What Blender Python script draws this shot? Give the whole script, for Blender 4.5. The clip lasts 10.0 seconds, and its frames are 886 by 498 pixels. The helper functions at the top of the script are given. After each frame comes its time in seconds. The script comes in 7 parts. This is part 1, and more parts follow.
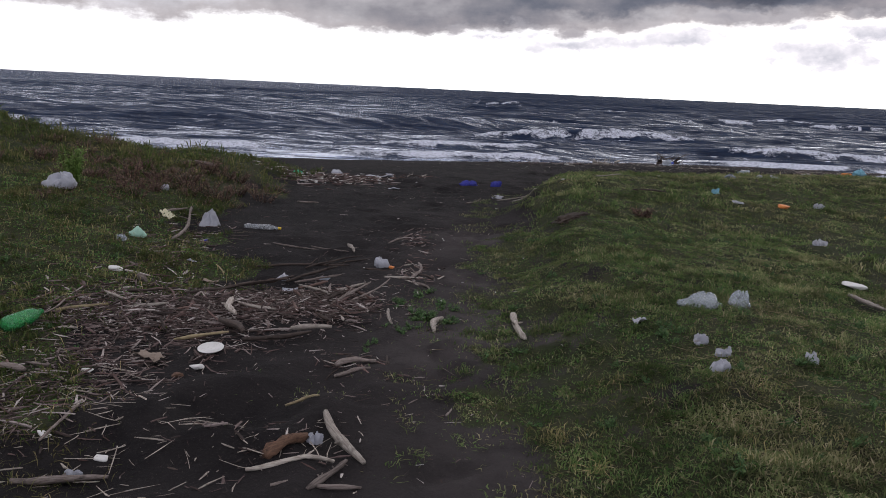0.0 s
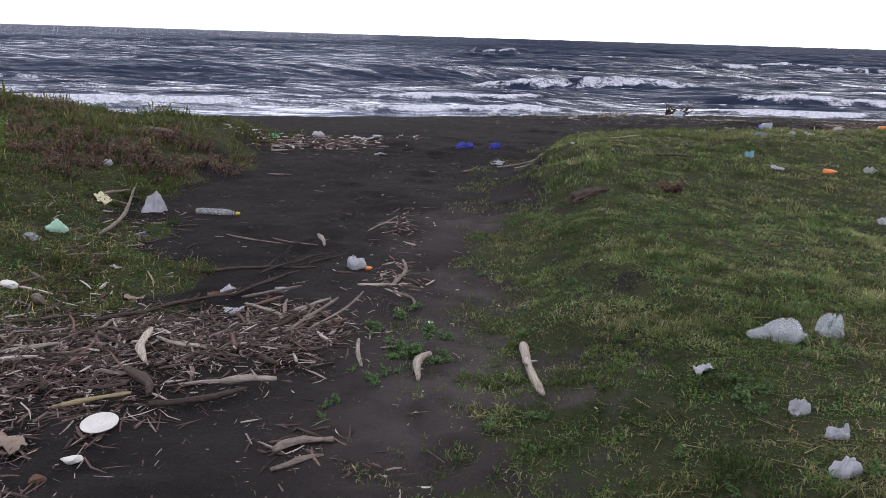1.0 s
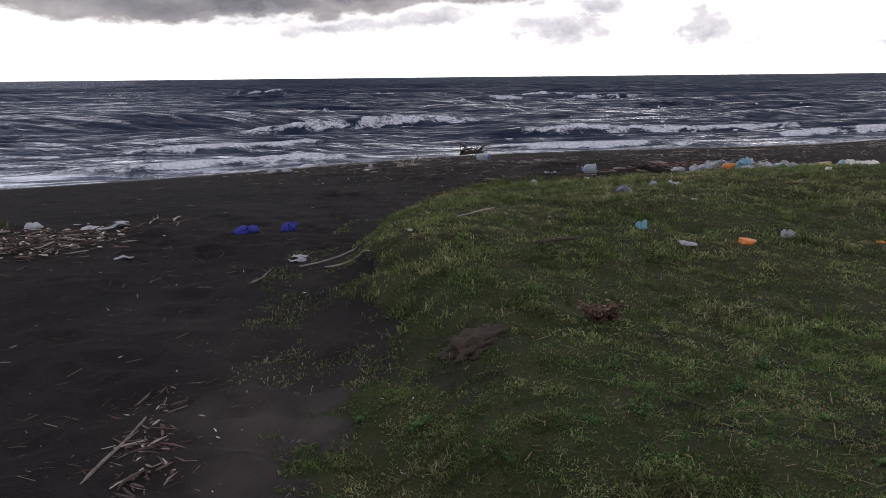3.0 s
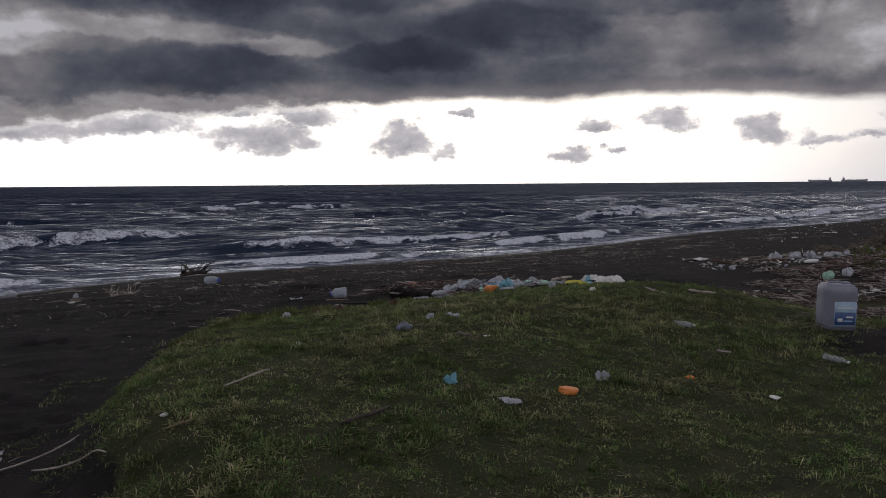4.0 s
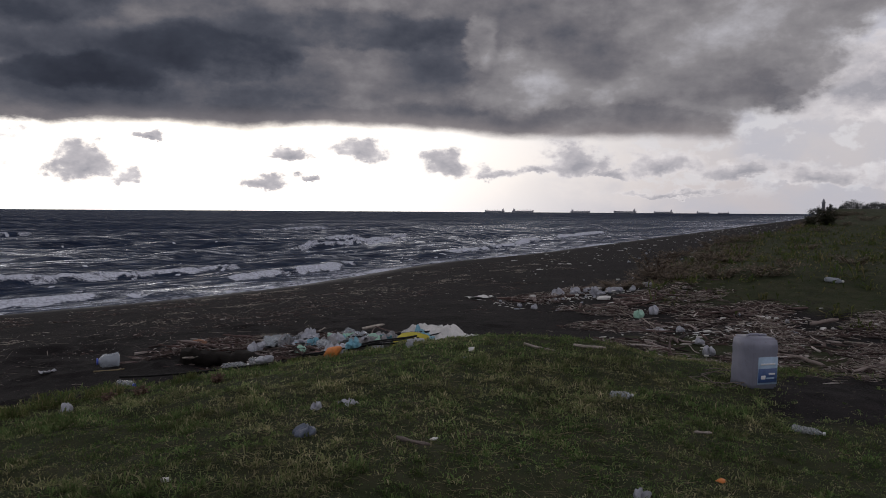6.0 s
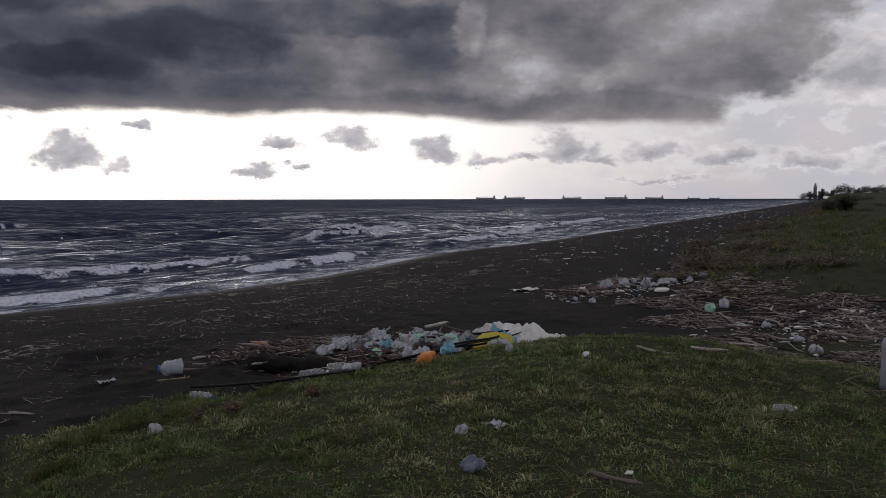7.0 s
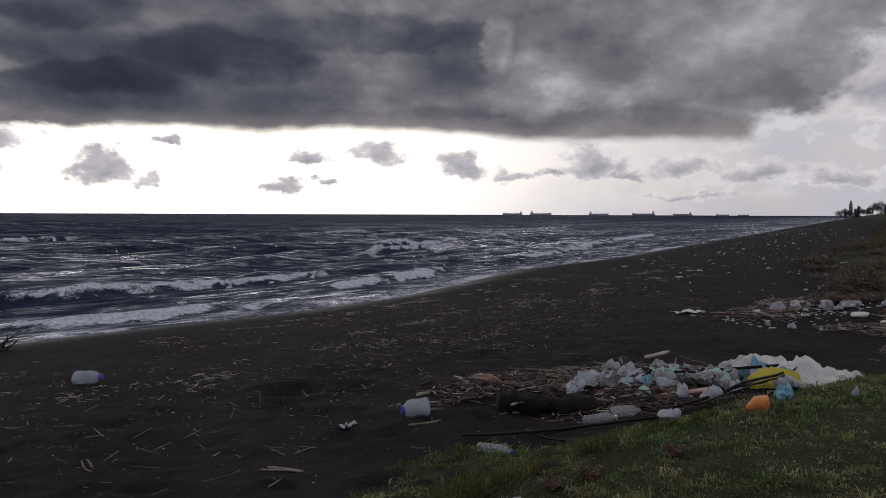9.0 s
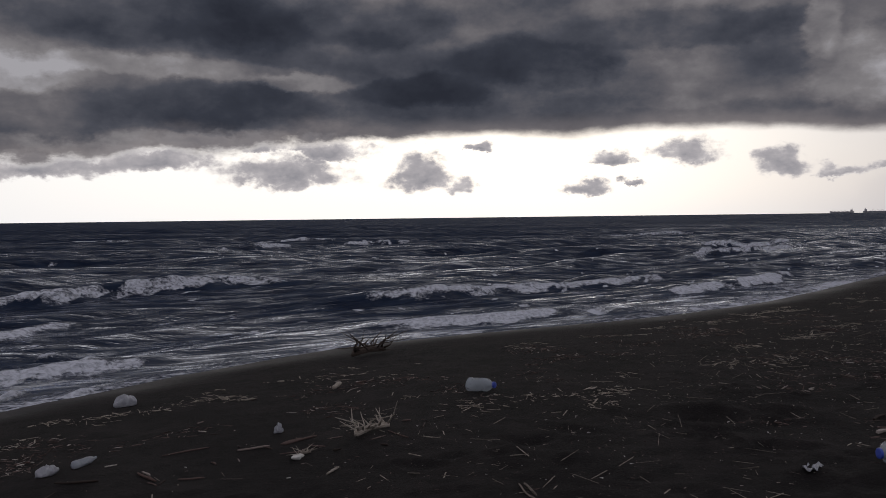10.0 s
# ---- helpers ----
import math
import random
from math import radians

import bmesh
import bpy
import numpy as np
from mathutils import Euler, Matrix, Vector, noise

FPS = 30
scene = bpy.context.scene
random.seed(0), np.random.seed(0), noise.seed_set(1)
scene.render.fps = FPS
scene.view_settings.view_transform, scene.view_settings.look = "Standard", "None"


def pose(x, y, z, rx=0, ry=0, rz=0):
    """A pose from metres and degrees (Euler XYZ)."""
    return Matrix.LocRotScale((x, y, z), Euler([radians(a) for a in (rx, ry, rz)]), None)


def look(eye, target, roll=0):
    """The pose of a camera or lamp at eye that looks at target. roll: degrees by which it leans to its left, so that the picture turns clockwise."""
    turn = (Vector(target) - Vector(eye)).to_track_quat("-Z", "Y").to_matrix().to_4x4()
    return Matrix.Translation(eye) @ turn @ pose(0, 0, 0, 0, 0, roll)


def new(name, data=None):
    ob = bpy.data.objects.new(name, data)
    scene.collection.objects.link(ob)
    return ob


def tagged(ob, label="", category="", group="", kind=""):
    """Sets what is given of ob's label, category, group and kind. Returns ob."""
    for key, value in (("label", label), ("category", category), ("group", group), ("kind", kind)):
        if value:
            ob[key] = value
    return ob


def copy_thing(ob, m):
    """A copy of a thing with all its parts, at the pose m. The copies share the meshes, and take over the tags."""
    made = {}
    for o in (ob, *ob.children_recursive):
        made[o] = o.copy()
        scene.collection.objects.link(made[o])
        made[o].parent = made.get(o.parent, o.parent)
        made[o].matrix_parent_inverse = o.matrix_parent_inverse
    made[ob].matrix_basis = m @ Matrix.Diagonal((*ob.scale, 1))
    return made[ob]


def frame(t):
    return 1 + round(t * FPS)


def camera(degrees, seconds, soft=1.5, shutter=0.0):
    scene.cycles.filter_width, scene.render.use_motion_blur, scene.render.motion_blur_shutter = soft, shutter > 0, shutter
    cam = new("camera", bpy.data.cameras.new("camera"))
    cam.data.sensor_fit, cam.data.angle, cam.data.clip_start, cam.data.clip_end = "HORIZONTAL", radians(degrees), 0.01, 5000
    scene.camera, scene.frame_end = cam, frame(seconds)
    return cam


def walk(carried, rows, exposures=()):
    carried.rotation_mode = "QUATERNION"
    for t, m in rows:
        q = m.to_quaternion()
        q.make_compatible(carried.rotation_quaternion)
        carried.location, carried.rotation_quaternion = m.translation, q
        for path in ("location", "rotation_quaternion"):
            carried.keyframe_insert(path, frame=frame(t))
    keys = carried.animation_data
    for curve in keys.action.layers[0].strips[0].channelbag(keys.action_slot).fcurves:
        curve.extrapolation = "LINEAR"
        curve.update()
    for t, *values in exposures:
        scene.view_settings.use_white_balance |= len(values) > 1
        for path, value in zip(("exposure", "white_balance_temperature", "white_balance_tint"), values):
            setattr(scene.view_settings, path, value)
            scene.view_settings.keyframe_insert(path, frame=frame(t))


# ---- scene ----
# black-sand beach at dusk, strewn with driftwood and litter
cam = camera(56.2, 10.0, soft=0.9)

PATH = [
    (0, (0.001, -0.096, 1.415), (-0.066, 1.867, 1.036), 2.6),
    (0.5, (0.011, 0.587, 1.443), (-0.044, 2.533, 0.984), 2.1),
    (1, (0.004, 1.284, 1.453), (-0.055, 3.221, 0.956), 1.7),
    (1.5, (-0.005, 1.956, 1.448), (-0.156, 3.896, 0.985), 2.0),
    (2, (0.0, 2.681, 1.51), (-0.429, 4.564, 0.989), -2.0),
    (2.2, (-0.043, 2.985, 1.47), (-0.517, 4.847, 0.913), -3.3),
    (3.3, (-0.094, 4.794, 1.539), (0.702, 6.602, 1.228), -0.4),
    (3.5, (-0.089, 5.078, 1.588), (0.803, 6.85, 1.331), -0.6),
    (4, (-0.066, 5.768, 1.627), (1.029, 7.434, 1.47), -0.4),
    (4.5, (-0.099, 6.526, 1.645), (1.173, 8.065, 1.518), -1.2),
    (5, (-0.067, 7.175, 1.687), (1.329, 8.602, 1.552), -1.8),
    (5.5, (-0.001, 7.816, 1.712), (1.539, 9.088, 1.616), -0.4),
    (5.7, (0.028, 8.089, 1.715), (1.619, 9.298, 1.632), -0.3),
    (6.8, (0.101, 9.547, 1.715), (1.744, 10.682, 1.605), 0.9),
    (7, (0.092, 9.823, 1.747), (1.723, 10.974, 1.626), -0.1),
    (7.5, (0.088, 10.477, 1.774), (1.721, 11.625, 1.662), -2.3),
    (8, (0.032, 11.176, 1.716), (1.708, 12.263, 1.618), -2.0),
    (8.5, (-0.022, 11.875, 1.702), (1.709, 12.873, 1.622), -0.5),
    (9, (-0.15, 12.591, 1.689), (1.446, 13.793, 1.605), 0.2),
    (9.5, (-0.287, 13.235, 1.712), (1.061, 14.708, 1.592), -1.0),
    (10, (-0.329, 13.9, 1.689), (0.734, 15.592, 1.613), -0.7),
]
walk(cam, [(t, look(eye, target, roll)) for t, eye, target, roll in PATH],
     exposures=[(0, 0.56, 6250, 10), (0.5, 1.0, 6250, 10), (1.0, 1.2, 6250, 10), (1.5, 1.03, 6250, 10), (2.2, 1.04, 6250, 10), (3.3, 0.05, 6350, 10), (4.0, -0.36, 6350, 10), (8.5, -0.34, 6300, 10), (9.5, -0.44, 6350, 10), (10, -0.68, 6400, 10)])

# ---- world and sun ----
rng = np.random.default_rng(7)


class Nodes:
    """Short hand for building a node tree."""

    def __init__(self, tree):
        self.tree = tree
        tree.nodes.clear()

    def add(self, kind, inputs=None, **props):
        n = self.tree.nodes.new("ShaderNode" + kind)
        for k, v in props.items():
            if k == "operation":
                n.operation = v
            elif k == "data_type":
                n.data_type = v
            elif k == "blend_type":
                n.blend_type = v
            elif k == "noise_dimensions":
                n.noise_dimensions = v
            elif k == "attribute_name":
                n.attribute_name = v
            elif k == "interpolation_type":
                n.interpolation_type = v
            elif k == "feature":
                n.feature = v
        for k, v in (inputs or {}).items():
            if isinstance(v, bpy.types.NodeSocket):
                self.tree.links.new(v, n.inputs[k])
            else:
                n.inputs[k].default_value = v
        return n

    def math(self, op, a, b=0.0, c=0.0):
        return self.add("Math", {0: a, 1: b, 2: c}, operation=op).outputs[0]

    def mix(self, fac, a, b, blend="MIX"):
        n = self.add("Mix", data_type="RGBA", blend_type=blend)
        for k, v in ((0, fac), (6, a), (7, b)):
            if isinstance(v, bpy.types.NodeSocket):
                self.tree.links.new(v, n.inputs[k])
            else:
                n.inputs[k].default_value = v if k == 0 else (*v, 1.0)[:4]
        return n.outputs[2]

    def noise(self, vector, scale, detail=4.0, rough=0.55, distortion=0.0):
        return self.add("TexNoise", {"Vector": vector, "Scale": scale, "Detail": detail, "Roughness": rough, "Distortion": distortion}).outputs[0]

    def step(self, value, a, b, lo=0.0, hi=1.0):
        return self.add("MapRange", {0: value, 1: a, 2: b, 3: lo, 4: hi}, interpolation_type="SMOOTHSTEP").outputs[0]

    def ramp(self, value, stops):
        n = self.add("ValToRGB", {0: value})
        e = n.color_ramp.elements
        while len(e) < len(stops):
            e.new(0.5)
        for el, (pos, col) in zip(e, stops):
            el.position, el.color = pos, (*col, 1.0)
        return n.outputs[0]


SUN_AZ, SUN_EL = radians(37.0), radians(20.0)
world = bpy.data.worlds.new("dusk_sky")
scene.world = world
world.use_nodes = True
w = Nodes(world.node_tree)
coord = w.add("TexCoord").outputs["Generated"]
sep = w.add("SeparateXYZ", {0: coord})
dx, dy, dz = sep.outputs
azimuth = w.math("ARCTAN2", dx, dy)
elev = w.math("ARCSINE", dz)
sky = w.add("TexSky")
sky.sky_type, sky.sun_disc = "NISHITA", False
sky.sun_elevation, sky.sun_rotation = SUN_EL, SUN_AZ
sky.air_density, sky.dust_density = 1.0, 3.0
clear = w.add("VectorMath", {0: sky.outputs[0]}, operation="SCALE")
clear.inputs["Scale"].default_value = 0.07
# flat projection of the cloud layer, and a band projection for the clouds near the horizon
flat = w.add("CombineXYZ", {0: w.math("DIVIDE", dx, w.math("ADD", w.math("ABSOLUTE", dz), 0.09)), 1: w.math("DIVIDE", dy, w.math("ADD", w.math("ABSOLUTE", dz), 0.09))}).outputs[0]
dome = w.add("CombineXYZ", {0: azimuth, 1: elev, 2: 0.0}).outputs[0]
band = w.add("CombineXYZ", {0: azimuth, 1: w.math("MULTIPLY", elev, 2.0), 2: 0.37}).outputs[0]
puffy = w.add("CombineXYZ", {0: azimuth, 1: w.math("MULTIPLY", elev, 1.5), 2: 0.21}).outputs[0]


def billowed(scale, amount, detail):
    """The sky's angles, pushed about so that the clouds' outlines billow."""
    push = w.add("TexNoise", {"Vector": puffy, "Scale": scale, "Detail": detail, "Roughness": 0.62})
    mid = w.add("VectorMath", {0: push.outputs[1], 1: (0.5, 0.5, 0.5)}, operation="SUBTRACT").outputs[0]
    return w.add("VectorMath", {0: mid, 1: (amount, amount * 0.62, 0.0), 2: dome}, operation="MULTIPLY_ADD").outputs[0]


def lobe(at, az, el, wide, high, flat_foot=0.0):
    """1 in the middle of an oval part of the sky, falling to 0 at its rim and below beyond it."""
    v = w.add("VectorMath", {0: at, 1: (1 / wide, 1 / high, 0.0), 2: (-az / wide, -el / high, 0.0)}, operation="MULTIPLY_ADD").outputs[0]
    if flat_foot:
        low = w.add("VectorMath", {0: v, 1: (0.0, 0.0, 0.0)}, operation="MINIMUM").outputs[0]
        v = w.add("VectorMath", {0: low, 1: (0.0, flat_foot, 0.0), 2: v}, operation="MULTIPLY_ADD").outputs[0]
    return w.math("SUBTRACT", 1.0, w.add("VectorMath", {0: v}, operation="LENGTH").outputs["Value"])


small_push, big_push = billowed(19.0, 0.085, 9.0), billowed(8.0, 0.10, 8.0)
# the cloud deck's lower edge over the azimuth
edge = w.math("ADD", 0.062, w.math("MULTIPLY", w.step(azimuth, 0.10, 0.48), 0.032))
edge = w.math("SUBTRACT", edge, w.math("MULTIPLY", w.step(azimuth, 0.85, 1.25), 0.010))
n_edge = w.noise(band, 6.0, 7.0, 0.62)
n_big = w.noise(flat, 0.42, 6.0, 0.55, 0.2)
n_band = w.noise(puffy, 8.0, 9.0, 0.56, 0.0)
roll = w.math("MULTIPLY", w.math("SUBTRACT", n_edge, 0.5), w.step(azimuth, 0.44, 0.60, 0.090, 0.030))
v_edge = w.math("ADD", elev, roll)
deck = w.step(w.math("SUBTRACT", v_edge, edge), -0.004, 0.010)
# the deck ends beyond the ships, in a ragged side with one more cloud behind it
side = w.math("ADD", w.math("ADD", azimuth, w.math("MULTIPLY", w.math("SUBTRACT", n_band, 0.5), 0.34)), w.math("MULTIPLY", w.math("SUBTRACT", elev, 0.1), -1.3))
deck = w.math("MULTIPLY", deck, w.step(side, 1.33, 1.27))
# cumulus in the clear band: azimuth, elevation, half width, half height
CUMULUS = ((0.375, 0.048, 0.095, 0.036), (0.42, 0.080, 0.07, 0.026), (0.536, 0.048, 0.046, 0.040), (0.583, 0.036, 0.024, 0.020), (0.604, 0.083, 0.022, 0.010),
           (0.731, 0.030, 0.032, 0.017), (0.786, 0.036, 0.018, 0.006), (0.847, 0.068, 0.052, 0.032), (0.760, 0.060, 0.030, 0.019), (0.947, 0.052, 0.036, 0.028),
           (1.012, 0.046, 0.036, 0.013), (1.055, 0.045, 0.030, 0.012), (0.22, 0.062, 0.12, 0.030), (0.10, 0.056, 0.11, 0.026), (0.30, 0.084, 0.10, 0.020), (0.02, 0.066, 0.08, 0.020))
CUMULUS_EAST = ((1.098, 0.056, 0.052, 0.034), (1.147, 0.045, 0.036, 0.013), (1.20, 0.050, 0.06, 0.024), (1.28, 0.045, 0.07, 0.020), (1.37, 0.036, 0.08, 0.020), (1.47, 0.045, 0.08, 0.026), (1.22, 0.022, 0.09, 0.008), (1.42, 0.125, 0.11, 0.080))
heap_up = None
for az, el, wide, high in CUMULUS + CUMULUS_EAST:
    one = lobe(small_push, az, el, wide, high, 1.4)
    heap_up = one if heap_up is None else w.math("MAXIMUM", heap_up, one)
fine_puff = w.noise(puffy, 42.0, 7.0, 0.6)
heap_up = w.math("ADD", heap_up, w.math("MULTIPLY", w.math("SUBTRACT", fine_puff, 0.5), 1.25))
puffs = w.step(heap_up, 0.02, 0.50)
# lit and shaded parts of the deck: azimuth, elevation, half width, half height, and how light or dark
LOBES = ((0.19, 0.232, 0.25, 0.050, -1.0), (0.47, 0.230, 0.13, 0.040, -0.8), (0.66, 0.182, 0.13, 0.034, -1.0), (0.535, 0.146, 0.11, 0.024, -0.9), (0.30, 0.130, 0.17, 0.032, -0.75), (0.10, 0.118, 0.10, 0.034, -0.6), (0.83, 0.212, 0.17, 0.028, -0.8), (1.16, 0.104, 0.18, 0.022, -0.55), (0.85, 0.112, 0.30, 0.018, -0.35))
LIT = ((0.40, 0.161, 0.08, 0.016, 0.9), (0.24, 0.172, 0.22, 0.018, 0.7), (1.03, 0.150, 0.08, 0.050, 0.6), (0.99, 0.200, 0.030, 0.040, 0.8), (1.13, 0.170, 0.13, 0.050, 0.5), (0.07, 0.160, 0.12, 0.020, 0.6), (0.78, 0.160, 0.14, 0.024, 0.35), (0.25, 0.088, 0.20, 0.016, 0.8))
relief = 0.0
for az, el, wide, high, k in LOBES + LIT:
    relief = w.math("ADD", relief, w.math("MULTIPLY", w.step(lobe(big_push, az, el, wide, high), 0.0, 0.42), 0.078 * k))
shade = w.math("ADD", w.math("MULTIPLY", n_big, 0.16), w.math("ADD", w.math("MULTIPLY", w.noise(band, 4.2, 8.0, 0.5, 0.1), 0.32), w.math("MULTIPLY", n_band, 0.30)))
shade = w.math("ADD", w.math("ADD", shade, 0.137), relief)
shade = w.math("ADD", shade, w.math("MULTIPLY", w.math("SUBTRACT", w.noise(puffy, 24.0, 8.0, 0.6), 0.5), 0.09))
# the cloud thins out away from the sea
shade = w.math("ADD", shade, w.math("MULTIPLY", w.step(dy, 0.72, -0.40), 0.17))
# unseen higher cloud in the west is lightened to brighten the sea
shade = w.math("ADD", shade, w.math("MULTIPLY", w.step(azimuth, 0.25, -0.4, 0.0, 0.23), w.step(elev, 0.06, 0.16, 0.3, 1.0)))
deck_col = w.ramp(shade, ((0.34, (0.036, 0.040, 0.056)), (0.42, (0.060, 0.066, 0.088)), (0.485, (0.112, 0.116, 0.142)), (0.545, (0.212, 0.200, 0.216)), (0.60, (0.335, 0.315, 0.325)), (0.66, (0.58, 0.56, 0.59))))
lift = w.step(w.math("SUBTRACT", v_edge, edge), 0.030, 0.0)
deck_col = w.mix(w.math("MULTIPLY", lift, 0.45), deck_col, (0.44, 0.38, 0.37))
puff_col = w.ramp(w.math("ADD", w.math("MULTIPLY", heap_up, 0.5), w.math("MULTIPLY", w.math("SUBTRACT", w.noise(puffy, 26.0, 6.0, 0.55), 0.5), 0.7)), ((0.0, (1.15, 1.08, 1.06)), (0.12, (0.90, 0.84, 0.84)), (0.30, (0.66, 0.62, 0.64)), (0.55, (0.45, 0.435, 0.47))))
glow = w.math("MULTIPLY", w.step(azimuth, 1.32, 0.70), w.step(azimuth, -0.9, 0.25))
veil = w.mix(0.8, clear.outputs[0], w.mix(glow, (0.80, 0.75, 0.79), (1.85, 1.82, 1.80)))
# thin high cloud behind the deck's end
veil = w.mix(w.math("MULTIPLY", w.step(n_band, 0.42, 0.62), w.step(azimuth, 0.95, 1.25, 0.0, 0.6)), veil, (0.62, 0.62, 0.69))
east = w.math("MULTIPLY", w.step(w.noise(puffy, 24.0, 8.0, 0.58, 0.1), 0.50, 0.60), w.math("MULTIPLY", w.step(azimuth, 1.02, 1.2), w.step(elev, 0.012, 0.035)))
veil = w.mix(w.math("MULTIPLY", east, 0.6), veil, (0.92, 0.89, 0.90))
col = w.mix(deck, veil, deck_col)
col = w.mix(w.math("MULTIPLY", puffs, w.math("SUBTRACT", 1.0, w.math("MULTIPLY", deck, 0.85))), col, puff_col)
bg = w.add("Background", {0: col, 1: 1.0})
out = w.add("OutputWorld", {0: bg.outputs[0]})

sun = new("sun", bpy.data.lights.new("sun", "SUN"))
sun.data.energy, sun.data.angle, sun.data.color = 0.5, radians(60), (1.0, 0.94, 0.89)
sun.matrix_world = look((0, 0, 40), (-40 * math.sin(SUN_AZ), -40 * math.cos(SUN_AZ), 40 - 40 * math.tan(SUN_EL)))


# ---- materials ----
def material(name):
    m = bpy.data.materials.new(name)
    m.use_nodes = True
    return m, Nodes(m.node_tree)


def finish(n, color, rough=0.8, bump=None, strength=0.4, distance=0.01, metal=0.0, spec=0.5, alpha=None, trans=0.0):
    p = n.add("BsdfPrincipled", {"Base Color": color if isinstance(color, bpy.types.NodeSocket) else (*color, 1.0), "Roughness": rough, "Metallic": metal,
                                 "Specular IOR Level": spec, "Transmission Weight": trans})
    if bump is not None:
        b = n.add("Bump", {"Height": bump, "Strength": strength, "Distance": distance})
        n.tree.links.new(b.outputs[0], p.inputs["Normal"])
    if alpha is not None:
        n.tree.links.new(alpha, p.inputs["Alpha"])
    n.add("OutputMaterial", {0: p.outputs[0]})
    return p


def position(n):
    return n.add("NewGeometry").outputs["Position"]


def simple(name, base, rough=0.6, vary=0.25, grain=60.0, bump=0.3, spec=0.5, trans=0.0, dirt=None):
    """A plain surface with blotches, fine grain and a little dirt."""
    m, n = material(name)
    pos = n.add("TexCoord").outputs["Object"]
    blot = n.noise(pos, 9.0, 5.0)
    fine = n.noise(pos, grain, 6.0)
    dark = tuple(c * (1 - vary) for c in base)
    c = n.mix(n.step(blot, 0.35, 0.65), base, dark)
    c = n.mix(n.step(fine, 0.55, 0.8, 0.0, 0.6), c, dirt or (base[0] * 0.5, base[1] * 0.46, base[2] * 0.4))
    finish(n, c, rough, fine, bump, 0.004, spec=spec, trans=trans)
    return m


def make_ground():
    m, n = material("black_sand_and_turf")
    pos = position(n)
    cover = n.add("Attribute", attribute_name="cover").outputs["Fac"]
    wet = n.add("Attribute", attribute_name="wet").outputs["Fac"]
    big, mid, fine, speck = n.noise(pos, 0.7, 5.0), n.noise(pos, 4.0, 6.0), n.noise(pos, 45.0, 5.0), n.noise(pos, 190.0, 3.0)
    sand = n.mix(n.step(big, 0.35, 0.65), (0.0140, 0.0125, 0.0132), (0.0215, 0.0191, 0.0197))
    sand = n.mix(n.step(mid, 0.42, 0.66, 0.0, 0.8), sand, (0.0095, 0.0084, 0.0094))
    sand = n.mix(n.step(speck, 0.66, 0.74, 0.0, 0.8), sand, (0.13, 0.11, 0.095))
    sand = n.mix(n.step(n.noise(pos, 62.0, 4.0, 0.6), 0.58, 0.70, 0.0, 0.4), sand, (0.052, 0.044, 0.041))
    soil = n.mix(n.step(mid, 0.38, 0.62), (0.027, 0.034, 0.016), (0.044, 0.045, 0.025))
    soil = n.mix(n.step(fine, 0.5, 0.7, 0.0, 0.7), soil, (0.036, 0.046, 0.022))
    edge = n.math("ADD", cover, n.math("MULTIPLY", n.math("SUBTRACT", n.noise(pos, 6.0, 6.0, 0.65), 0.5), 1.1))
    dust = n.add("Attribute", attribute_name="dust").outputs["Fac"]
    sand = n.mix(n.math("MULTIPLY", dust, n.step(mid, 0.25, 0.6, 0.3, 0.9)), sand, (0.084, 0.073, 0.073))
    c = n.mix(n.step(edge, 0.3, 0.62), sand, soil)
    c = n.mix(n.math("MULTIPLY", wet, 0.7), c, (0.015, 0.0135, 0.0145))
    rough = n.add("MapRange", {0: wet, 1: 0.0, 2: 1.0, 3: 0.92, 4: 0.5}).outputs[0]
    h = n.math("ADD", n.math("MULTIPLY", fine, 0.6), n.math("ADD", n.math("MULTIPLY", mid, 1.5), n.math("MULTIPLY", speck, 0.25)))
    h = n.math("MULTIPLY", h, n.math("SUBTRACT", 1.0, n.math("MULTIPLY", wet, 0.9)))
    finish(n, c, rough, h, 0.8, 0.035, spec=0.08)
    return m


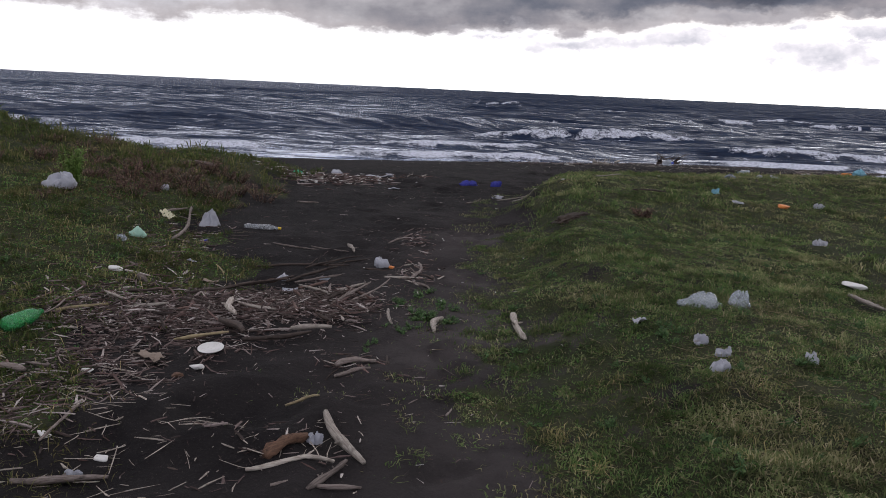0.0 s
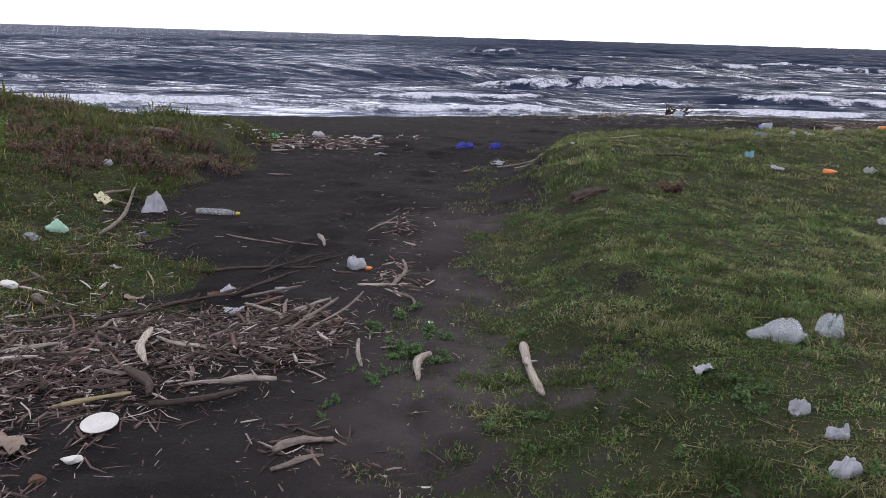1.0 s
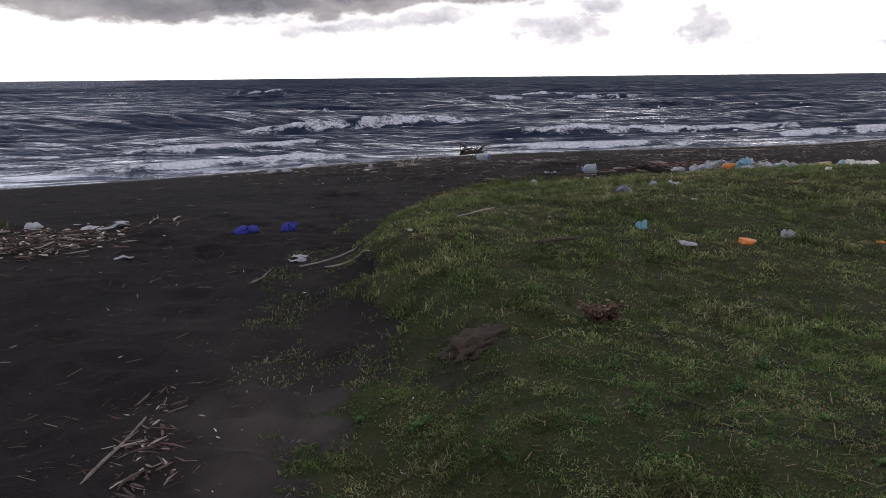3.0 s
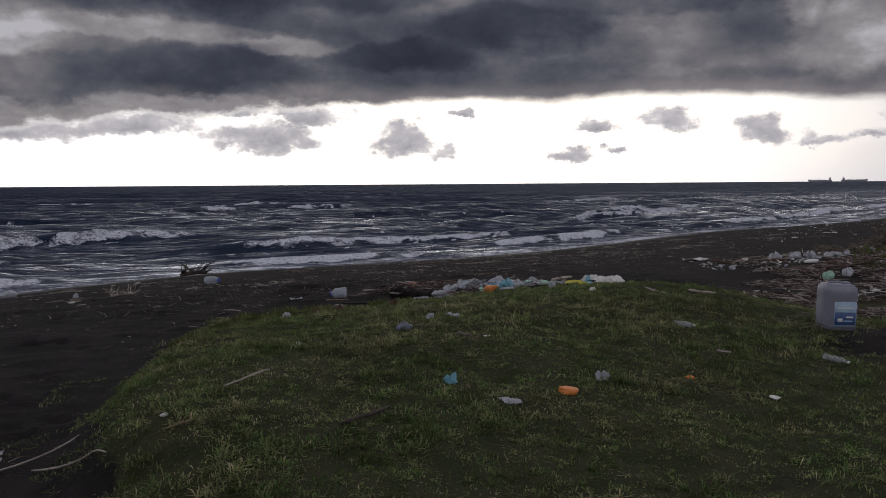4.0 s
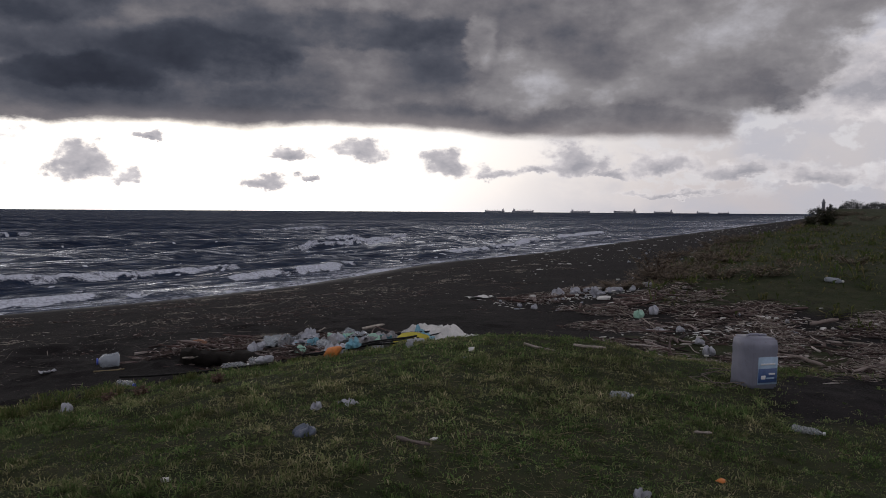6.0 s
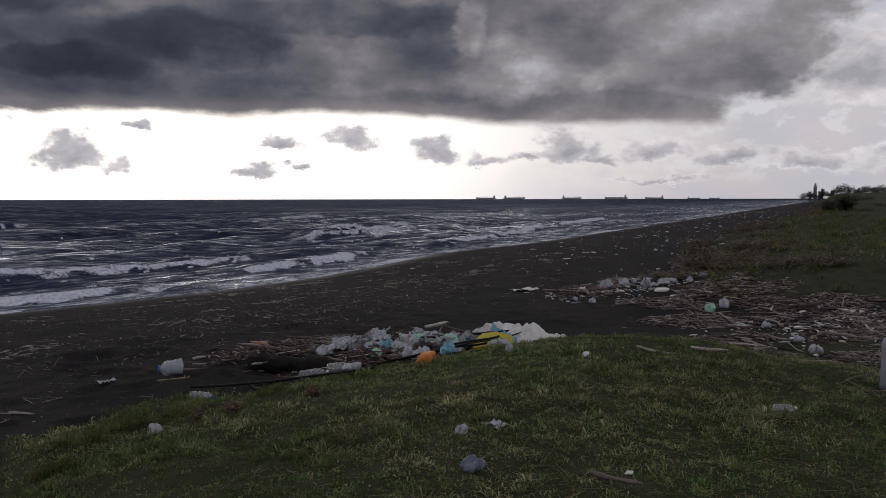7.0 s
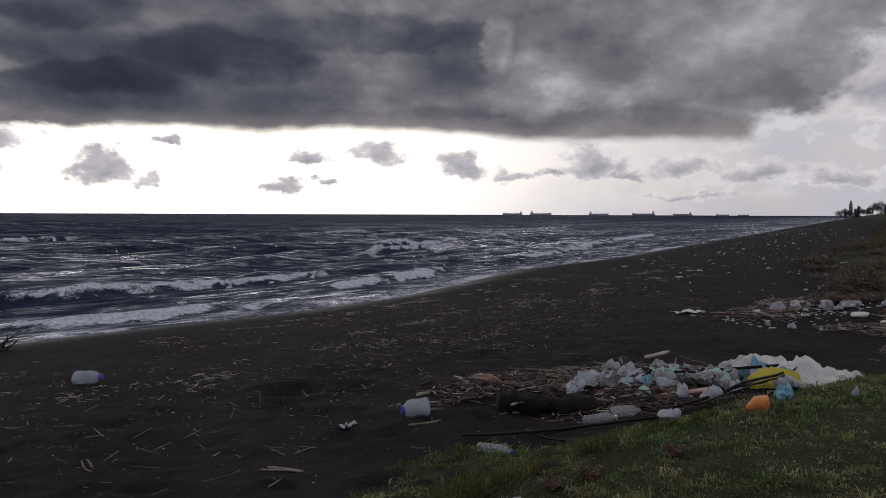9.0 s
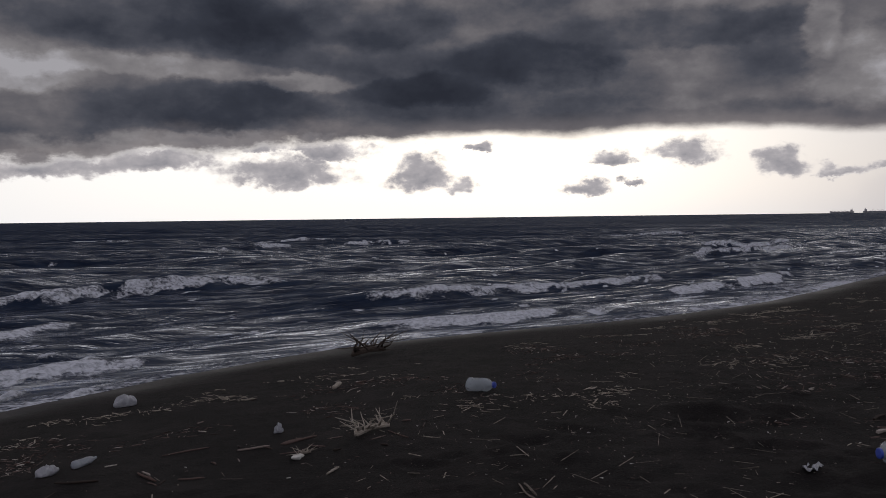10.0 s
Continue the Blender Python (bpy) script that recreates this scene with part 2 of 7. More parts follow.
def make_water():
    m, n = material("grey_sea_water")
    pos = position(n)
    foam = n.add("Attribute", attribute_name="foam").outputs["Fac"]
    wash = n.add("Attribute", attribute_name="wash").outputs["Fac"]
    off = n.add("Attribute", attribute_name="offing").outputs["Fac"]
    st = n.add("VectorMath", {0: pos, 1: (0.46, 1.0, 1.0)}, operation="MULTIPLY").outputs[0]
    lace = n.noise(st, 3.4, 9.0, 0.68, 0.9)
    knots = n.noise(pos, 9.0, 5.0, 0.6, 0.4)
    mask = n.step(n.math("ADD", foam, n.math("ADD", n.math("MULTIPLY", n.math("SUBTRACT", lace, 0.5), 1.5), n.math("MULTIPLY", n.math("SUBTRACT", knots, 0.5), 0.9))), 0.56, 0.98)
    chop = n.noise(st, 1.4, 5.0, 0.60, 0.25)
    rip = n.noise(st, 8.0, 4.0, 0.6)
    far = n.noise(n.add("VectorMath", {0: pos, 1: (0.09, 0.24, 1.0)}, operation="MULTIPLY").outputs[0], 1.0, 5.0, 0.58)
    h = n.math("ADD", n.math("MULTIPLY", chop, 0.25), n.math("ADD", n.math("MULTIPLY", rip, 0.012), n.math("MULTIPLY", far, n.math("MULTIPLY", off, 1.5))))
    h = n.math("MULTIPLY", h, n.math("SUBTRACT", 1.0, n.math("MULTIPLY", wash, 0.75)))
    bump = n.add("Bump", {"Height": n.math("ADD", h, n.math("MULTIPLY", n.math("MULTIPLY", mask, knots), 0.07)), "Strength": 1.0, "Distance": 1.0})
    # gloss: faces that lie flat to the eye mirror the sky, those that rear up stay dark
    lean = n.add("Fresnel", {"IOR": 1.33, "Normal": bump.outputs[0]}).outputs[0]
    share = n.math("MULTIPLY", lean, n.add("MapRange", {0: off, 1: 0.0, 2: 1.0, 3: 0.52, 4: 0.17}).outputs[0])
    # glint streaks put into the mirror share by noise, as on ruffled water
    near_glint = n.noise(n.add("VectorMath", {0: pos, 1: (0.5, 2.4, 1.0)}, operation="MULTIPLY").outputs[0], 1.0, 6.0, 0.66, 0.3)
    far_glint = n.noise(n.add("VectorMath", {0: pos, 1: (0.022, 0.13, 1.0)}, operation="MULTIPLY").outputs[0], 1.0, 8.0, 0.68, 0.2)
    glint = n.math("MULTIPLY", n.step(near_glint, 0.44, 0.66, 0.30, 2.6), n.step(far_glint, 0.40, 0.62, 0.5, 1.6))
    share = n.math("MINIMUM", n.math("MULTIPLY", n.math("MULTIPLY", share, glint), n.add("Attribute", attribute_name="sheen").outputs["Fac"]), 0.95)
    share = n.math("MULTIPLY", share, n.math("SUBTRACT", 1.0, n.math("MULTIPLY", mask, 0.92)))
    tint = n.mix(n.step(chop, 0.35, 0.7), (0.011, 0.017, 0.036), (0.022, 0.033, 0.062))
    body = n.add("BsdfDiffuse", {0: n.mix(mask, tint, n.mix(n.step(knots, 0.30, 0.62), (0.36, 0.38, 0.45), (0.66, 0.68, 0.77))), 1: 0.3, "Normal": bump.outputs[0]})
    gloss = n.add("MapRange", {0: off, 1: 0.0, 2: 1.0, 3: 0.05, 4: 0.26}).outputs[0]
    shine = n.add("BsdfGlossy", {0: (0.84, 0.88, 0.97, 1.0), 1: gloss, "Normal": bump.outputs[0]})
    both = n.add("MixShader", {0: share, 1: body.outputs[0], 2: shine.outputs[0]})
    n.add("OutputMaterial", {0: both.outputs[0]})
    return m


def make_blades(name, tint, straw=0.0):
    """Blades of grass: green, yellowing and dry ones in patches of two sizes."""
    m, n = material(name)
    r = n.add("NewGeometry").outputs["Random Per Island"]
    pos = position(n)
    patch = n.math("ADD", n.noise(pos, 1.1, 6.0, 0.65), straw)
    green = n.ramp(r, ((0.0, (0.056, 0.100, 0.034)), (0.35, (0.088, 0.146, 0.046)), (0.66, (0.128, 0.178, 0.062)), (0.86, (0.190, 0.190, 0.088)), (1.0, (0.36, 0.31, 0.19))))
    dry = n.ramp(r, ((0.0, (0.085, 0.098, 0.042)), (0.5, (0.165, 0.150, 0.076)), (1.0, (0.34, 0.29, 0.18))))
    c = n.mix(n.step(patch, 0.44, 0.64, 0.0, 0.9), green, dry)
    c = n.mix(1.0, c, tint, "MULTIPLY")
    clump = n.math("MULTIPLY", n.step(n.noise(pos, 5.0, 5.0, 0.6), 0.34, 0.68, 0.48, 1.6), n.step(n.noise(pos, 0.55, 4.0, 0.6), 0.35, 0.65, 0.78, 1.22))
    c = n.add("VectorMath", {0: c, "Scale": clump}, operation="SCALE").outputs[0]
    front = n.add("BsdfDiffuse", {0: c, 1: 0.6})
    back = n.add("BsdfTranslucent", {0: n.mix(0.35, c, (0.17, 0.22, 0.085))})
    both = n.add("MixShader", {0: 0.55, 1: front.outputs[0], 2: back.outputs[0]})
    n.add("OutputMaterial", {0: both.outputs[0]})
    return m


SAND, WATER = make_ground(), make_water()
BLADES, OLIVE_BLADES = make_blades("short_grass_blades", (1.16, 1.17, 1.28)), make_blades("rough_olive_grass_blades", (0.64, 0.58, 0.56))
CLOVER = make_blades("clover_leaves", (0.80, 1.12, 0.95), -0.14)
DRY_BLADES = make_blades("dry_straw_blades", (1.5, 1.40, 1.32), 0.35)


def mesh_object(name, verts, faces, mat, parent=None, smooth_shade=True):
    """One mesh object from arrays of places and of faces that all have the same number of corners."""
    verts, faces = np.asarray(verts, np.float32), np.asarray(faces, np.int32)
    me = bpy.data.meshes.new(name)
    k = faces.shape[1]
    me.vertices.add(len(verts))
    me.vertices.foreach_set("co", verts.ravel())
    me.loops.add(faces.size)
    me.loops.foreach_set("vertex_index", faces.ravel())
    me.polygons.add(len(faces))
    me.polygons.foreach_set("loop_start", np.arange(0, faces.size, k, dtype=np.int32))
    me.polygons.foreach_set("use_smooth", np.full(len(faces), smooth_shade))
    me.update(calc_edges=True)
    me.validate()
    if mat:
        me.materials.append(mat)
    ob = new(name, me)
    ob.parent = parent
    return ob


def sheet(name, xs, ys_of, mat):
    """A sheet over a grid; ys_of gives the whole grid of places as X, Y, Z."""
    X, Y, Z = ys_of
    r, c = X.shape
    idx = np.arange(r * c).reshape(r, c)
    faces = np.stack([idx[:-1, :-1], idx[:-1, 1:], idx[1:, 1:], idx[1:, :-1]], -1).reshape(-1, 4)
    return mesh_object(name, np.stack([X, Y, Z], -1).reshape(-1, 3), faces, mat)


def point_values(ob, name, values):
    a = ob.data.attributes.new(name, "FLOAT", "POINT")
    a.data.foreach_set("value", np.asarray(values, np.float32).ravel())


# ---- lie of the land ----
SEA = -0.85


def smooth(v, a, b):
    """0 below a, 1 above b, eased between."""
    q = np.clip((np.asarray(v, float) - a) / (b - a), 0.0, 1.0)
    return q * q * (3 - 2 * q)


def waver(x, y, size, seed=0):
    """A gentle uneven field from -1 to 1 with features of that size in metres."""
    x, y = np.asarray(x, float) / size, np.asarray(y, float) / size
    s = seed * 1.7
    return (np.sin(2.1 * x + 1.3 * y + s) + np.sin(-1.4 * x + 2.6 * y + 2.1 * s + 1) + np.sin(3.3 * x - 0.7 * y + 0.6 * s + 2)
            + np.sin(0.9 * x + 3.7 * y - s + 4) + np.sin(4.3 * x + 2.9 * y + 3.1 * s)) / 5


def shore(x):
    """The waterline's y."""
    x = np.asarray(x, float)
    return 25.7 + 0.18 * x + 1.5 * np.exp(-((x - 6.5) / 6.5) ** 2) + 0.35 * np.sin(x / 4.1) * np.exp(-np.abs(x) / 60) + 0.9 * np.exp(-((x - 34) / 9) ** 2)


def crest(x):
    """The y of the right-hand mound's seaward edge, where grass ends on the sand."""
    x = np.asarray(x, float)
    return 10.3 + 6.2 * smooth(x, -0.5, 3.4) - 1.3 * smooth(x, 4.5, 9.0) - 1.5 * smooth(x, 9.4, 11.5)


def mound_right(x, y):
    """How far a place lies on the grassy mound: 1 on it, 0 on the sand."""
    left = 0.24 + 0.10 * np.sin(y * 0.8) + 0.35 * smooth(y, 2.5, 0.0)
    side = smooth(x + 0.16 * waver(x, y, 0.5, 3), left - 0.1, left + 0.85)
    far = smooth(crest(x) - y + 0.18 * waver(x, y, 0.55, 5), 0.0, 1.7)
    return side * far


def mound_left(x, y):
    edge = -1.75 - 0.75 * smooth(y, 5.0, 8.0) - 0.1 * smooth(y, 8, 14)
    side = smooth(-x + 0.2 * waver(x, y, 0.6, 7), -edge - 0.3, -edge + 1.0)
    return side * smooth(16.0 + 0.12 * x - y + 0.3 * waver(x, y, 0.9, 2), 0.0, 2.4)


def dune(x, y):
    """The long overgrown dune along the beach, beyond the drift piles."""
    back = shore(x) - 11.5 - 1.6 * smooth(x, 30, 60)
    return smooth(back - y + 0.7 * waver(x, y, 1.6, 4), 0.0, 4.0) * smooth(x, 12.0, 19.0)


def height(x, y):
    x, y = np.asarray(x, float), np.asarray(y, float)
    d = shore(x) - y
    z = SEA + 0.83 * (1 - np.exp(-(np.maximum(d, 0) / 6.0) ** 1.25)) + 0.10 * np.minimum(d, 0)
    z = np.where(d > 0, z, np.maximum(z, SEA - 2.0))
    spine = 11.0 + 1.9 * smooth(x, 0.5, 7.0)
    ridge = np.exp(-((y - spine) / np.where(y > spine, 2.5, 2.3)) ** 2)
    near = np.exp(-((x - 1.2) / 1.2) ** 2) * smooth(11.5 - y, 0, 3)
    top = 0.07 + 0.31 * ridge + 0.15 * near - 0.06 * smooth(x, 4.0, 7.0) * (1 - ridge)
    z = z + mound_right(x, y) * top * (1 - 0.9 * smooth(x, 7.9, 9.8))
    z = z + mound_left(x, y) * (0.08 + 0.26 * smooth(-x, 2.4, 4.2) + 0.62 * smooth(-x, 4.6, 9.0))
    z = z + dune(x, y) * (0.65 + 0.5 * smooth(x, 25, 50) + 0.02 * np.minimum(np.maximum(x - 40, 0), 60))
    z = z + smooth(-y, 6, 30) * 0.5 + 4.0 * smooth(d, 120, 500)
    rough = smooth(d, 0.3, 3.0)
    z = z + rough * (0.018 * waver(x, y, 0.9, 1) + 0.008 * waver(x, y, 0.23, 6))
    # hummocks under the turf
    turfed = np.maximum(mound_right(x, y), mound_left(x, y))
    z = z + turfed * (0.022 * mottle(x, y, 0.55, 31, 2) + 0.012 * mottle(x, y, 0.19, 33, 2)) * smooth(y, -2, 1) * smooth(x, 14, 11)
    # hollows trodden into the sand
    for hx, hy, r, k in ((-1.0, 3.35, 0.24, 0.09), (-1.35, 2.75, 0.3, 0.08), (-0.75, 3.75, 0.2, 0.05), (-0.9, 2.75, 0.22, 0.05), (5.75, 19.0, 0.30, 0.09), (6.3, 18.7, 0.22, 0.05), (6.5, 16.3, 0.45, 0.07)):
        q = ((x - hx) ** 2 + (y - hy) ** 2) / r**2
        z = z - k * np.exp(-q) + 0.45 * k * np.exp(-((np.sqrt(q) - 1.5) / 0.45) ** 2)
    return z

LATTICE = np.random.default_rng(19).uniform(-1, 1, (64, 64))


def mottle(x, y, size, seed=0, rounds=3):
    """Uneven patches from about -1 to 1 that never line up, with features of that size in metres."""
    x, y = np.asarray(x, float) / size + 13.7 * seed, np.asarray(y, float) / size - 7.3 * seed
    total = 0.0
    for k in range(rounds):
        c, s = math.cos(0.9 + 1.3 * k), math.sin(0.9 + 1.3 * k)
        u, v = (c * x - s * y) * 1.93**k, (s * x + c * y) * 1.93**k
        i, j = np.floor(u).astype(int), np.floor(v).astype(int)
        fu, fv = u - i, v - j
        fu, fv = fu * fu * (3 - 2 * fu), fv * fv * (3 - 2 * fv)
        a, b = LATTICE[i % 64, j % 64], LATTICE[(i + 1) % 64, j % 64]
        d, e = LATTICE[i % 64, (j + 1) % 64], LATTICE[(i + 1) % 64, (j + 1) % 64]
        total = total + 0.55**k * ((a * (1 - fu) + b * fu) * (1 - fv) + (d * (1 - fu) + e * fu) * fv)
    return total


def grass_cover(x, y):
    """How much of the ground is grown over, 0 to 1."""
    bare = np.exp(-(((x - 8.6) / 1.7) ** 2 + ((y - 9.9) / 0.75) ** 2) ** 2)
    ragged = 0.42 * mottle(x, y, 0.5, 14, 4)
    rise = mound_right(x + 0.32 * smooth(y, 9, 7), y)
    right = smooth(rise + ragged, 0.0, 0.62) * smooth(rise, 0.0, 0.1) * smooth(x, 13.0, 10.0) * (1 - bare)
    bank = mound_left(x - 0.5 * smooth(y, 8, 6) * smooth(y, 4.9, 5.6), y)
    left = smooth(bank + ragged, -0.02, 0.7) * smooth(bank, 0.01, 0.2)
    far = 0.75 * smooth(dune(x + 1.5, y), 0.2, 0.75) * smooth(x, 12.0, 15.0)
    right = right * (1 - 0.45 * smooth(mottle(x, y, 0.42, 27, 3), -0.05, 0.4) * smooth(x + 0.15 * y, 2.1, 1.0) * smooth(y, 8.5, 6.0))
    thin = smooth(mottle(x, y, 0.5, 9) + 0.7 * mottle(x, y, 0.13, 21, 2), -1.1, 0.1)
    back = smooth(0.3 - y, 0, 1.5) * smooth(np.abs(x + 0.4), 0.6, 1.6)
    return np.clip(np.maximum(np.maximum(right, left), np.maximum(far, back)) * (0.45 + 0.33 * smooth(y, 7.5, 9.5) + (0.55 - 0.33 * smooth(y, 7.5, 9.5)) * thin), 0, 1)


def graded(lo, hi, step, reach_lo, reach_hi, grow=1.12):
    """Grid lines: even from lo to hi, then ever wider out to the reaches."""
    mid = list(np.arange(lo, hi, step))
    a, s = lo, step
    left = []
    while a > reach_lo:
        s *= grow
        a -= s
        left.append(max(a, reach_lo))
    b, s = mid[-1], step
    right = []
    while b < reach_hi:
        s *= grow
        b += s
        right.append(min(b, reach_hi))
    return np.array(left[::-1] + mid + right)


gx, gy = graded(-4.5, 11.0, 0.062, -1500, 1800), graded(0.8, 19.5, 0.062, -1200, 420)
GX, GY = np.meshgrid(gx, gy)
GZ = height(GX, GY)
COVER = grass_cover(GX, GY)
# footprints and trodden dents in the loose sand
tread = np.random.default_rng(5)
for k in range(340):
    fx, fy = (tread.normal(-0.2, 0.9), tread.uniform(1.0, 15.0)) if k < 190 else (tread.uniform(1.0, 11.5), tread.uniform(15.0, 19.8))
    fa, fr = tread.uniform(0, 3.14), tread.uniform(0.06, 0.13)
    ix, iy = slice(*np.searchsorted(gx, (fx - 0.6, fx + 0.6))), slice(*np.searchsorted(gy, (fy - 0.6, fy + 0.6)))
    ux, uy = GX[iy, ix] - fx, GY[iy, ix] - fy
    q = ((ux * math.cos(fa) + uy * math.sin(fa)) / fr) ** 2 + ((uy * math.cos(fa) - ux * math.sin(fa)) / (fr * 1.9)) ** 2
    GZ[iy, ix] += (1 - 0.8 * COVER[iy, ix]) * tread.uniform(0.012, 0.034) * (0.5 * np.exp(-((np.sqrt(q) - 1.5) / 0.4) ** 2) - np.exp(-q))
ground = sheet("ground", gx, (GX, GY, GZ), SAND)
tagged(ground, "black volcanic sand with grassy mounds, strewn with driftwood", "beach", kind="structure")
point_values(ground, "cover", COVER)
point_values(ground, "dust", np.exp(-((GX - 0.12 - 0.12 * np.sin(GY * 0.7)) / 0.75) ** 2) * (0.58 + 0.40 * mottle(GX, GY, 0.6, 4)) * smooth(GY, 0.5, 2.5) * smooth(GY, 10.5, 7.0))
point_values(ground, "wet", smooth(shore(GX) + 0.15 * waver(GX, GY, 1.5, 2) - GY, 1.5, 0.4))


# ---- sea ----
tread_sea = np.random.default_rng(23)
# breakers: x along the shore, half their length, metres out, height
BREAKERS = ((-12, 5.0, 4.2, 0.34), (-1, 4.0, 2.6, 0.30), (5.5, 5.5, 14.2, 0.80), (17, 7.0, 7.0, 0.62), (24.5, 4.5, 3.6, 0.42), (12.5, 3.5, 1.9, 0.26), (-24, 5.0, 17, 0.7), (26, 15.0, 67, 1.0), (21, 5.0, 47, 0.8), (36, 4.0, 51, 0.7), (69, 17.0, 49, 0.8), (15, 5.0, 84, 0.9),
            (45, 9.0, 15, 0.7), (-15, 7.0, 31, 0.7), (-31, 9.0, 9, 0.5), (52, 12.0, 6, 0.5), (0, 3.0, 7.6, 0.26), (84, 14.0, 9, 0.5), (60, 8.0, 25, 0.7), (3, 5.0, 108, 1.0))
SWELL = []
for k in range(30):
    SWELL.append((1.3 * 13.0 ** (k / 29), tread_sea.normal(0.0, 0.17), tread_sea.uniform(0, 6.28)))


def sea_waves(x, v, grain):
    """Height over the still sea and foam at x along the shore, v metres out from it; grain is the sheet's step there."""
    z, foam = 0.0 * x, 0.0 * x
    for long, turn, phase in SWELL:
        k = 2 * math.pi / long
        s = np.sin(k * (x * math.sin(turn) + v * math.cos(turn)) + phase + 0.6 * waver(x, v, 2.2 * long + 2, phase))
        steep = 0.092 * (1 + 0.6 * waver(x, v, 5.0 * long, phase + 1))
        z = z + steep / k * (1.25 * np.exp(s - 1) - 0.6) * smooth(long, 3 * grain, 6 * grain) * smooth(v, 0.25 * long, 1.2 * long + 2.5)
    foam += 0.40 * smooth(v, 1.1, 0.1) + (0.27 + 0.36 * mottle(x * 0.3, v, 1.3, 3)) * smooth(v + 2.2 * mottle(x * 0.3, v, 3.0, 8), 7.5, 1.5) + 0.06 * smooth(v, 16, 7) + 0.05 * mottle(x * 0.2, v, 4.0, 12)
    for cx, half, at, high in BREAKERS:
        high = 0.62 * high
        wide = 0.75 + 0.010 * at + 0.5 * high
        line = at + 0.10 * (x - cx) * math.sin(cx) + 0.55 * np.sin(x / (1.1 * half) + cx) + 0.5 * wide * mottle(x, 0 * x, 0.35 * half + 1, cx % 7)
        ends = smooth(1.35 * half - np.abs(x - cx), 0, 0.8 * half)
        s = (v - line) / wide
        z = z + high * (0.25 + 0.75 * ends) * smooth(2.6 * half - np.abs(x - cx), 0, 1.4 * half) * np.where(s < 0, np.exp(-(s / 0.42) ** 2), np.exp(-(s / 1.25) ** 2))
        body = smooth(s, -0.85 - 0.5 * mottle(x, v, 0.6, 3), -0.30) * smooth(s, 0.22, -0.05)
        cut_off = smooth(ends + 0.55 * mottle(x, v, 1.1 + 0.15 * half, cx % 5), 0.42, 0.80)
        foam = foam + 0.84 * cut_off * body
        z = z + 0.13 * high * cut_off * body * mottle(x, v, 0.28 + 0.006 * at, 6)
        # the lace that a breaker leaves behind and pushes ahead of it
        foam = foam + 0.13 * ends * (smooth(s, -4.0, -0.8) * smooth(s, 0.2, -0.3) + 0.6 * smooth(s, 3.2, 0.3) * smooth(s, 0.1, 0.3))
    return z, np.clip(foam, 0, 1.3)


sx = graded(-20.0, 60.0, 0.30, -4200, 4700, 1.11)
sv = np.concatenate([np.arange(-1.6, 30, 0.16), np.arange(30, 90, 0.4), np.arange(90, 260, 1.3), np.geomspace(260, 5000, 70)])
SX, SV = np.meshgrid(sx, sv)
GRAIN = np.meshgrid(np.gradient(sx) * 0.35, sv)[0]
GRAIN = np.maximum(GRAIN, np.gradient(sv)[:, None])
WZ, WF = sea_waves(SX, SV, GRAIN)
bend = shore(SX) * smooth(SV, 1500, 20) + 60 * smooth(SV, 20, 1500)
sea = sheet("sea", sx, (SX, np.where(np.abs(SX) > 900, 25.7 + 0.18 * SX.clip(-900, 900), bend) + SV, SEA + WZ), WATER)
tagged(sea, "choppy grey sea with white breakers rolling onto the shore", "sea", kind="structure")
sea.name = "water"
point_values(sea, "foam", WF)
point_values(sea, "wash", smooth(SV + 1.6 * mottle(SX * 0.3, SV, 2.2, 6), 5.0, 0.5))
# glare put in by place: mirror share raised westward, cut eastward
point_values(sea, "sheen", (1.0 + 1.1 * smooth(SX + 0.12 * SV, 12, -6)) * (1 - 0.38 * smooth(SX, 12, 36)))
point_values(sea, "offing", smooth(np.log(np.maximum(SV, 1.0)), math.log(12), math.log(150)))


# ---- materials of the things ----
def make_wood(name, light, dark, grain=1.0):
    m, n = material(name)
    tc = n.add("TexCoord").outputs["Object"]
    r = n.add("ObjectInfo").outputs["Random"]
    isl = n.add("NewGeometry").outputs["Random Per Island"]
    st = n.add("VectorMath", {0: tc, 1: (9.0 * grain, 160.0 * grain, 160.0 * grain)}, operation="MULTIPLY").outputs[0]
    fibre = n.noise(st, 1.0, 6.0, 0.65)
    blot = n.noise(tc, 22.0, 4.0)
    c = n.mix(n.step(fibre, 0.35, 0.68), light, dark)
    c = n.mix(n.step(blot, 0.5, 0.75, 0.0, 0.6), c, tuple(v * 0.45 for v in dark))
    k = n.math("ADD", 0.62, n.math("MULTIPLY", n.math("ADD", r, isl), 0.42))
    c = n.add("VectorMath", {0: c, "Scale": k}, operation="SCALE").outputs[0]
    finish(n, c, 0.85, fibre, 0.6, 0.004, spec=0.25)
    return m


def make_chips():
    """Mixed chips of drift: bleached, grey, brown and red-brown."""
    m, n = material("mixed_drift_chips")
    r = n.add("NewGeometry").outputs["Random Per Island"]
    pos = position(n)
    c = n.ramp(r, ((0.0, (0.024, 0.019, 0.018)), (0.30, (0.056, 0.040, 0.037)), (0.50, (0.128, 0.092, 0.088)), (0.66, (0.080, 0.047, 0.042)), (0.84, (0.24, 0.198, 0.188)), (1.0, (0.50, 0.455, 0.43))))
    fine = n.noise(pos, 130.0, 4.0)
    c = n.mix(n.step(fine, 0.45, 0.75, 0.0, 0.6), c, (0.05, 0.036, 0.03))
    finish(n, c, 0.88, fine, 0.5, 0.003, spec=0.2)
    return m


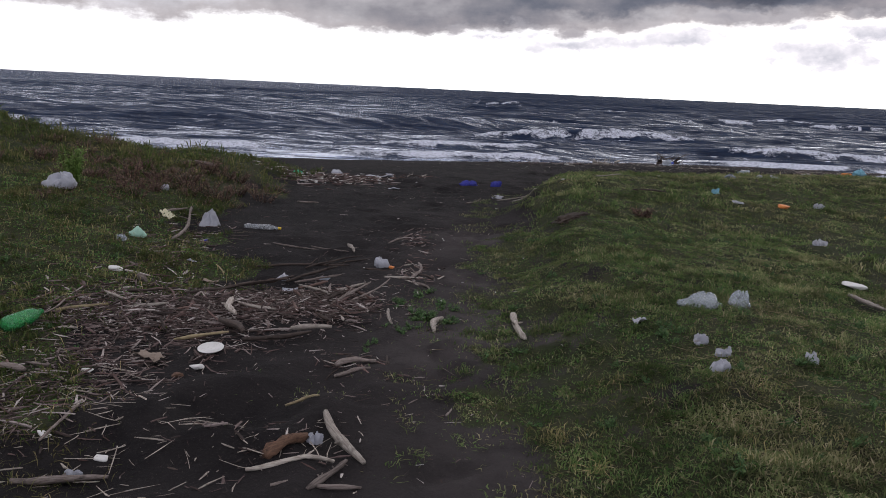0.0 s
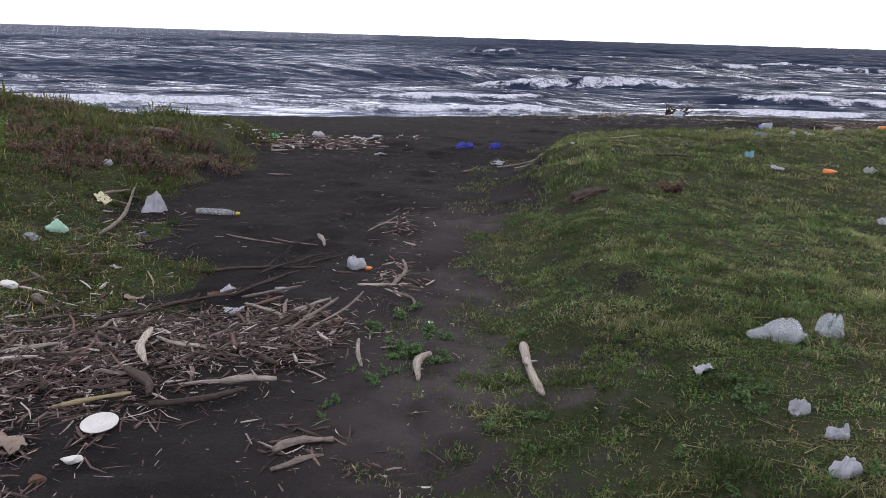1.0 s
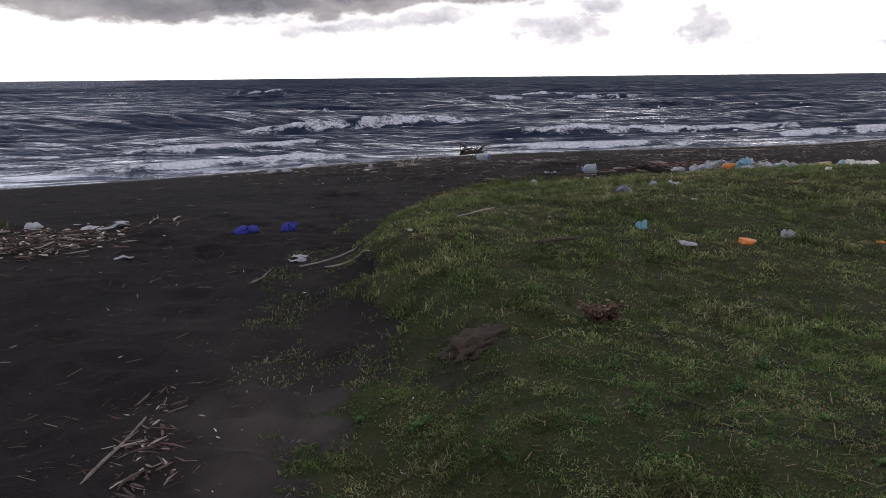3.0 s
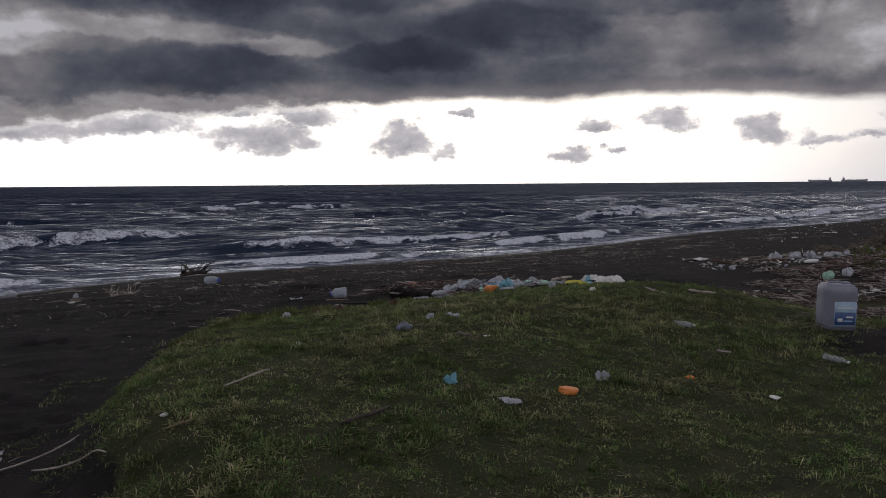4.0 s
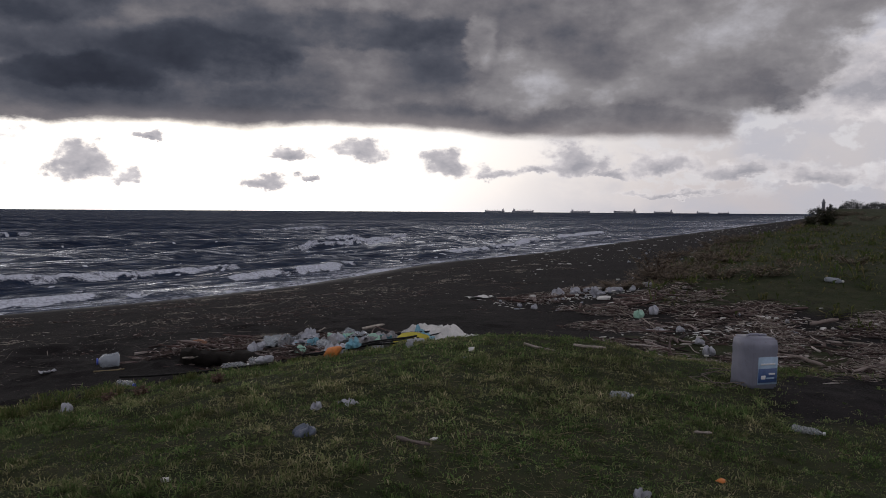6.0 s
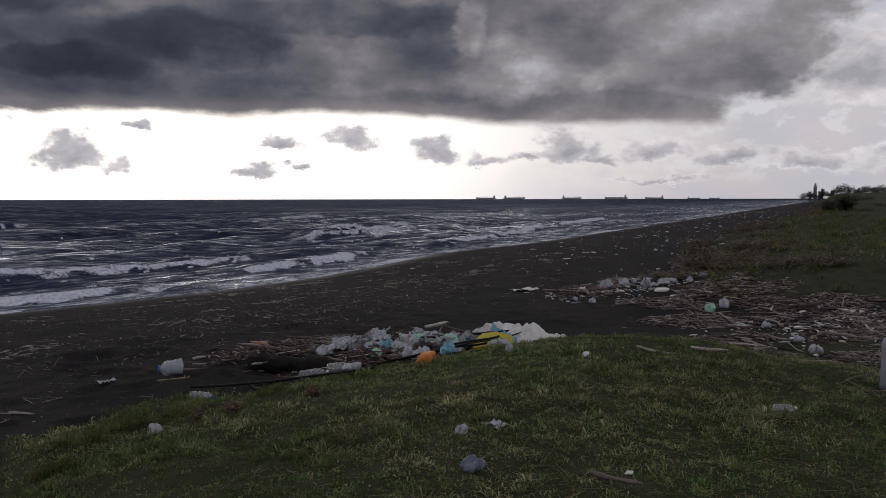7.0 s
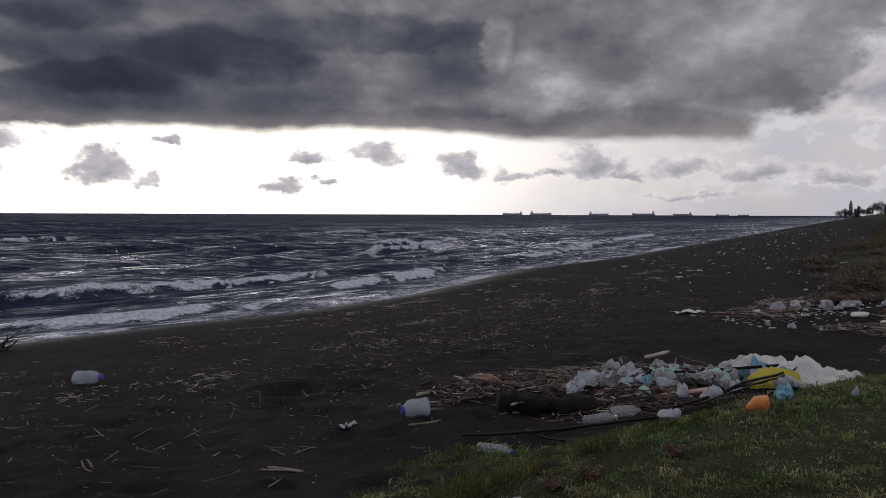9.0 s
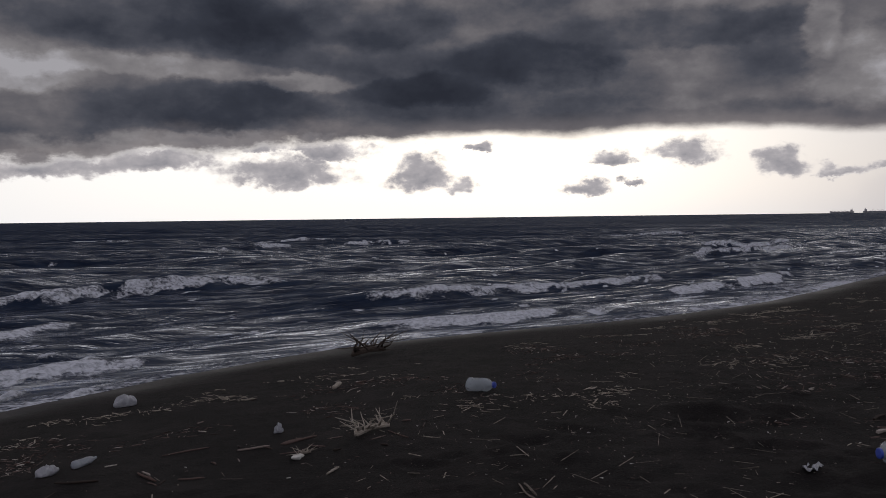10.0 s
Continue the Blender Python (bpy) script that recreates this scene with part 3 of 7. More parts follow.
def make_film(name, base, rough=0.38, alpha=1.0, vary=0.12):
    """Thin creased plastic, a little see-through where alpha is under 1."""
    m, n = material(name)
    tc = n.add("TexCoord").outputs["Object"]
    blot, crease = n.noise(tc, 14.0, 4.0), n.noise(tc, 55.0, 5.0, 0.6, 1.2)
    c = n.mix(n.step(blot, 0.4, 0.7), base, tuple(v * (1 - 2 * vary) for v in base))
    c = n.mix(n.step(crease, 0.6, 0.78, 0.0, 0.5), c, (base[0] * 0.45, base[1] * 0.42, base[2] * 0.38))
    a = n.add("MapRange", {0: blot, 1: 0.3, 2: 0.7, 3: alpha, 4: min(1.0, alpha + 0.2)}).outputs[0] if alpha < 1 else None
    finish(n, c, rough, crease, 0.7, 0.012, spec=0.5, alpha=a)
    return m


CHIPS = make_chips()
CHIPS_PALE = make_wood("bleached_canes", (0.37, 0.335, 0.295), (0.16, 0.13, 0.108))
PALE_WOOD = make_wood("bleached_driftwood", (0.42, 0.38, 0.34), (0.21, 0.175, 0.15))
GREY_WOOD = make_wood("grey_driftwood", (0.225, 0.188, 0.172), (0.105, 0.083, 0.075))
DARK_WOOD = make_wood("dark_wet_driftwood", (0.075, 0.056, 0.048), (0.032, 0.025, 0.022))
# rotten wood, its colour near black for the shade in the log's hollow
SHADED_WOOD = make_wood("shaded_rotten_wood", (0.018, 0.014, 0.012), (0.008, 0.007, 0.006))
BROWN_WOOD = make_wood("brown_rotten_wood", (0.125, 0.072, 0.048), (0.055, 0.032, 0.022))
ROSY_WOOD = make_wood("pinkish_brown_driftwood", (0.185, 0.124, 0.112), (0.085, 0.052, 0.046))
BROWN_DRIFT = make_wood("dull_brown_driftwood", (0.15, 0.10, 0.085), (0.065, 0.042, 0.036))
RED_WOOD = make_wood("reddish_log", (0.30, 0.15, 0.09), (0.16, 0.08, 0.05))
STRAW = make_wood("yellow_cane", (0.30, 0.25, 0.15), (0.18, 0.14, 0.085))
FOAM = simple("dirty_white_foam", (0.62, 0.61, 0.60), 0.8, 0.12, 80.0, 0.5, 0.3, dirt=(0.35, 0.31, 0.27))
BAG = make_film("white_plastic_film", (0.35, 0.36, 0.41), 0.38)
DULL_BAG = make_film("dirty_grey_film", (0.22, 0.215, 0.225), 0.45)
CLEAR_BAG = make_film("clear_plastic_film", (0.50, 0.55, 0.60), 0.22, 0.26)
GREEN_BAG = make_film("pale_green_film", (0.38, 0.62, 0.50), 0.35, 0.75)
BLACK_BAG = make_film("blue_black_film", (0.10, 0.12, 0.17), 0.35)
CYAN = make_film("turquoise_film", (0.16, 0.36, 0.46), 0.4)
BLUE = make_film("bright_blue_cloth", (0.035, 0.04, 0.32), 0.6)
PAPER = make_film("yellowed_paper", (0.60, 0.57, 0.40), 0.7)
CARD = simple("tan_cardboard", (0.24, 0.19, 0.155), 0.9, 0.25, 70.0)
ORANGE = simple("faded_orange_plastic", (0.62, 0.20, 0.035), 0.55, 0.25, 70.0)
YELLOW = simple("yellow_plastic", (0.50, 0.43, 0.035), 0.5, 0.15, 70.0)
PINK_PLASTIC = simple("faded_pink_plastic", (0.60, 0.36, 0.33), 0.5, 0.2)
BLACK_PIPE = simple("black_pipe", (0.009, 0.009, 0.010), 0.6, 0.3, spec=0.15)
GREEN_PET = make_film("green_bottle_plastic", (0.03, 0.27, 0.075), 0.15, 0.62)
CLEAR_PET = make_film("clear_bottle_plastic", (0.42, 0.45, 0.48), 0.16, 0.34)
WHITE_PET = make_film("milky_bottle_plastic", (0.42, 0.46, 0.54), 0.28, 0.5)
JUG_PET = make_film("clear_jug_plastic", (0.50, 0.56, 0.64), 0.2, 0.38)
GREEN_CAP = simple("green_cap_plastic", (0.05, 0.42, 0.22), 0.4)
YELLOW_CAP = simple("yellow_cap_plastic", (0.75, 0.50, 0.03), 0.4)
BLUE_CAP = simple("blue_cap_plastic", (0.05, 0.09, 0.50), 0.4)
WHITE_CAP = simple("white_cap_plastic", (0.75, 0.75, 0.75), 0.4)
CAN_GREY = simple("milky_grey_canister_plastic", (0.215, 0.22, 0.285), 0.45, 0.10, 40.0, 0.15)
LABEL_BLUE = simple("blue_label_print", (0.05, 0.10, 0.26), 0.4, 0.3, 30.0)
LABEL_PALE = simple("pale_label_print", (0.35, 0.47, 0.62), 0.4, 0.2, 30.0)
LABEL_WHITE = simple("white_label_print", (0.72, 0.72, 0.74), 0.4, 0.1, 30.0)
DUNG = simple("dark_earth", (0.034, 0.021, 0.014), 0.95, 0.4, 60.0, 0.9)
# distance haze is put into the colours of ships and tower
SHIP_DARK = simple("hazy_ship_hull", (0.36, 0.36, 0.41), 0.8)
SHIP_PALE = simple("hazy_ship_paint", (0.60, 0.60, 0.64), 0.8)
BARK = simple("grey_bark", (0.075, 0.062, 0.05), 0.9, 0.4, 50.0, 0.8)


def make_leaf(name, a, b, c):
    m, n = material(name)
    r = n.add("NewGeometry").outputs["Random Per Island"]
    finish(n, n.ramp(r, ((0.0, a), (0.6, b), (1.0, c))), 0.7, spec=0.25)
    return m


BROWN_LEAF = make_leaf("dry_brown_weed", (0.035, 0.018, 0.015), (0.105, 0.058, 0.044), (0.20, 0.135, 0.095))
GREEN_LEAF = make_leaf("green_weed_leaf", (0.030, 0.070, 0.022), (0.060, 0.120, 0.036), (0.11, 0.17, 0.062))
SHRUB_LEAF = make_leaf("yellow_green_feathery_leaf", (0.075, 0.14, 0.028), (0.13, 0.21, 0.045), (0.19, 0.27, 0.07))
# far trees' leaves, greyed and lightened to stand for haze
DARK_LEAF = make_leaf("dark_hazy_foliage", (0.055, 0.060, 0.058), (0.075, 0.082, 0.080), (0.10, 0.105, 0.10))
SCRUB_LEAF = make_leaf("dry_brown_scrub", (0.070, 0.050, 0.036), (0.13, 0.095, 0.066), (0.21, 0.165, 0.115))
BUSH_LEAF = make_leaf("dark_bush_foliage", (0.022, 0.026, 0.014), (0.038, 0.042, 0.022), (0.065, 0.058, 0.032))


# ---- building helpers ----
def part(name, bm, mat, parent=None, label="", smooth_shade=True):
    """Links a bmesh as one mesh object under a thing or a part."""
    bm.normal_update()
    me = bpy.data.meshes.new(name)
    bm.to_mesh(me)
    bm.free()
    me.polygons.foreach_set("use_smooth", [smooth_shade] * len(me.polygons))
    me.materials.append(mat)
    ob = new(name, me)
    ob.parent = parent
    if label:
        ob["label"] = label
    return ob


def empty(name, m, label, category, group=""):
    ob = new(name)
    ob.empty_display_size = 0.1
    ob.matrix_basis = m
    return tagged(ob, label, category, group)


def zat(x, y):
    return float(height(x, y))


def on_ground(x, y, yaw, lift=0.0):
    """A pose that lies on the slope at a place."""
    e = 0.12
    nrm = Vector((zat(x - e, y) - zat(x + e, y), zat(x, y - e) - zat(x, y + e), 2 * e)).normalized()
    ahead = Vector((math.cos(yaw), math.sin(yaw), 0))
    side = nrm.cross(ahead).normalized()
    ahead = side.cross(nrm)
    m = Matrix((ahead, side, nrm)).transposed().to_4x4()
    m.translation = (x, y, zat(x, y) + lift)
    return m


def tube(bm, path, radii, sides=7, seed=0, rough=0.12, caps=True):
    """A tube of uneven section along a path."""
    rnd = random.Random(seed)
    rings = []
    up = Vector((0, 0, 1))
    for i, (p, r) in enumerate(zip(path, radii)):
        p = Vector(p)
        d = Vector(path[min(i + 1, len(path) - 1)]) - Vector(path[max(i - 1, 0)])
        d.normalize()
        a = d.cross(up)
        if a.length < 0.05:
            a = d.cross(Vector((1, 0, 0)))
        a.normalize()
        b = d.cross(a)
        ring = []
        for k in range(sides):
            q = 2 * math.pi * k / sides
            rr = r * (1 + rnd.uniform(-rough, rough))
            ring.append(bm.verts.new(p + a * math.cos(q) * rr + b * math.sin(q) * rr))
        rings.append(ring)
    for s, t in zip(rings, rings[1:]):
        for k in range(sides):
            bm.faces.new((s[k], s[(k + 1) % sides], t[(k + 1) % sides], t[k]))
    if caps:
        bm.faces.new(rings[0][::-1])
        bm.faces.new(rings[-1])
    return rings


def thicken(bm, depth):
    """Gives an open sheet an underside and a rim."""
    top = list(bm.verts)
    rim = [e for e in bm.edges if len(e.link_faces) == 1]
    faces = list(bm.faces)
    low = {v: bm.verts.new(v.co - Vector((0, 0, depth))) for v in top}
    for f in faces:
        bm.faces.new([low[v] for v in reversed(f.verts)])
    for e in rim:
        p, q = e.verts
        bm.faces.new((p, q, low[q], low[p]))
    bmesh.ops.recalc_face_normals(bm, faces=bm.faces)


counter = [0]


def stick(name, x0, y0, x1, y1, r, mat, label, bend=0.05, lift=0.0):
    """A length of driftwood, pipe or cane from one place on the ground to another."""
    counter[0] += 1
    rnd = random.Random(counter[0])
    rot = 0.3 if "rotten" in label else 0.0
    smooth_pipe = "pipe" in name or "tube" in name
    dx, dy = x1 - x0, y1 - y0
    ln = max(math.hypot(dx, dy), 0.05)
    cx, cy, yaw = (x0 + x1) / 2, (y0 + y1) / 2, math.atan2(dy, dx)
    z0, z1 = zat(x0, y0), zat(x1, y1)
    steps = max(6, min(14, int(ln / 0.06)))
    path, radii = [], []
    b1, b2, ph = bend * ln * rnd.choice((-1, 1)), 0.35 * bend * ln, rnd.uniform(0, 6)
    base = (z0 + z1) / 2 + lift
    for i in range(steps + 1):
        u = i / steps
        x = (u - 0.5) * ln
        s = b1 * math.sin(math.pi * u) + b2 * math.sin(5 * u + ph)
        wx, wy = cx + x * math.cos(yaw) - s * math.sin(yaw), cy + x * math.sin(yaw) + s * math.cos(yaw)
        g = max(zat(wx, wy), 0.55 * zat(wx, wy) + 0.45 * (z0 + (z1 - z0) * u))
        path.append((x, s, g + lift * (0.55 + 0.9 * u) - base + lift + 0.75 * r))
        radii.append(r * 0.62 if smooth_pipe else 0.85 * r * (1.1 - 0.3 * u) * (1 + 0.13 * math.sin(9 * u + ph)) * (0.62 if i in (0, steps) else 1))
    bm = bmesh.new()
    split = "plank" in label or "slat" in label or "splinter" in label
    tube(bm, path, radii, 5 if split else (9 if r > 0.02 else 6), counter[0], 0.03 if smooth_pipe else (0.34 if split else 0.17 + rot))
    if not smooth_pipe and ln > 0.25 and r > 0.008:
        for k in range(rnd.randint(1, 3)):
            i = rnd.randint(2, steps - 1)
            p, a = Vector(path[i]), rnd.uniform(-1.2, 1.2) * rnd.choice((-1, 1))
            q = Vector((0.5, math.sin(a), 0.35 * abs(math.cos(a)))).normalized() * rnd.uniform(0.06, 0.16) * min(1.0, ln)
            tube(bm, (p, p + q * 0.6, p + q), (radii[i] * 0.5, radii[i] * 0.36, radii[i] * 0.2), 5, k, 0.15)
    ob = part(name, bm, mat)
    ob.matrix_basis = pose(cx, cy, base - lift, 0, 0, math.degrees(yaw))
    return tagged(ob, label, "pipe" if smooth_pipe else "driftwood", "pipes in the heap" if smooth_pipe else "driftwood on the beach")


def lathe(bm, profile, sides=16, crush=0.0, seed=0, axis="x"):
    rnd = random.Random(seed)
    off = [rnd.uniform(0, 6) for _ in range(4)]
    rings = []
    for u, r in profile:
        ring = []
        for k in range(sides):
            q = 2 * math.pi * k / sides
            rr = r * (1 + crush * math.sin(2 * q + off[0] + 9 * u) * 0.8 + crush * 0.7 * math.sin(3 * q - 14 * u + off[1]))
            ring.append(bm.verts.new((u, rr * math.cos(q), rr * math.sin(q)) if axis == "x" else (rr * math.cos(q), rr * math.sin(q), u)))
        rings.append(ring)
    for s, t in zip(rings, rings[1:]):
        for k in range(sides):
            bm.faces.new((s[k], t[k], t[(k + 1) % sides], s[(k + 1) % sides]))
    bm.faces.new(rings[0])
    bm.faces.new(rings[-1][::-1])
    bmesh.ops.recalc_face_normals(bm, faces=bm.faces)


def bottle(name, x0, y0, x1, y1, r, mat, cap, label, neck=True, crush=0.07):
    """A lying plastic bottle, its cap at the second place."""
    counter[0] += 1
    ln = max(math.hypot(x1 - x0, y1 - y0), 2.6 * r)
    yaw = math.atan2(y1 - y0, x1 - x0)
    cx, cy = (x0 + x1) / 2, (y0 + y1) / 2
    thing = empty(name, on_ground(cx, cy, yaw, r * 0.85), label, "bottle", "plastic bottles")
    h = ln / 2
    prof = [(-h, r * 0.55), (-h + 0.06 * ln, r * 0.96), (-h + 0.12 * ln, r)]
    for k in range(7):
        u = -h + (0.17 + 0.06 * k) * ln
        prof.append((u, r * (0.94 if k % 2 else 1.0)))
    prof += [(h - 0.36 * ln, r), (h - 0.26 * ln, r * 0.9), (h - 0.15 * ln, r * 0.55), (h - 0.10 * ln, r * 0.34), (h - 0.02 * ln, r * 0.32)]
    bm = bmesh.new()
    lathe(bm, prof, 16, crush, counter[0])
    part("body", bm, mat, thing)
    if neck:
        bm = bmesh.new()
        lathe(bm, [(h - 0.075 * ln, r * 0.40), (h - 0.07 * ln, r * 0.43), (h - 0.005 * ln, r * 0.43), (h, r * 0.38)], 14)
        part("cap", bm, cap, thing, "screw cap")
    else:
        bm = bmesh.new()
        lathe(bm, [(h - 0.045 * ln, r * 0.335), (h - 0.03 * ln, r * 0.40), (h - 0.02 * ln, r * 0.335)], 14)
        part("neck_ring", bm, mat, thing)
    return thing


def folds(p, seed, size):
    """Creased relief at a place: sharp ridges."""
    q = Vector((p.x / size + seed * 3.1, p.y / size - seed * 1.7, p.z / size + seed))
    return abs(noise.noise(q)) * 1.15 + 0.5 * abs(noise.noise(q * 2.1)) + 0.15 * abs(noise.noise(q * 4.9))


def crumple(name, x, y, w, h, mat, label, category):
    """A crumpled bag, rag or wrapper: film gathered to a peak, its folds running out to a torn, uneven hem."""
    counter[0] += 1
    s = counter[0]
    rnd = random.Random(s)
    tall = min(max(h * 0.90, 0.20 * w), 0.85 * w) if "standing" in label else min(max(h * 0.85, 0.18 * w), 0.6 * w)
    jag = 2.0 if category == "litter" else 1.0
    round_off = 0.0 if "standing" in label else rnd.uniform(0.65, 1.0)
    deep = rnd.uniform(0.55, 0.8)
    px, py = rnd.uniform(-0.35, 0.35), rnd.uniform(-0.25, 0.25)
    folds_n, ph = rnd.randint(5, 8), rnd.uniform(0, 6.28)
    ears = [(rnd.uniform(0, 6.28), rnd.uniform(0.15, 0.5)) for _ in range(4)]
    rings, segs = (16, 52) if w > 0.2 else (11, 36)
    second = rnd.uniform(0, 6.28)
    bm = bmesh.new()
    top = bm.verts.new((px * w * 0.5, py * w * 0.5, tall * (0.86 if round_off else 1.0)))
    last = None
    for i in range(1, rings + 1):
        u = i / rings
        ring = []
        for k in range(segs):
            a = 2 * math.pi * k / segs
            c, d = math.cos(a), math.sin(a)
            n1 = noise.noise(Vector((c * 1.6 + s * 2.3, d * 1.6, u * 1.2)))
            n2 = noise.noise(Vector((c * 4.5 + s, d * 4.5, u * 3.5)))
            n3 = noise.noise(Vector((c * 9.0 * u + s, d * 9.0 * u, s * 0.7)))
            out = 0.80 + (0.25 + 0.15 * jag) * n1 + 0.16 * jag * n2
            for ea, ek in ears:
                out += ek * max(0.0, math.cos(a - ea)) ** 10 * (1 - 0.4 * round_off)
            pleat = abs(math.sin(0.5 * folds_n * a + ph + 1.6 * n1 + 0.9 * u))
            slope = (1 - round_off) * (1 - u) ** (0.75 + 0.5 * n1) + round_off * max(0.0, 1 - u ** (2.6 + 1.4 * n1)) ** 0.7 * (0.78 + 0.55 * n1)
            shoulder = 0.34 * max(0.0, math.cos(a - second)) ** 3 * math.sin(math.pi * u)
            z = tall * (slope * (0.62 + 0.38 * (1 - pleat * u)) + shoulder + (0.30 - 0.14 * round_off) * math.sin(math.pi * u) * (0.55 - pleat) + 0.16 * n2 * min(1.0, 3 * u) * (1 - u * 0.6) + 0.10 * abs(n3) * min(1.0, 3 * u))
            r = 0.5 * w * out * u * (1 - 0.20 * pleat * math.sin(math.pi * u))
            if round_off:
                roll_in = 2.25 * u
                r = 0.5 * w * out * math.sin(roll_in) ** 0.85 * (1 - 0.10 * pleat * math.sin(math.pi * u))
                z = tall * ((math.cos(roll_in) + 0.63) / 1.63 * (0.86 + 0.5 * jag * n1 + 0.10 * (0.5 - pleat) * min(1.0, 3 * u)) + 0.16 * jag * n2 * min(1.0, 2.5 * u) * (1 - u) + 0.07 * abs(n3) * min(1.0, 3 * u) * (1 - u))
            ring.append(bm.verts.new((r * c + px * w * 0.5 * (1 - u), r * d * deep + py * w * 0.5 * (1 - u), max(z, 0.004 + 0.03 * tall * abs(n3)))))
        for k in range(segs):
            q = (k + 1) % segs
            bm.faces.new((top, ring[k], ring[q]) if last is None else (last[k], ring[k], ring[q], last[q]))
        last = ring
    thicken(bm, 0.003)
    ob = part(name, bm, mat, smooth_shade=category != "litter")
    ob.matrix_basis = on_ground(x, y, rnd.uniform(-0.35, 0.35) + 0.2, 0.06 if "heap" in label else -0.002)
    return tagged(ob, label, category)


def scrap(name, x, y, w, h, mat, label, category):
    """A thin torn sheet, curled and creased."""
    counter[0] += 1
    s = counter[0]
    rnd = random.Random(s)
    bm = bmesh.new()
    nx, ny = 14, 10
    deep = max(0.55 * w, h)
    rise = min(0.34 * h, 0.20 * w)
    grid = {}
    for i in range(nx + 1):
        for j in range(ny + 1):
            u, v = i / nx - 0.5, j / ny - 0.5
            tear = 1 - 0.25 * abs(noise.noise(Vector((u * 5 + s, v * 5, 2.0))))
            zz = rise * (0.5 + 1.2 * noise.noise(Vector((u * 2.4 + s, v * 2.4, 0.3))) + 0.5 * noise.noise(Vector((u * 7, v * 7 + s, 0.9))) + 1.3 * abs(v) * abs(u))
            grid[i, j] = bm.verts.new((u * w * tear, (v + 0.12 * math.sin(4 * u + s)) * deep * tear, max(zz, 0.0) + 0.006))
    for i in range(nx):
        for j in range(ny):
            bm.faces.new((grid[i, j], grid[i + 1, j], grid[i + 1, j + 1], grid[i, j + 1]))
    thicken(bm, 0.003)
    ob = part(name, bm, mat, smooth_shade=False)
    ob.matrix_basis = on_ground(x, y, rnd.uniform(-0.5, 0.5))
    return tagged(ob, label, category)


def lump(name, x, y, w, h, mat, label, category):
    """A broken rigid piece with chipped edges."""
    counter[0] += 1
    s = counter[0]
    rnd = random.Random(s)
    bm = bmesh.new()
    bmesh.ops.create_icosphere(bm, subdivisions=4 if w > 0.3 else 3, radius=1.0)
    tall = max(0.62 * h, 0.22 * w)
    sx, sy, tap = w * 0.5, w * rnd.uniform(0.3, 0.45), rnd.uniform(-0.3, 0.3)
    cuts = [(Vector((rnd.gauss(0, 1), rnd.gauss(0, 1), rnd.gauss(0, 0.6))).normalized(), rnd.uniform(0.5, 0.8)) for _ in range(6)]
    for v in bm.verts:
        p = Vector([math.copysign(abs(c) ** 0.55, c) for c in v.co])
        for nrm, far in cuts:
            over = p.dot(nrm) - far * 1.0
            if over > 0:
                p -= nrm * over * 0.9
        k = 1 + 0.10 * noise.noise(p * 1.3 + Vector((s, 0, 0))) + 0.06 * noise.noise(p * 5.1 + Vector((0, s, 0)))
        v.co = Vector((p.x * k * sx, p.y * k * sy * (1 + tap * p.x), (p.z * k * (1 + 0.3 * tap * p.y) + 0.8) * tall * 0.5))
    ob = part(name, bm, mat)
    ob.matrix_basis = on_ground(x, y, rnd.uniform(-0.5, 0.5), -0.003)
    return tagged(ob, label, category)


def plate(name, x, y, w, h, mat, label, category):
    bm = bmesh.new()
    r = w / 2
    lathe(bm, [(0.004, r * 0.55), (0.0, r * 0.62), (0.010, r * 0.78), (0.016, r * 0.98), (0.019, r), (0.020, r * 0.985), (0.012, r * 0.78), (0.006, r * 0.60), (0.006, r * 0.2)], 40, 0.008, 3, "z")
    ob = part(name, bm, mat)
    ob.matrix_basis = on_ground(x, y, 0.3, 0.012) @ pose(0, 0, 0, 7, -3, 0)
    return tagged(ob, label, category)


def box_mesh(sx, sy, sz, bevel, segments=3):
    bm = bmesh.new()
    bmesh.ops.create_cube(bm, size=1.0)
    for v in bm.verts:
        v.co = Vector((v.co.x * sx, v.co.y * sy, (v.co.z + 0.5) * sz))
    bmesh.ops.bevel(bm, geom=bm.edges[:], offset=bevel, segments=segments, affect="EDGES")
    return bm


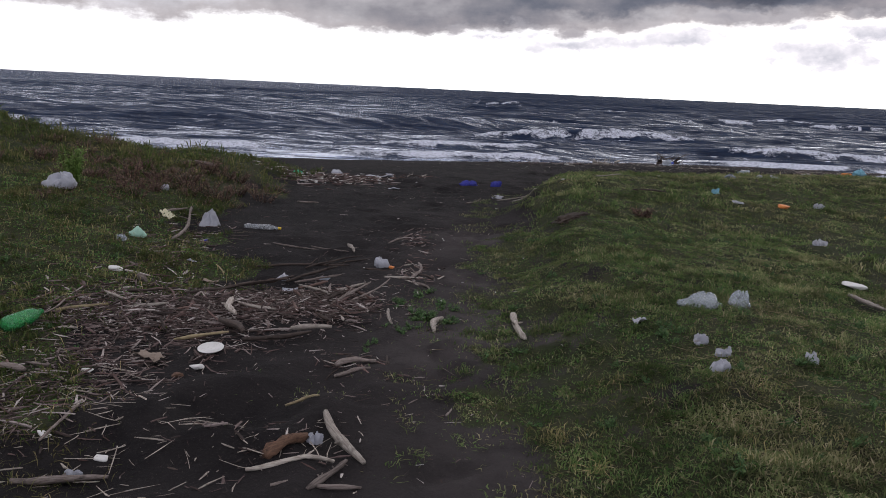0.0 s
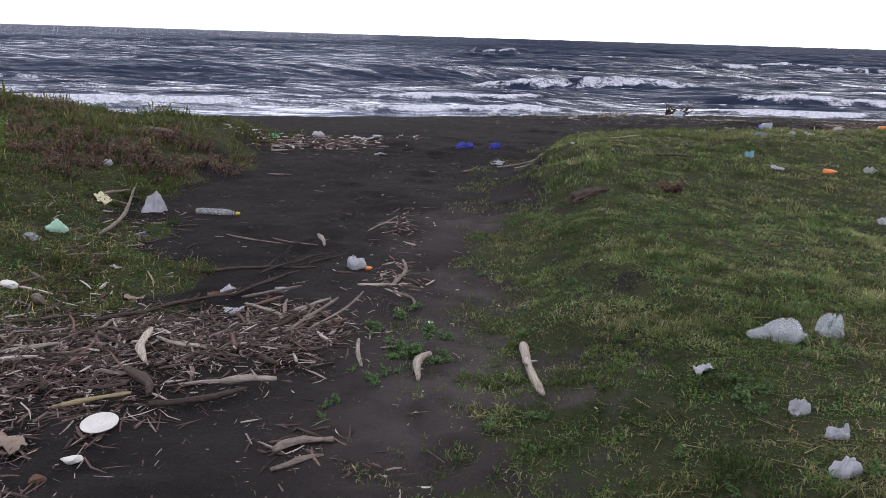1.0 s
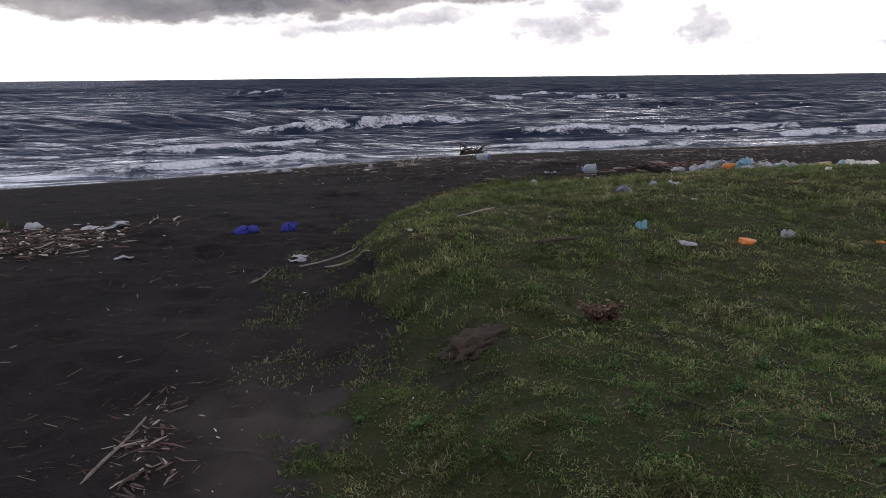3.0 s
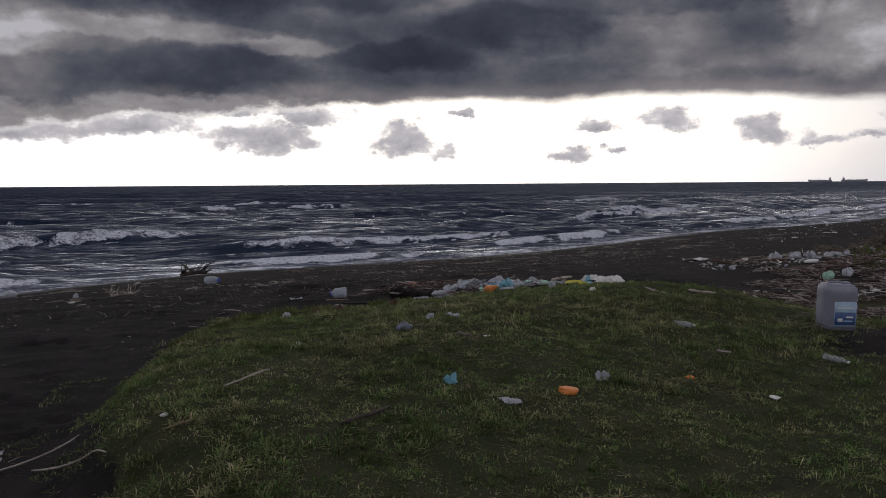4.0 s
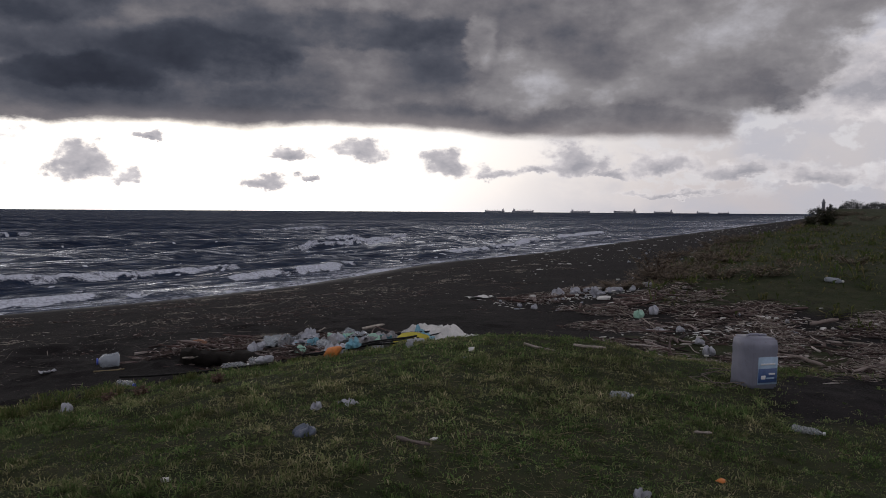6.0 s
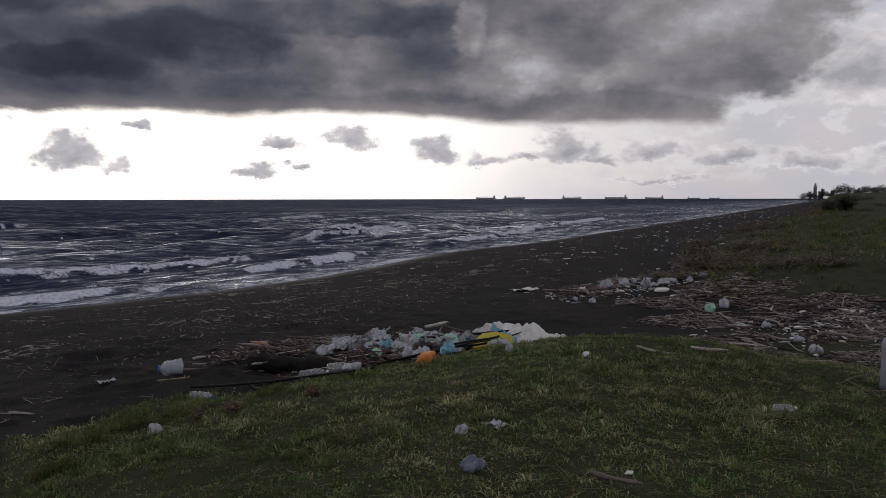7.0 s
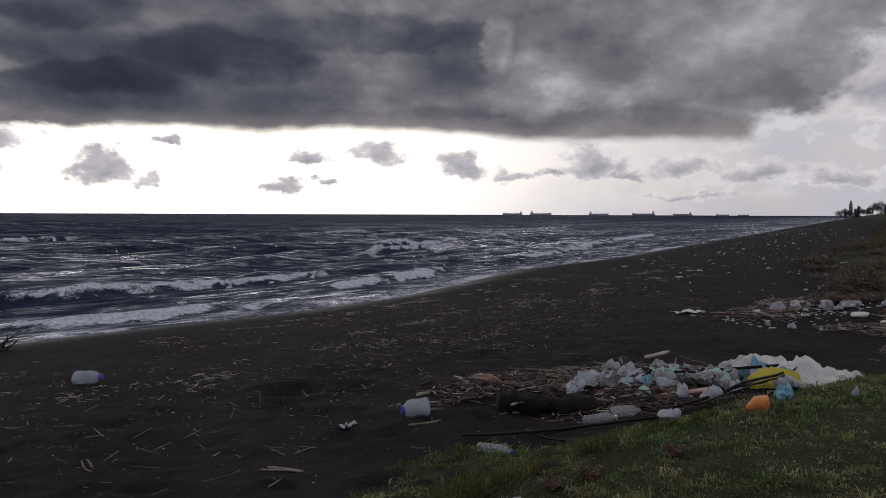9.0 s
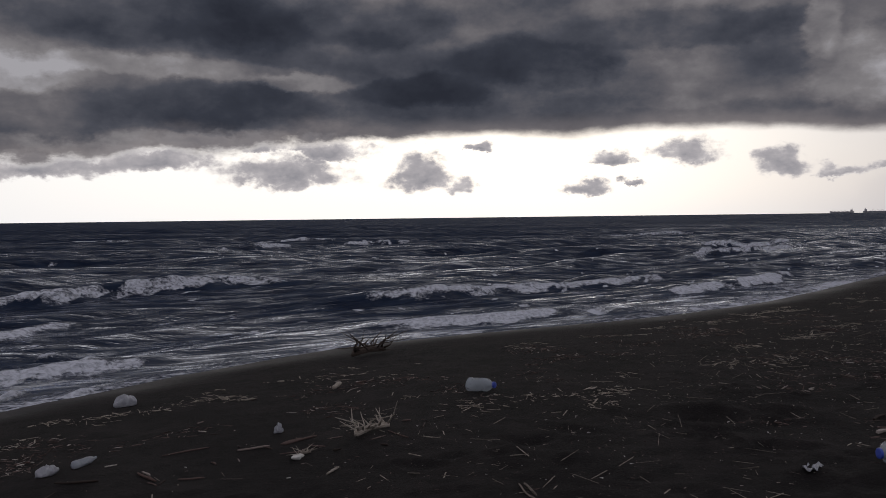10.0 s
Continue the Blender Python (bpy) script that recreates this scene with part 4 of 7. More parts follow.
def jug_big(name, x, y, w, h, mat, label, category):
    """The standing canister: ribbed body, grip, cap, and a printed label on one side."""
    thing = empty(name, pose(x, y, zat(x, y) - 0.012, 1.5, 1, -34), label, category)
    bx, by, bz = 0.30, 0.30, 0.47
    bm = box_mesh(bx, by, bz, 0.022, 3)
    bmesh.ops.subdivide_edges(bm, edges=[e for e in bm.edges if abs((e.verts[0].co - e.verts[1].co).z) > 0.2], cuts=9)
    for v in bm.verts:
        u = v.co.z / bz
        k = 1 + 0.012 * math.sin(u * 26) - 0.06 * max(0, u - 0.86) / 0.14
        v.co.x, v.co.y = v.co.x * k, v.co.y * k
        v.co += 0.004 * Vector((noise.noise(v.co * 9), noise.noise(v.co * 9 + Vector((5, 0, 0))), 0))
    part("body", bm, mat, thing)
    bm = bmesh.new()
    tube(bm, [(-0.10, 0, bz - 0.005), (-0.10, 0, bz + 0.010), (-0.07, 0, bz + 0.018), (0.02, 0, bz + 0.018), (0.05, 0, bz + 0.01), (0.05, 0, bz - 0.006)], [0.012] * 6, 10, 1, 0.02)
    part("handle", bm, mat, thing)
    bm = bmesh.new()
    lathe(bm, [(bz - 0.01, 0.034), (bz + 0.012, 0.034), (bz + 0.016, 0.030)], 20, 0, 0, "z")
    cap = part("cap", bm, mat, thing, "screw cap")
    cap.location = (0.10, 0.02, 0)
    side = by / 2 + 0.006
    face = empty_part("printed_label", thing)
    face.matrix_basis = pose(0.02, -side, 0.10, 0, 0, 0)
    for nm, px, pz, sw, sh, mt in (("label_sheet", 0, 0.0, 0.22, 0.25, LABEL_PALE), ("label_band", 0, -0.045, 0.21, 0.13, LABEL_BLUE), ("label_bar", -0.05, -0.06, 0.05, 0.035, LABEL_WHITE), ("label_bar", 0.045, -0.03, 0.07, 0.018, LABEL_WHITE), ("label_bar", 0.03, -0.07, 0.09, 0.014, LABEL_PALE), ("label_bar", 0.0, 0.06, 0.16, 0.016, LABEL_WHITE)):
        bm = box_mesh(sw, 0.002, sh, 0.0006, 1)
        ob = part(nm, bm, mt, face)
        ob.location = (px, -0.002 if nm == "label_sheet" else (-0.0045 if nm == "label_band" else -0.007), pz - sh / 2 + 0.08)
    return thing


def empty_part(name, parent):
    ob = new(name)
    ob.parent = parent
    ob.empty_display_size = 0.05
    return ob


def heap(name, x, y, w, h, mat, label, category):
    """Crumpled sheeting that lies in humps and trails off at one end."""
    bm = bmesh.new()
    nx, ny = 90, 36
    grid = {}
    for i in range(nx + 1):
        for j in range(ny + 1):
            u, v = i / nx, j / ny - 0.5
            hump = 0.32 * math.exp(-((u - 0.16) / 0.12) ** 2) + 0.80 * math.exp(-((u - 0.46) / 0.15) ** 2) + 0.72 * math.exp(-((u - 0.78) / 0.16) ** 2) + 0.10
            cross = max(0.0, 1 - (2 * v) ** 2) ** 0.6
            p = Vector((u * 9, v * 4.5, 0.5))
            z = 0.62 * h * hump * cross * (0.62 + 0.75 * folds(p, 4, 1.7)) + 0.26 * h * folds(p, 9, 0.7) * cross
            wide = 0.62 * (0.5 + 0.6 * math.sin(math.pi * min(1, u * 0.95 + 0.08)))
            grid[i, j] = bm.verts.new(((u - 0.5) * w + 0.03 * noise.noise(p), v * wide + 0.06 * math.sin(7 * u) + 0.05 * noise.noise(p * 1.7), z))
    for i in range(nx):
        for j in range(ny):
            bm.faces.new((grid[i, j], grid[i + 1, j], grid[i + 1, j + 1], grid[i, j + 1]))
    thicken(bm, 0.008)
    ob = part(name, bm, mat, smooth_shade=False)
    ob.matrix_basis = pose(8.86, 14.83, zat(8.86, 14.83) + 0.04, 0, 3, 74)
    return tagged(ob, label, category)


def slab(name, x, y, w, h, mat, label, category):
    """A bowed panel with rounded edges leaning on the heap."""
    bm = box_mesh(w * 0.80, 0.25, 0.03, 0.014, 3)
    bmesh.ops.subdivide_edges(bm, edges=bm.edges[:], cuts=3, use_grid_fill=True)
    for v in bm.verts:
        v.co.z += 0.07 * math.cos(v.co.x / w * 3.0) - 0.04 + 0.05 * noise.noise(v.co * 8)
        v.co.y *= (1 - 2.6 * (v.co.x / w) ** 2) * (1 - 0.9 * max(0.0, v.co.x / w))
    ob = part(name, bm, mat)
    ob.matrix_basis = pose(8.2, 14.84, zat(8.2, 14.84) + 0.12, 42, -9, -70)
    return tagged(ob, label, category)


def debris(name, count, spots, length, thick, high, mat, label, category="driftwood", plain=False):
    """Countless small chips, strewn and piled round some spots (x, y, reach along, reach across, turn)."""
    pts = []
    share = np.array([s[2] * s[3] for s in spots])
    for (cx, cy, ra, rb, yaw), k in zip(spots, rng.multinomial(count, share / share.sum())):
        a, b = rng.normal(0, 0.5, k) * ra, rng.normal(0, 0.5, k) * rb
        fall = np.exp(-((a / ra) ** 2 + (b / rb) ** 2))
        c, s = math.cos(yaw), math.sin(yaw)
        pts.append(np.stack([cx + a * c - b * s, cy + a * s + b * c, fall], -1))
    p = np.concatenate(pts)
    n = len(p)
    ln = length[0] + (length[1] - length[0]) * rng.uniform(0, 1, n) ** 2.2
    th = np.minimum(rng.uniform(thick[0], thick[1], n) * (0.55 + 0.6 * ln / length[1]), 0.35 * ln)
    yaw = rng.uniform(0, 2 * np.pi, n)
    tilt = rng.normal(0, 0.16, n) * p[:, 2]
    d = np.stack([np.cos(yaw) * np.cos(tilt), np.sin(yaw) * np.cos(tilt), np.sin(tilt)], -1)
    s = np.stack([-np.sin(yaw), np.cos(yaw), 0 * yaw], -1)
    u = np.cross(d, s)
    g = height(p[:, 0], p[:, 1]) + th * 0.4 + high * p[:, 2] * rng.uniform(0, 1, n) ** 1.5
    mid = np.stack([p[:, 0], p[:, 1], np.maximum(g, height(p[:, 0], p[:, 1]) + 0.3 * np.abs(np.sin(tilt)) * ln)], -1)
    bow = rng.normal(0, 0.045, n)[:, None] * ln[:, None] * s
    flat = rng.uniform(0.25, 0.9, n)
    th = np.minimum(th * np.exp(rng.normal(0, 0.4, n)), np.minimum(1.4 * thick[1], 0.3 * ln))
    rings = []
    sides = 3 if plain else 4
    for e, k in ((-0.5, 0.8), (0.5, 0.5)) if plain else ((-0.5, 0.55), (0.05, 1.0), (0.5, 0.35)):
        c = mid + d * (ln * e)[:, None] + (bow if e == 0.05 else 0)
        if not plain and e != 0.05:
            k = rng.uniform(0.08, 0.95, n)
        for q in range(sides):
            aq = 2 * np.pi * q / sides + 0.6
            rings.append(c + s * (th * k * math.cos(aq))[:, None] + u * (flat * th * k * math.sin(aq))[:, None])
    v = np.stack(rings, 1).reshape(-1, 3)
    if plain:
        one = [(0, 1, 4), (0, 4, 3), (1, 2, 5), (1, 5, 4), (2, 0, 3), (2, 3, 5), (2, 1, 0), (3, 4, 5)]
        faces = (np.arange(n)[:, None, None] * 6 + np.array(one)[None]).reshape(-1, 3)
    else:
        one = [(r * 4 + q, r * 4 + (q + 1) % 4, r * 4 + 4 + (q + 1) % 4, r * 4 + 4 + q) for r in range(2) for q in range(4)]
        one += [(3, 2, 1, 0), (8, 9, 10, 11)]
        faces = (np.arange(n)[:, None, None] * 12 + np.array(one)[None]).reshape(-1, 4)
    return tagged(mesh_object(name, v, faces, mat, smooth_shade=False), label, category, kind="stuff")


def clusters(x0, y0, x1, y1, count, spread, reach, seed):
    """Ragged patches strung along a line from one place to another."""
    r = random.Random(seed)
    spots = []
    for _ in range(count):
        u = r.random()
        k = r.uniform(0.35, 1.0)
        spots.append((x0 + (x1 - x0) * u + r.gauss(0, spread), y0 + (y1 - y0) * u + r.gauss(0, spread), reach * k * r.uniform(0.8, 2.2), reach * k, math.atan2(y1 - y0, x1 - x0) + r.gauss(0, 0.35)))
    return tuple(spots)


def leaves(bm, places, size, rnd, flat=0.5):
    """Small bent leaves at the places."""
    for p in places:
        a, b = rnd.uniform(0, 6.28), rnd.uniform(-flat, flat)
        d = Vector((math.cos(a), math.sin(a), b)).normalized() * size * rnd.uniform(0.6, 1.4)
        s = Vector((-math.sin(a), math.cos(a), rnd.uniform(-0.4, 0.4))) * d.length * 0.32
        v0, v1, v2, v3 = (bm.verts.new(Vector(p) + q) for q in (Vector((0, 0, 0)), d * 0.55 + s, d + Vector((0, 0, -0.2 * d.length)), d * 0.55 - s))
        bm.faces.new((v0, v1, v2, v3))


def weed(name, high, spread, stems, seed, leaf_mat, stem_mat, label, category, size=0.03, per=26):
    """An upright weed: bent stems and many small leaves or seed heads."""
    rnd = random.Random(seed)
    thing = empty(name, Matrix(), label, category)
    bs, bl = bmesh.new(), bmesh.new()
    for k in range(stems):
        a, r = rnd.uniform(0, 6.28), spread * rnd.uniform(0.2, 1.0)
        hh = high * rnd.uniform(0.6, 1.1)
        foot = Vector((r * 0.35 * math.cos(a), r * 0.35 * math.sin(a), -0.02))
        tip = Vector((r * math.cos(a), r * math.sin(a), hh))
        mid = foot.lerp(tip, 0.55) + Vector((0, 0, 0.12 * hh))
        tube(bs, (foot, mid, tip), (0.005, 0.0035, 0.002), 4, k, 0.1)
        pts = []
        for _ in range(per):
            u = rnd.uniform(0.12, 1.0)
            c = foot.lerp(mid, u / 0.55) if u < 0.55 else mid.lerp(tip, (u - 0.55) / 0.45)
            pts.append(c + Vector((rnd.gauss(0, 0.022), rnd.gauss(0, 0.022), rnd.gauss(0, 0.02))) * (high / 0.35))
        leaves(bl, pts, size, rnd)
    tagged(part("stem_growth", bs, stem_mat, thing), kind="stuff")
    tagged(part("foliage", bl, leaf_mat, thing, smooth_shade=False), kind="stuff")
    return thing


# ---- grass ----
def blades(name, x, y, tall, wide, mat, lean=0.6):
    """Many single blades, each a narrow bent strip of two faces."""
    n = len(x)
    z = height(x, y) - 0.004
    a, b = rng.uniform(0, 2 * np.pi, n), rng.uniform(0, 2 * np.pi, n)
    h = tall * rng.uniform(0.45, 1.25, n)
    flat = rng.uniform(0, 1, n) < 0.55
    bow = h * lean * np.where(flat, rng.uniform(1.0, 2.4, n), rng.uniform(0.2, 1.1, n))
    h = np.where(flat, 0.35 * h, h)
    base = np.stack([x, y, z], -1)
    side = np.stack([np.cos(a), np.sin(a), 0 * a], -1) * (wide * rng.uniform(0.6, 1.4, n))[:, None]
    tip = np.stack([bow * np.cos(b), bow * np.sin(b), h * 0.9], -1)
    b2 = b + rng.normal(0, 0.6, n)
    midp = np.stack([0.45 * bow * np.cos(b2), 0.45 * bow * np.sin(b2), h * 0.72], -1)
    v = np.stack([base, base + midp - side, base + midp + side, base + tip], 1).reshape(-1, 3)
    k = np.arange(n)[:, None] * 4
    tri = np.concatenate([k + [0, 2, 1], k + [1, 2, 3]], 1).reshape(-1, 3)
    return mesh_object(name, v, tri, mat, smooth_shade=False)


def scatter(count, x0, x1, y0, y1, power=1.0):
    x, y = rng.uniform(x0, x1, count), rng.uniform(y0, y1, count)
    keep = rng.uniform(0, 1, count) < grass_cover(x, y) ** power
    return x[keep], y[keep]


def turf(name, count, x0, x1, y0, y1, tall, wide, label, mat=BLADES):
    """Low lawn, tufts of longer blades, and dry stalks in patches."""
    x, y = scatter(int(count * 0.42), x0, x1, y0, y1, 1.5)
    tx, ty = scatter(count // 32, x0, x1, y0, y1, 0.9)
    keep = rng.uniform(0, 1, len(tx)) < 0.25 + 0.75 * smooth(mottle(tx, ty, 0.45, 41, 3), -0.35, 0.35)
    tx, ty = tx[keep], ty[keep]
    size = 0.35 + 1.5 * rng.uniform(0, 1, len(tx)) ** 2.2
    tx, ty, size = np.repeat(tx, 22), np.repeat(ty, 22), np.repeat(size, 22)
    reach = 5.0 * wide * size
    x = np.concatenate([x, tx + rng.normal(0, 1, len(tx)) * reach])
    y = np.concatenate([y, ty + rng.normal(0, 1, len(ty)) * reach])
    t = tall * (0.6 + 0.7 * smooth(mottle(x, y, 0.7, 11, 3), -0.5, 0.6)) * np.concatenate([np.full(len(x) - len(tx), 0.8), 0.8 + 0.65 * size])
    return tagged(blades(name, x, y, t, wide, mat, 0.95), label, "grass", kind="stuff")


turf("grass", 400000, -0.2, 3.2, 1.4, 8.0, 0.023, 0.0027, "short green grass with dry straw on the sandy mound")
turf("grass", 400000, 0.0, 10.0, 8.0, 16.6, 0.033, 0.0042, "short green grass on the low mound above the beach")
turf("grass", 40000, 3.2, 11.5, 3.0, 8.0, 0.05, 0.006, "short green grass on the flat behind the mound")
turf("grass", 230000, -8.0, -1.4, 2.0, 9.5, 0.034, 0.0042, "rough olive grass with dry stalks on the bank", OLIVE_BLADES)
turf("grass", 70000, -14.0, -2.0, 9.5, 16.0, 0.09, 0.008, "rough olive grass on the crest of the bank", OLIVE_BLADES)
turf("grass", 45000, 13.0, 45.0, 3.0, 22.0, 0.13, 0.02, "low olive and brown growth on the dune", OLIVE_BLADES)
x, y = scatter(70000, -0.2, 3.2, 1.4, 8.2, 1.0)
tagged(blades("clover", x, y, np.full(len(x), 0.013), 0.0050, CLOVER, 1.1), "low round-leaved green plants among the short grass", "plants", kind="stuff")
x, y = scatter(45000, -5.0, -1.6, 2.6, 9.0, 1.0)
tagged(blades("clover", x, y, np.full(len(x), 0.018), 0.0065, CLOVER, 1.1), "low round-leaved green plants on the bank", "plants", kind="stuff")
x, y = scatter(26000, -0.1, 10.0, 1.4, 16.4, 0.8)
keep = mottle(x, y, 0.6, 44, 3) > 0.05
tagged(blades("dry_stalks", x[keep], y[keep], np.full(keep.sum(), 0.055), 0.0014, DRY_BLADES, 0.8), "dry bent straw-coloured stalks standing in the short grass", "grass", kind="stuff")
x, y = scatter(7000, -6.0, -1.6, 3.0, 10.0, 0.8)
tagged(blades("dry_stalks", x, y, np.full(len(x), 0.085), 0.0018, DRY_BLADES, 0.7), "dry bent straw-coloured stalks standing on the bank", "grass", kind="stuff")


# sparse blades run out over the sand beyond the turf's edge
x, y = rng.uniform(-0.9, 2.2, 90000), rng.uniform(2.6, 13.5, 90000)
near = mound_right(x + 0.55, y + 0.1)
keep = (near > 0.05) & (grass_cover(x, y) < 0.6) & (mottle(x, y, 0.35, 52, 4) > 0.15) & (rng.uniform(0, 1, len(x)) < 0.75)
tagged(blades("grass", x[keep], y[keep], np.full(keep.sum(), 0.034), 0.0030, BLADES, 0.95), "sparse green blades creeping out over black sand", "grass", kind="stuff")


# ---- ships, trees and the far shore ----
def cargo_ship(long, seed):
    """A cargo ship at anchor, with hull, deckhouse, funnel, hatches and derricks."""
    rnd = random.Random(seed)
    thing = empty("cargo_ship", Matrix(), "grey cargo ship at anchor on the horizon", "ship", "ships at anchor")
    w, d = long * 0.14, long * 0.075
    bm = bmesh.new()
    secs = []
    for u, k, rise in ((-0.5, 0.7, 0.0), (-0.42, 1.0, 0.0), (0.0, 1.0, -0.1), (0.36, 1.0, 0.0), (0.46, 0.6, 0.25), (0.52, 0.08, 0.45)):
        x = u * long
        secs.append([bm.verts.new(q) for q in ((x * 0.96, -w * 0.42 * k, -1.0), (x * 0.96, w * 0.42 * k, -1.0), (x, w * 0.5 * k, d * (1 + rise)), (x, -w * 0.5 * k, d * (1 + rise)))])
    for a, b in zip(secs, secs[1:]):
        for k in range(4):
            bm.faces.new((a[k], a[(k + 1) % 4], b[(k + 1) % 4], b[k]))
    bm.faces.new(secs[0][::-1])
    bm.faces.new(secs[-1])
    part("hull", bm, SHIP_DARK, thing, smooth_shade=False)
    house = part("deckhouse", box_mesh(long * 0.09, w * 0.8, long * 0.085, 0.3, 1), SHIP_PALE, thing)
    house.location = (-0.40 * long, 0, d * 0.98)
    fun = part("funnel", box_mesh(long * 0.03, w * 0.25, long * 0.05, 0.2, 1), SHIP_DARK, house)
    fun.location = (-0.02 * long, 0, long * 0.08)
    for k in range(4):
        x = (-0.22 + 0.17 * k) * long
        hatch = part("hatch", box_mesh(long * 0.10, w * 0.6, long * 0.012, 0.1, 1), SHIP_DARK, thing)
        hatch.location = (x, 0, d * 0.96)
        if seed % 3:
            bm = bmesh.new()
            tube(bm, ((0, 0, 0), (0, 0, long * 0.075)), (long * 0.006, long * 0.005), 6)
            tube(bm, ((0, 0, long * 0.065), (long * 0.05, 0, long * rnd.uniform(0.05, 0.085))), (long * 0.004, long * 0.003), 6)
            crane = part("derrick", bm, SHIP_PALE, thing)
            crane.location = (x + 0.08 * long, 0, d * 0.95)
    return thing


def at_bearing(deg, dist):
    return dist * math.sin(radians(deg)), 12 + dist * math.cos(radians(deg))


for deg, dist, long, seed in ((57.8, 4250, 100, 1), (59.7, 4250, 108, 2), (63.6, 4300, 98, 4), (66.6, 4300, 112, 3), (69.1, 4350, 92, 5), (71.6, 4400, 62, 6), (72.9, 4400, 52, 7)):
    sx0, sy0 = at_bearing(deg, dist)
    ship = cargo_ship(long, seed)
    ship.matrix_basis = pose(sx0, sy0, SEA, 0, 0, 180 - deg + (4 if seed % 2 else 176))


def make_tree(seed, high, wide, kind):
    """A tree with tapered trunk, limbs, and a ragged crown of leaf clumps."""
    rnd = random.Random(seed)
    thing = empty("tree", Matrix(), "dark " + ("slender poplar" if kind == "tall" else "spreading pine") + " on the far shore, hazy", "tree", "trees on the far shore")
    bm, bl = bmesh.new(), bmesh.new()
    tube(bm, ((0, 0, -0.5), (0.1, 0, high * 0.5), (0.0, 0.1, high * 0.95)), (high * 0.022, high * 0.014, high * 0.004), 7, seed)
    clumps = []
    for k in range(9 if kind == "tall" else 12):
        z = high * (0.22 + 0.075 * k) if kind == "tall" else high * rnd.uniform(0.5, 0.95)
        r = wide * (0.5 if kind == "tall" else 1.0) * rnd.uniform(0.25, 0.9) * (1.1 - 0.7 * z / high if kind == "tall" else 1)
        a = rnd.uniform(0, 6.28)
        c = Vector((r * math.cos(a), r * math.sin(a), z))
        tube(bm, ((0, 0, z * 0.85), c), (high * 0.007, high * 0.002), 5, k)
        clumps.append(c)
    pts = []
    for c in clumps:
        for _ in range(46):
            pts.append(c + Vector((rnd.gauss(0, 1), rnd.gauss(0, 1), rnd.gauss(0, 0.75))) * wide * (0.2 if kind == "tall" else 0.27))
    leaves(bl, pts, high * 0.085, rnd, 0.9)
    part("trunk", bm, BARK, thing)
    part("crown", bl, DARK_LEAF, thing, smooth_shade=False)
    return thing


tall_tree, wide_tree, pine_tree = make_tree(5, 11, 2.0, "tall"), make_tree(9, 9, 4.5, "wide"), make_tree(12, 12, 5.0, "wide")
rnd = random.Random(31)
protos = [tall_tree, wide_tree, pine_tree]
for k in range(110):
    deg = 78.6 + 14 * (k / 110) ** 1.1 + rnd.uniform(-0.12, 0.12)
    dist = rnd.uniform(560, 700) - 8 * (deg - 78.6)
    px, py = at_bearing(deg, dist)
    src = protos[rnd.choice((0, 0, 1, 1, 2))]
    tree = copy_thing(src, pose(px, py, max(zat(px, py), SEA) - 0.3, 0, 0, rnd.uniform(0, 360)))
    s = rnd.uniform(0.4, 0.75) + (0.35 if k in (9, 19, 31) else 0)
    tree.scale = (s * 1.1, s * 1.1, s)
for proto, deg, dist in ((tall_tree, 79.5, 600), (wide_tree, 78.4, 620), (pine_tree, 80.3, 610)):
    px, py = at_bearing(deg, dist)
    proto.matrix_basis = pose(px, py, max(zat(px, py), SEA) - 0.3)
    proto.scale = (0.65, 0.65, 0.65)

tower = empty("lighthouse", pose(*at_bearing(79.1, 640), 0.2), "slim dark lighthouse tower among the shore trees", "lighthouse")
bm = bmesh.new()
lathe(bm, [(-1.0, 1.5), (9.0, 1.1), (9.2, 1.5), (9.6, 1.5)], 12, 0, 0, "z")
part("shaft", bm, SHIP_DARK, tower)
bm = bmesh.new()
lathe(bm, [(9.6, 0.8), (11.0, 0.8), (12.2, 0.1)], 12, 0, 0, "z")
part("lantern", bm, SHIP_DARK, tower)

# ---- weeds, bushes and rough growth ----
brown = weed("dry_weed", 0.27, 0.30, 13, 3, BROWN_LEAF, BROWN_LEAF, "dry reddish brown weed with seed heads on the bank", "weed", 0.024, 26)
tagged(brown, group="dry weeds on the bank")
brown.matrix_basis = pose(-3.83, 9.0, zat(-3.83, 9.0))
rnd = random.Random(4)
made = 0
while made < 105:
    wx, wy = (rnd.gauss(-3.75, 0.55), rnd.gauss(9.1, 0.75)) if made < 55 else (rnd.gauss(-5.0, 1.0), rnd.gauss(10.4, 1.0))
    if made > 88:
        wx, wy = rnd.uniform(-3.6, -2.5), rnd.uniform(9.4, 11.2)
    if wx > -2.4 or math.hypot(wx + 2.7, wy - 8.1) < 0.75 or math.hypot(wx + 4.18, wy - 8.36) < 0.4:
        continue
    made += 1
    c = copy_thing(brown, pose(wx, wy, zat(wx, wy) - 0.01, 0, 0, rnd.uniform(0, 360)))
    s = rnd.uniform(0.3, 0.85)
    c.scale = (s * 1.2, s * 1.2, s * 0.8)
green = weed("green_shrub", 0.34, 0.15, 26, 8, SHRUB_LEAF, SHRUB_LEAF, "bright yellow-green feathery shrub on the grassy bank", "shrub", 0.024, 60)
green.matrix_basis = pose(-4.18, 8.36, zat(-4.18, 8.36))
leafy = weed("broadleaf_weed", 0.085, 0.13, 12, 21, GREEN_LEAF, GREEN_LEAF, "low green broadleaf weed among the grass", "weed", 0.026, 12)
tagged(leafy, group="low green weeds")
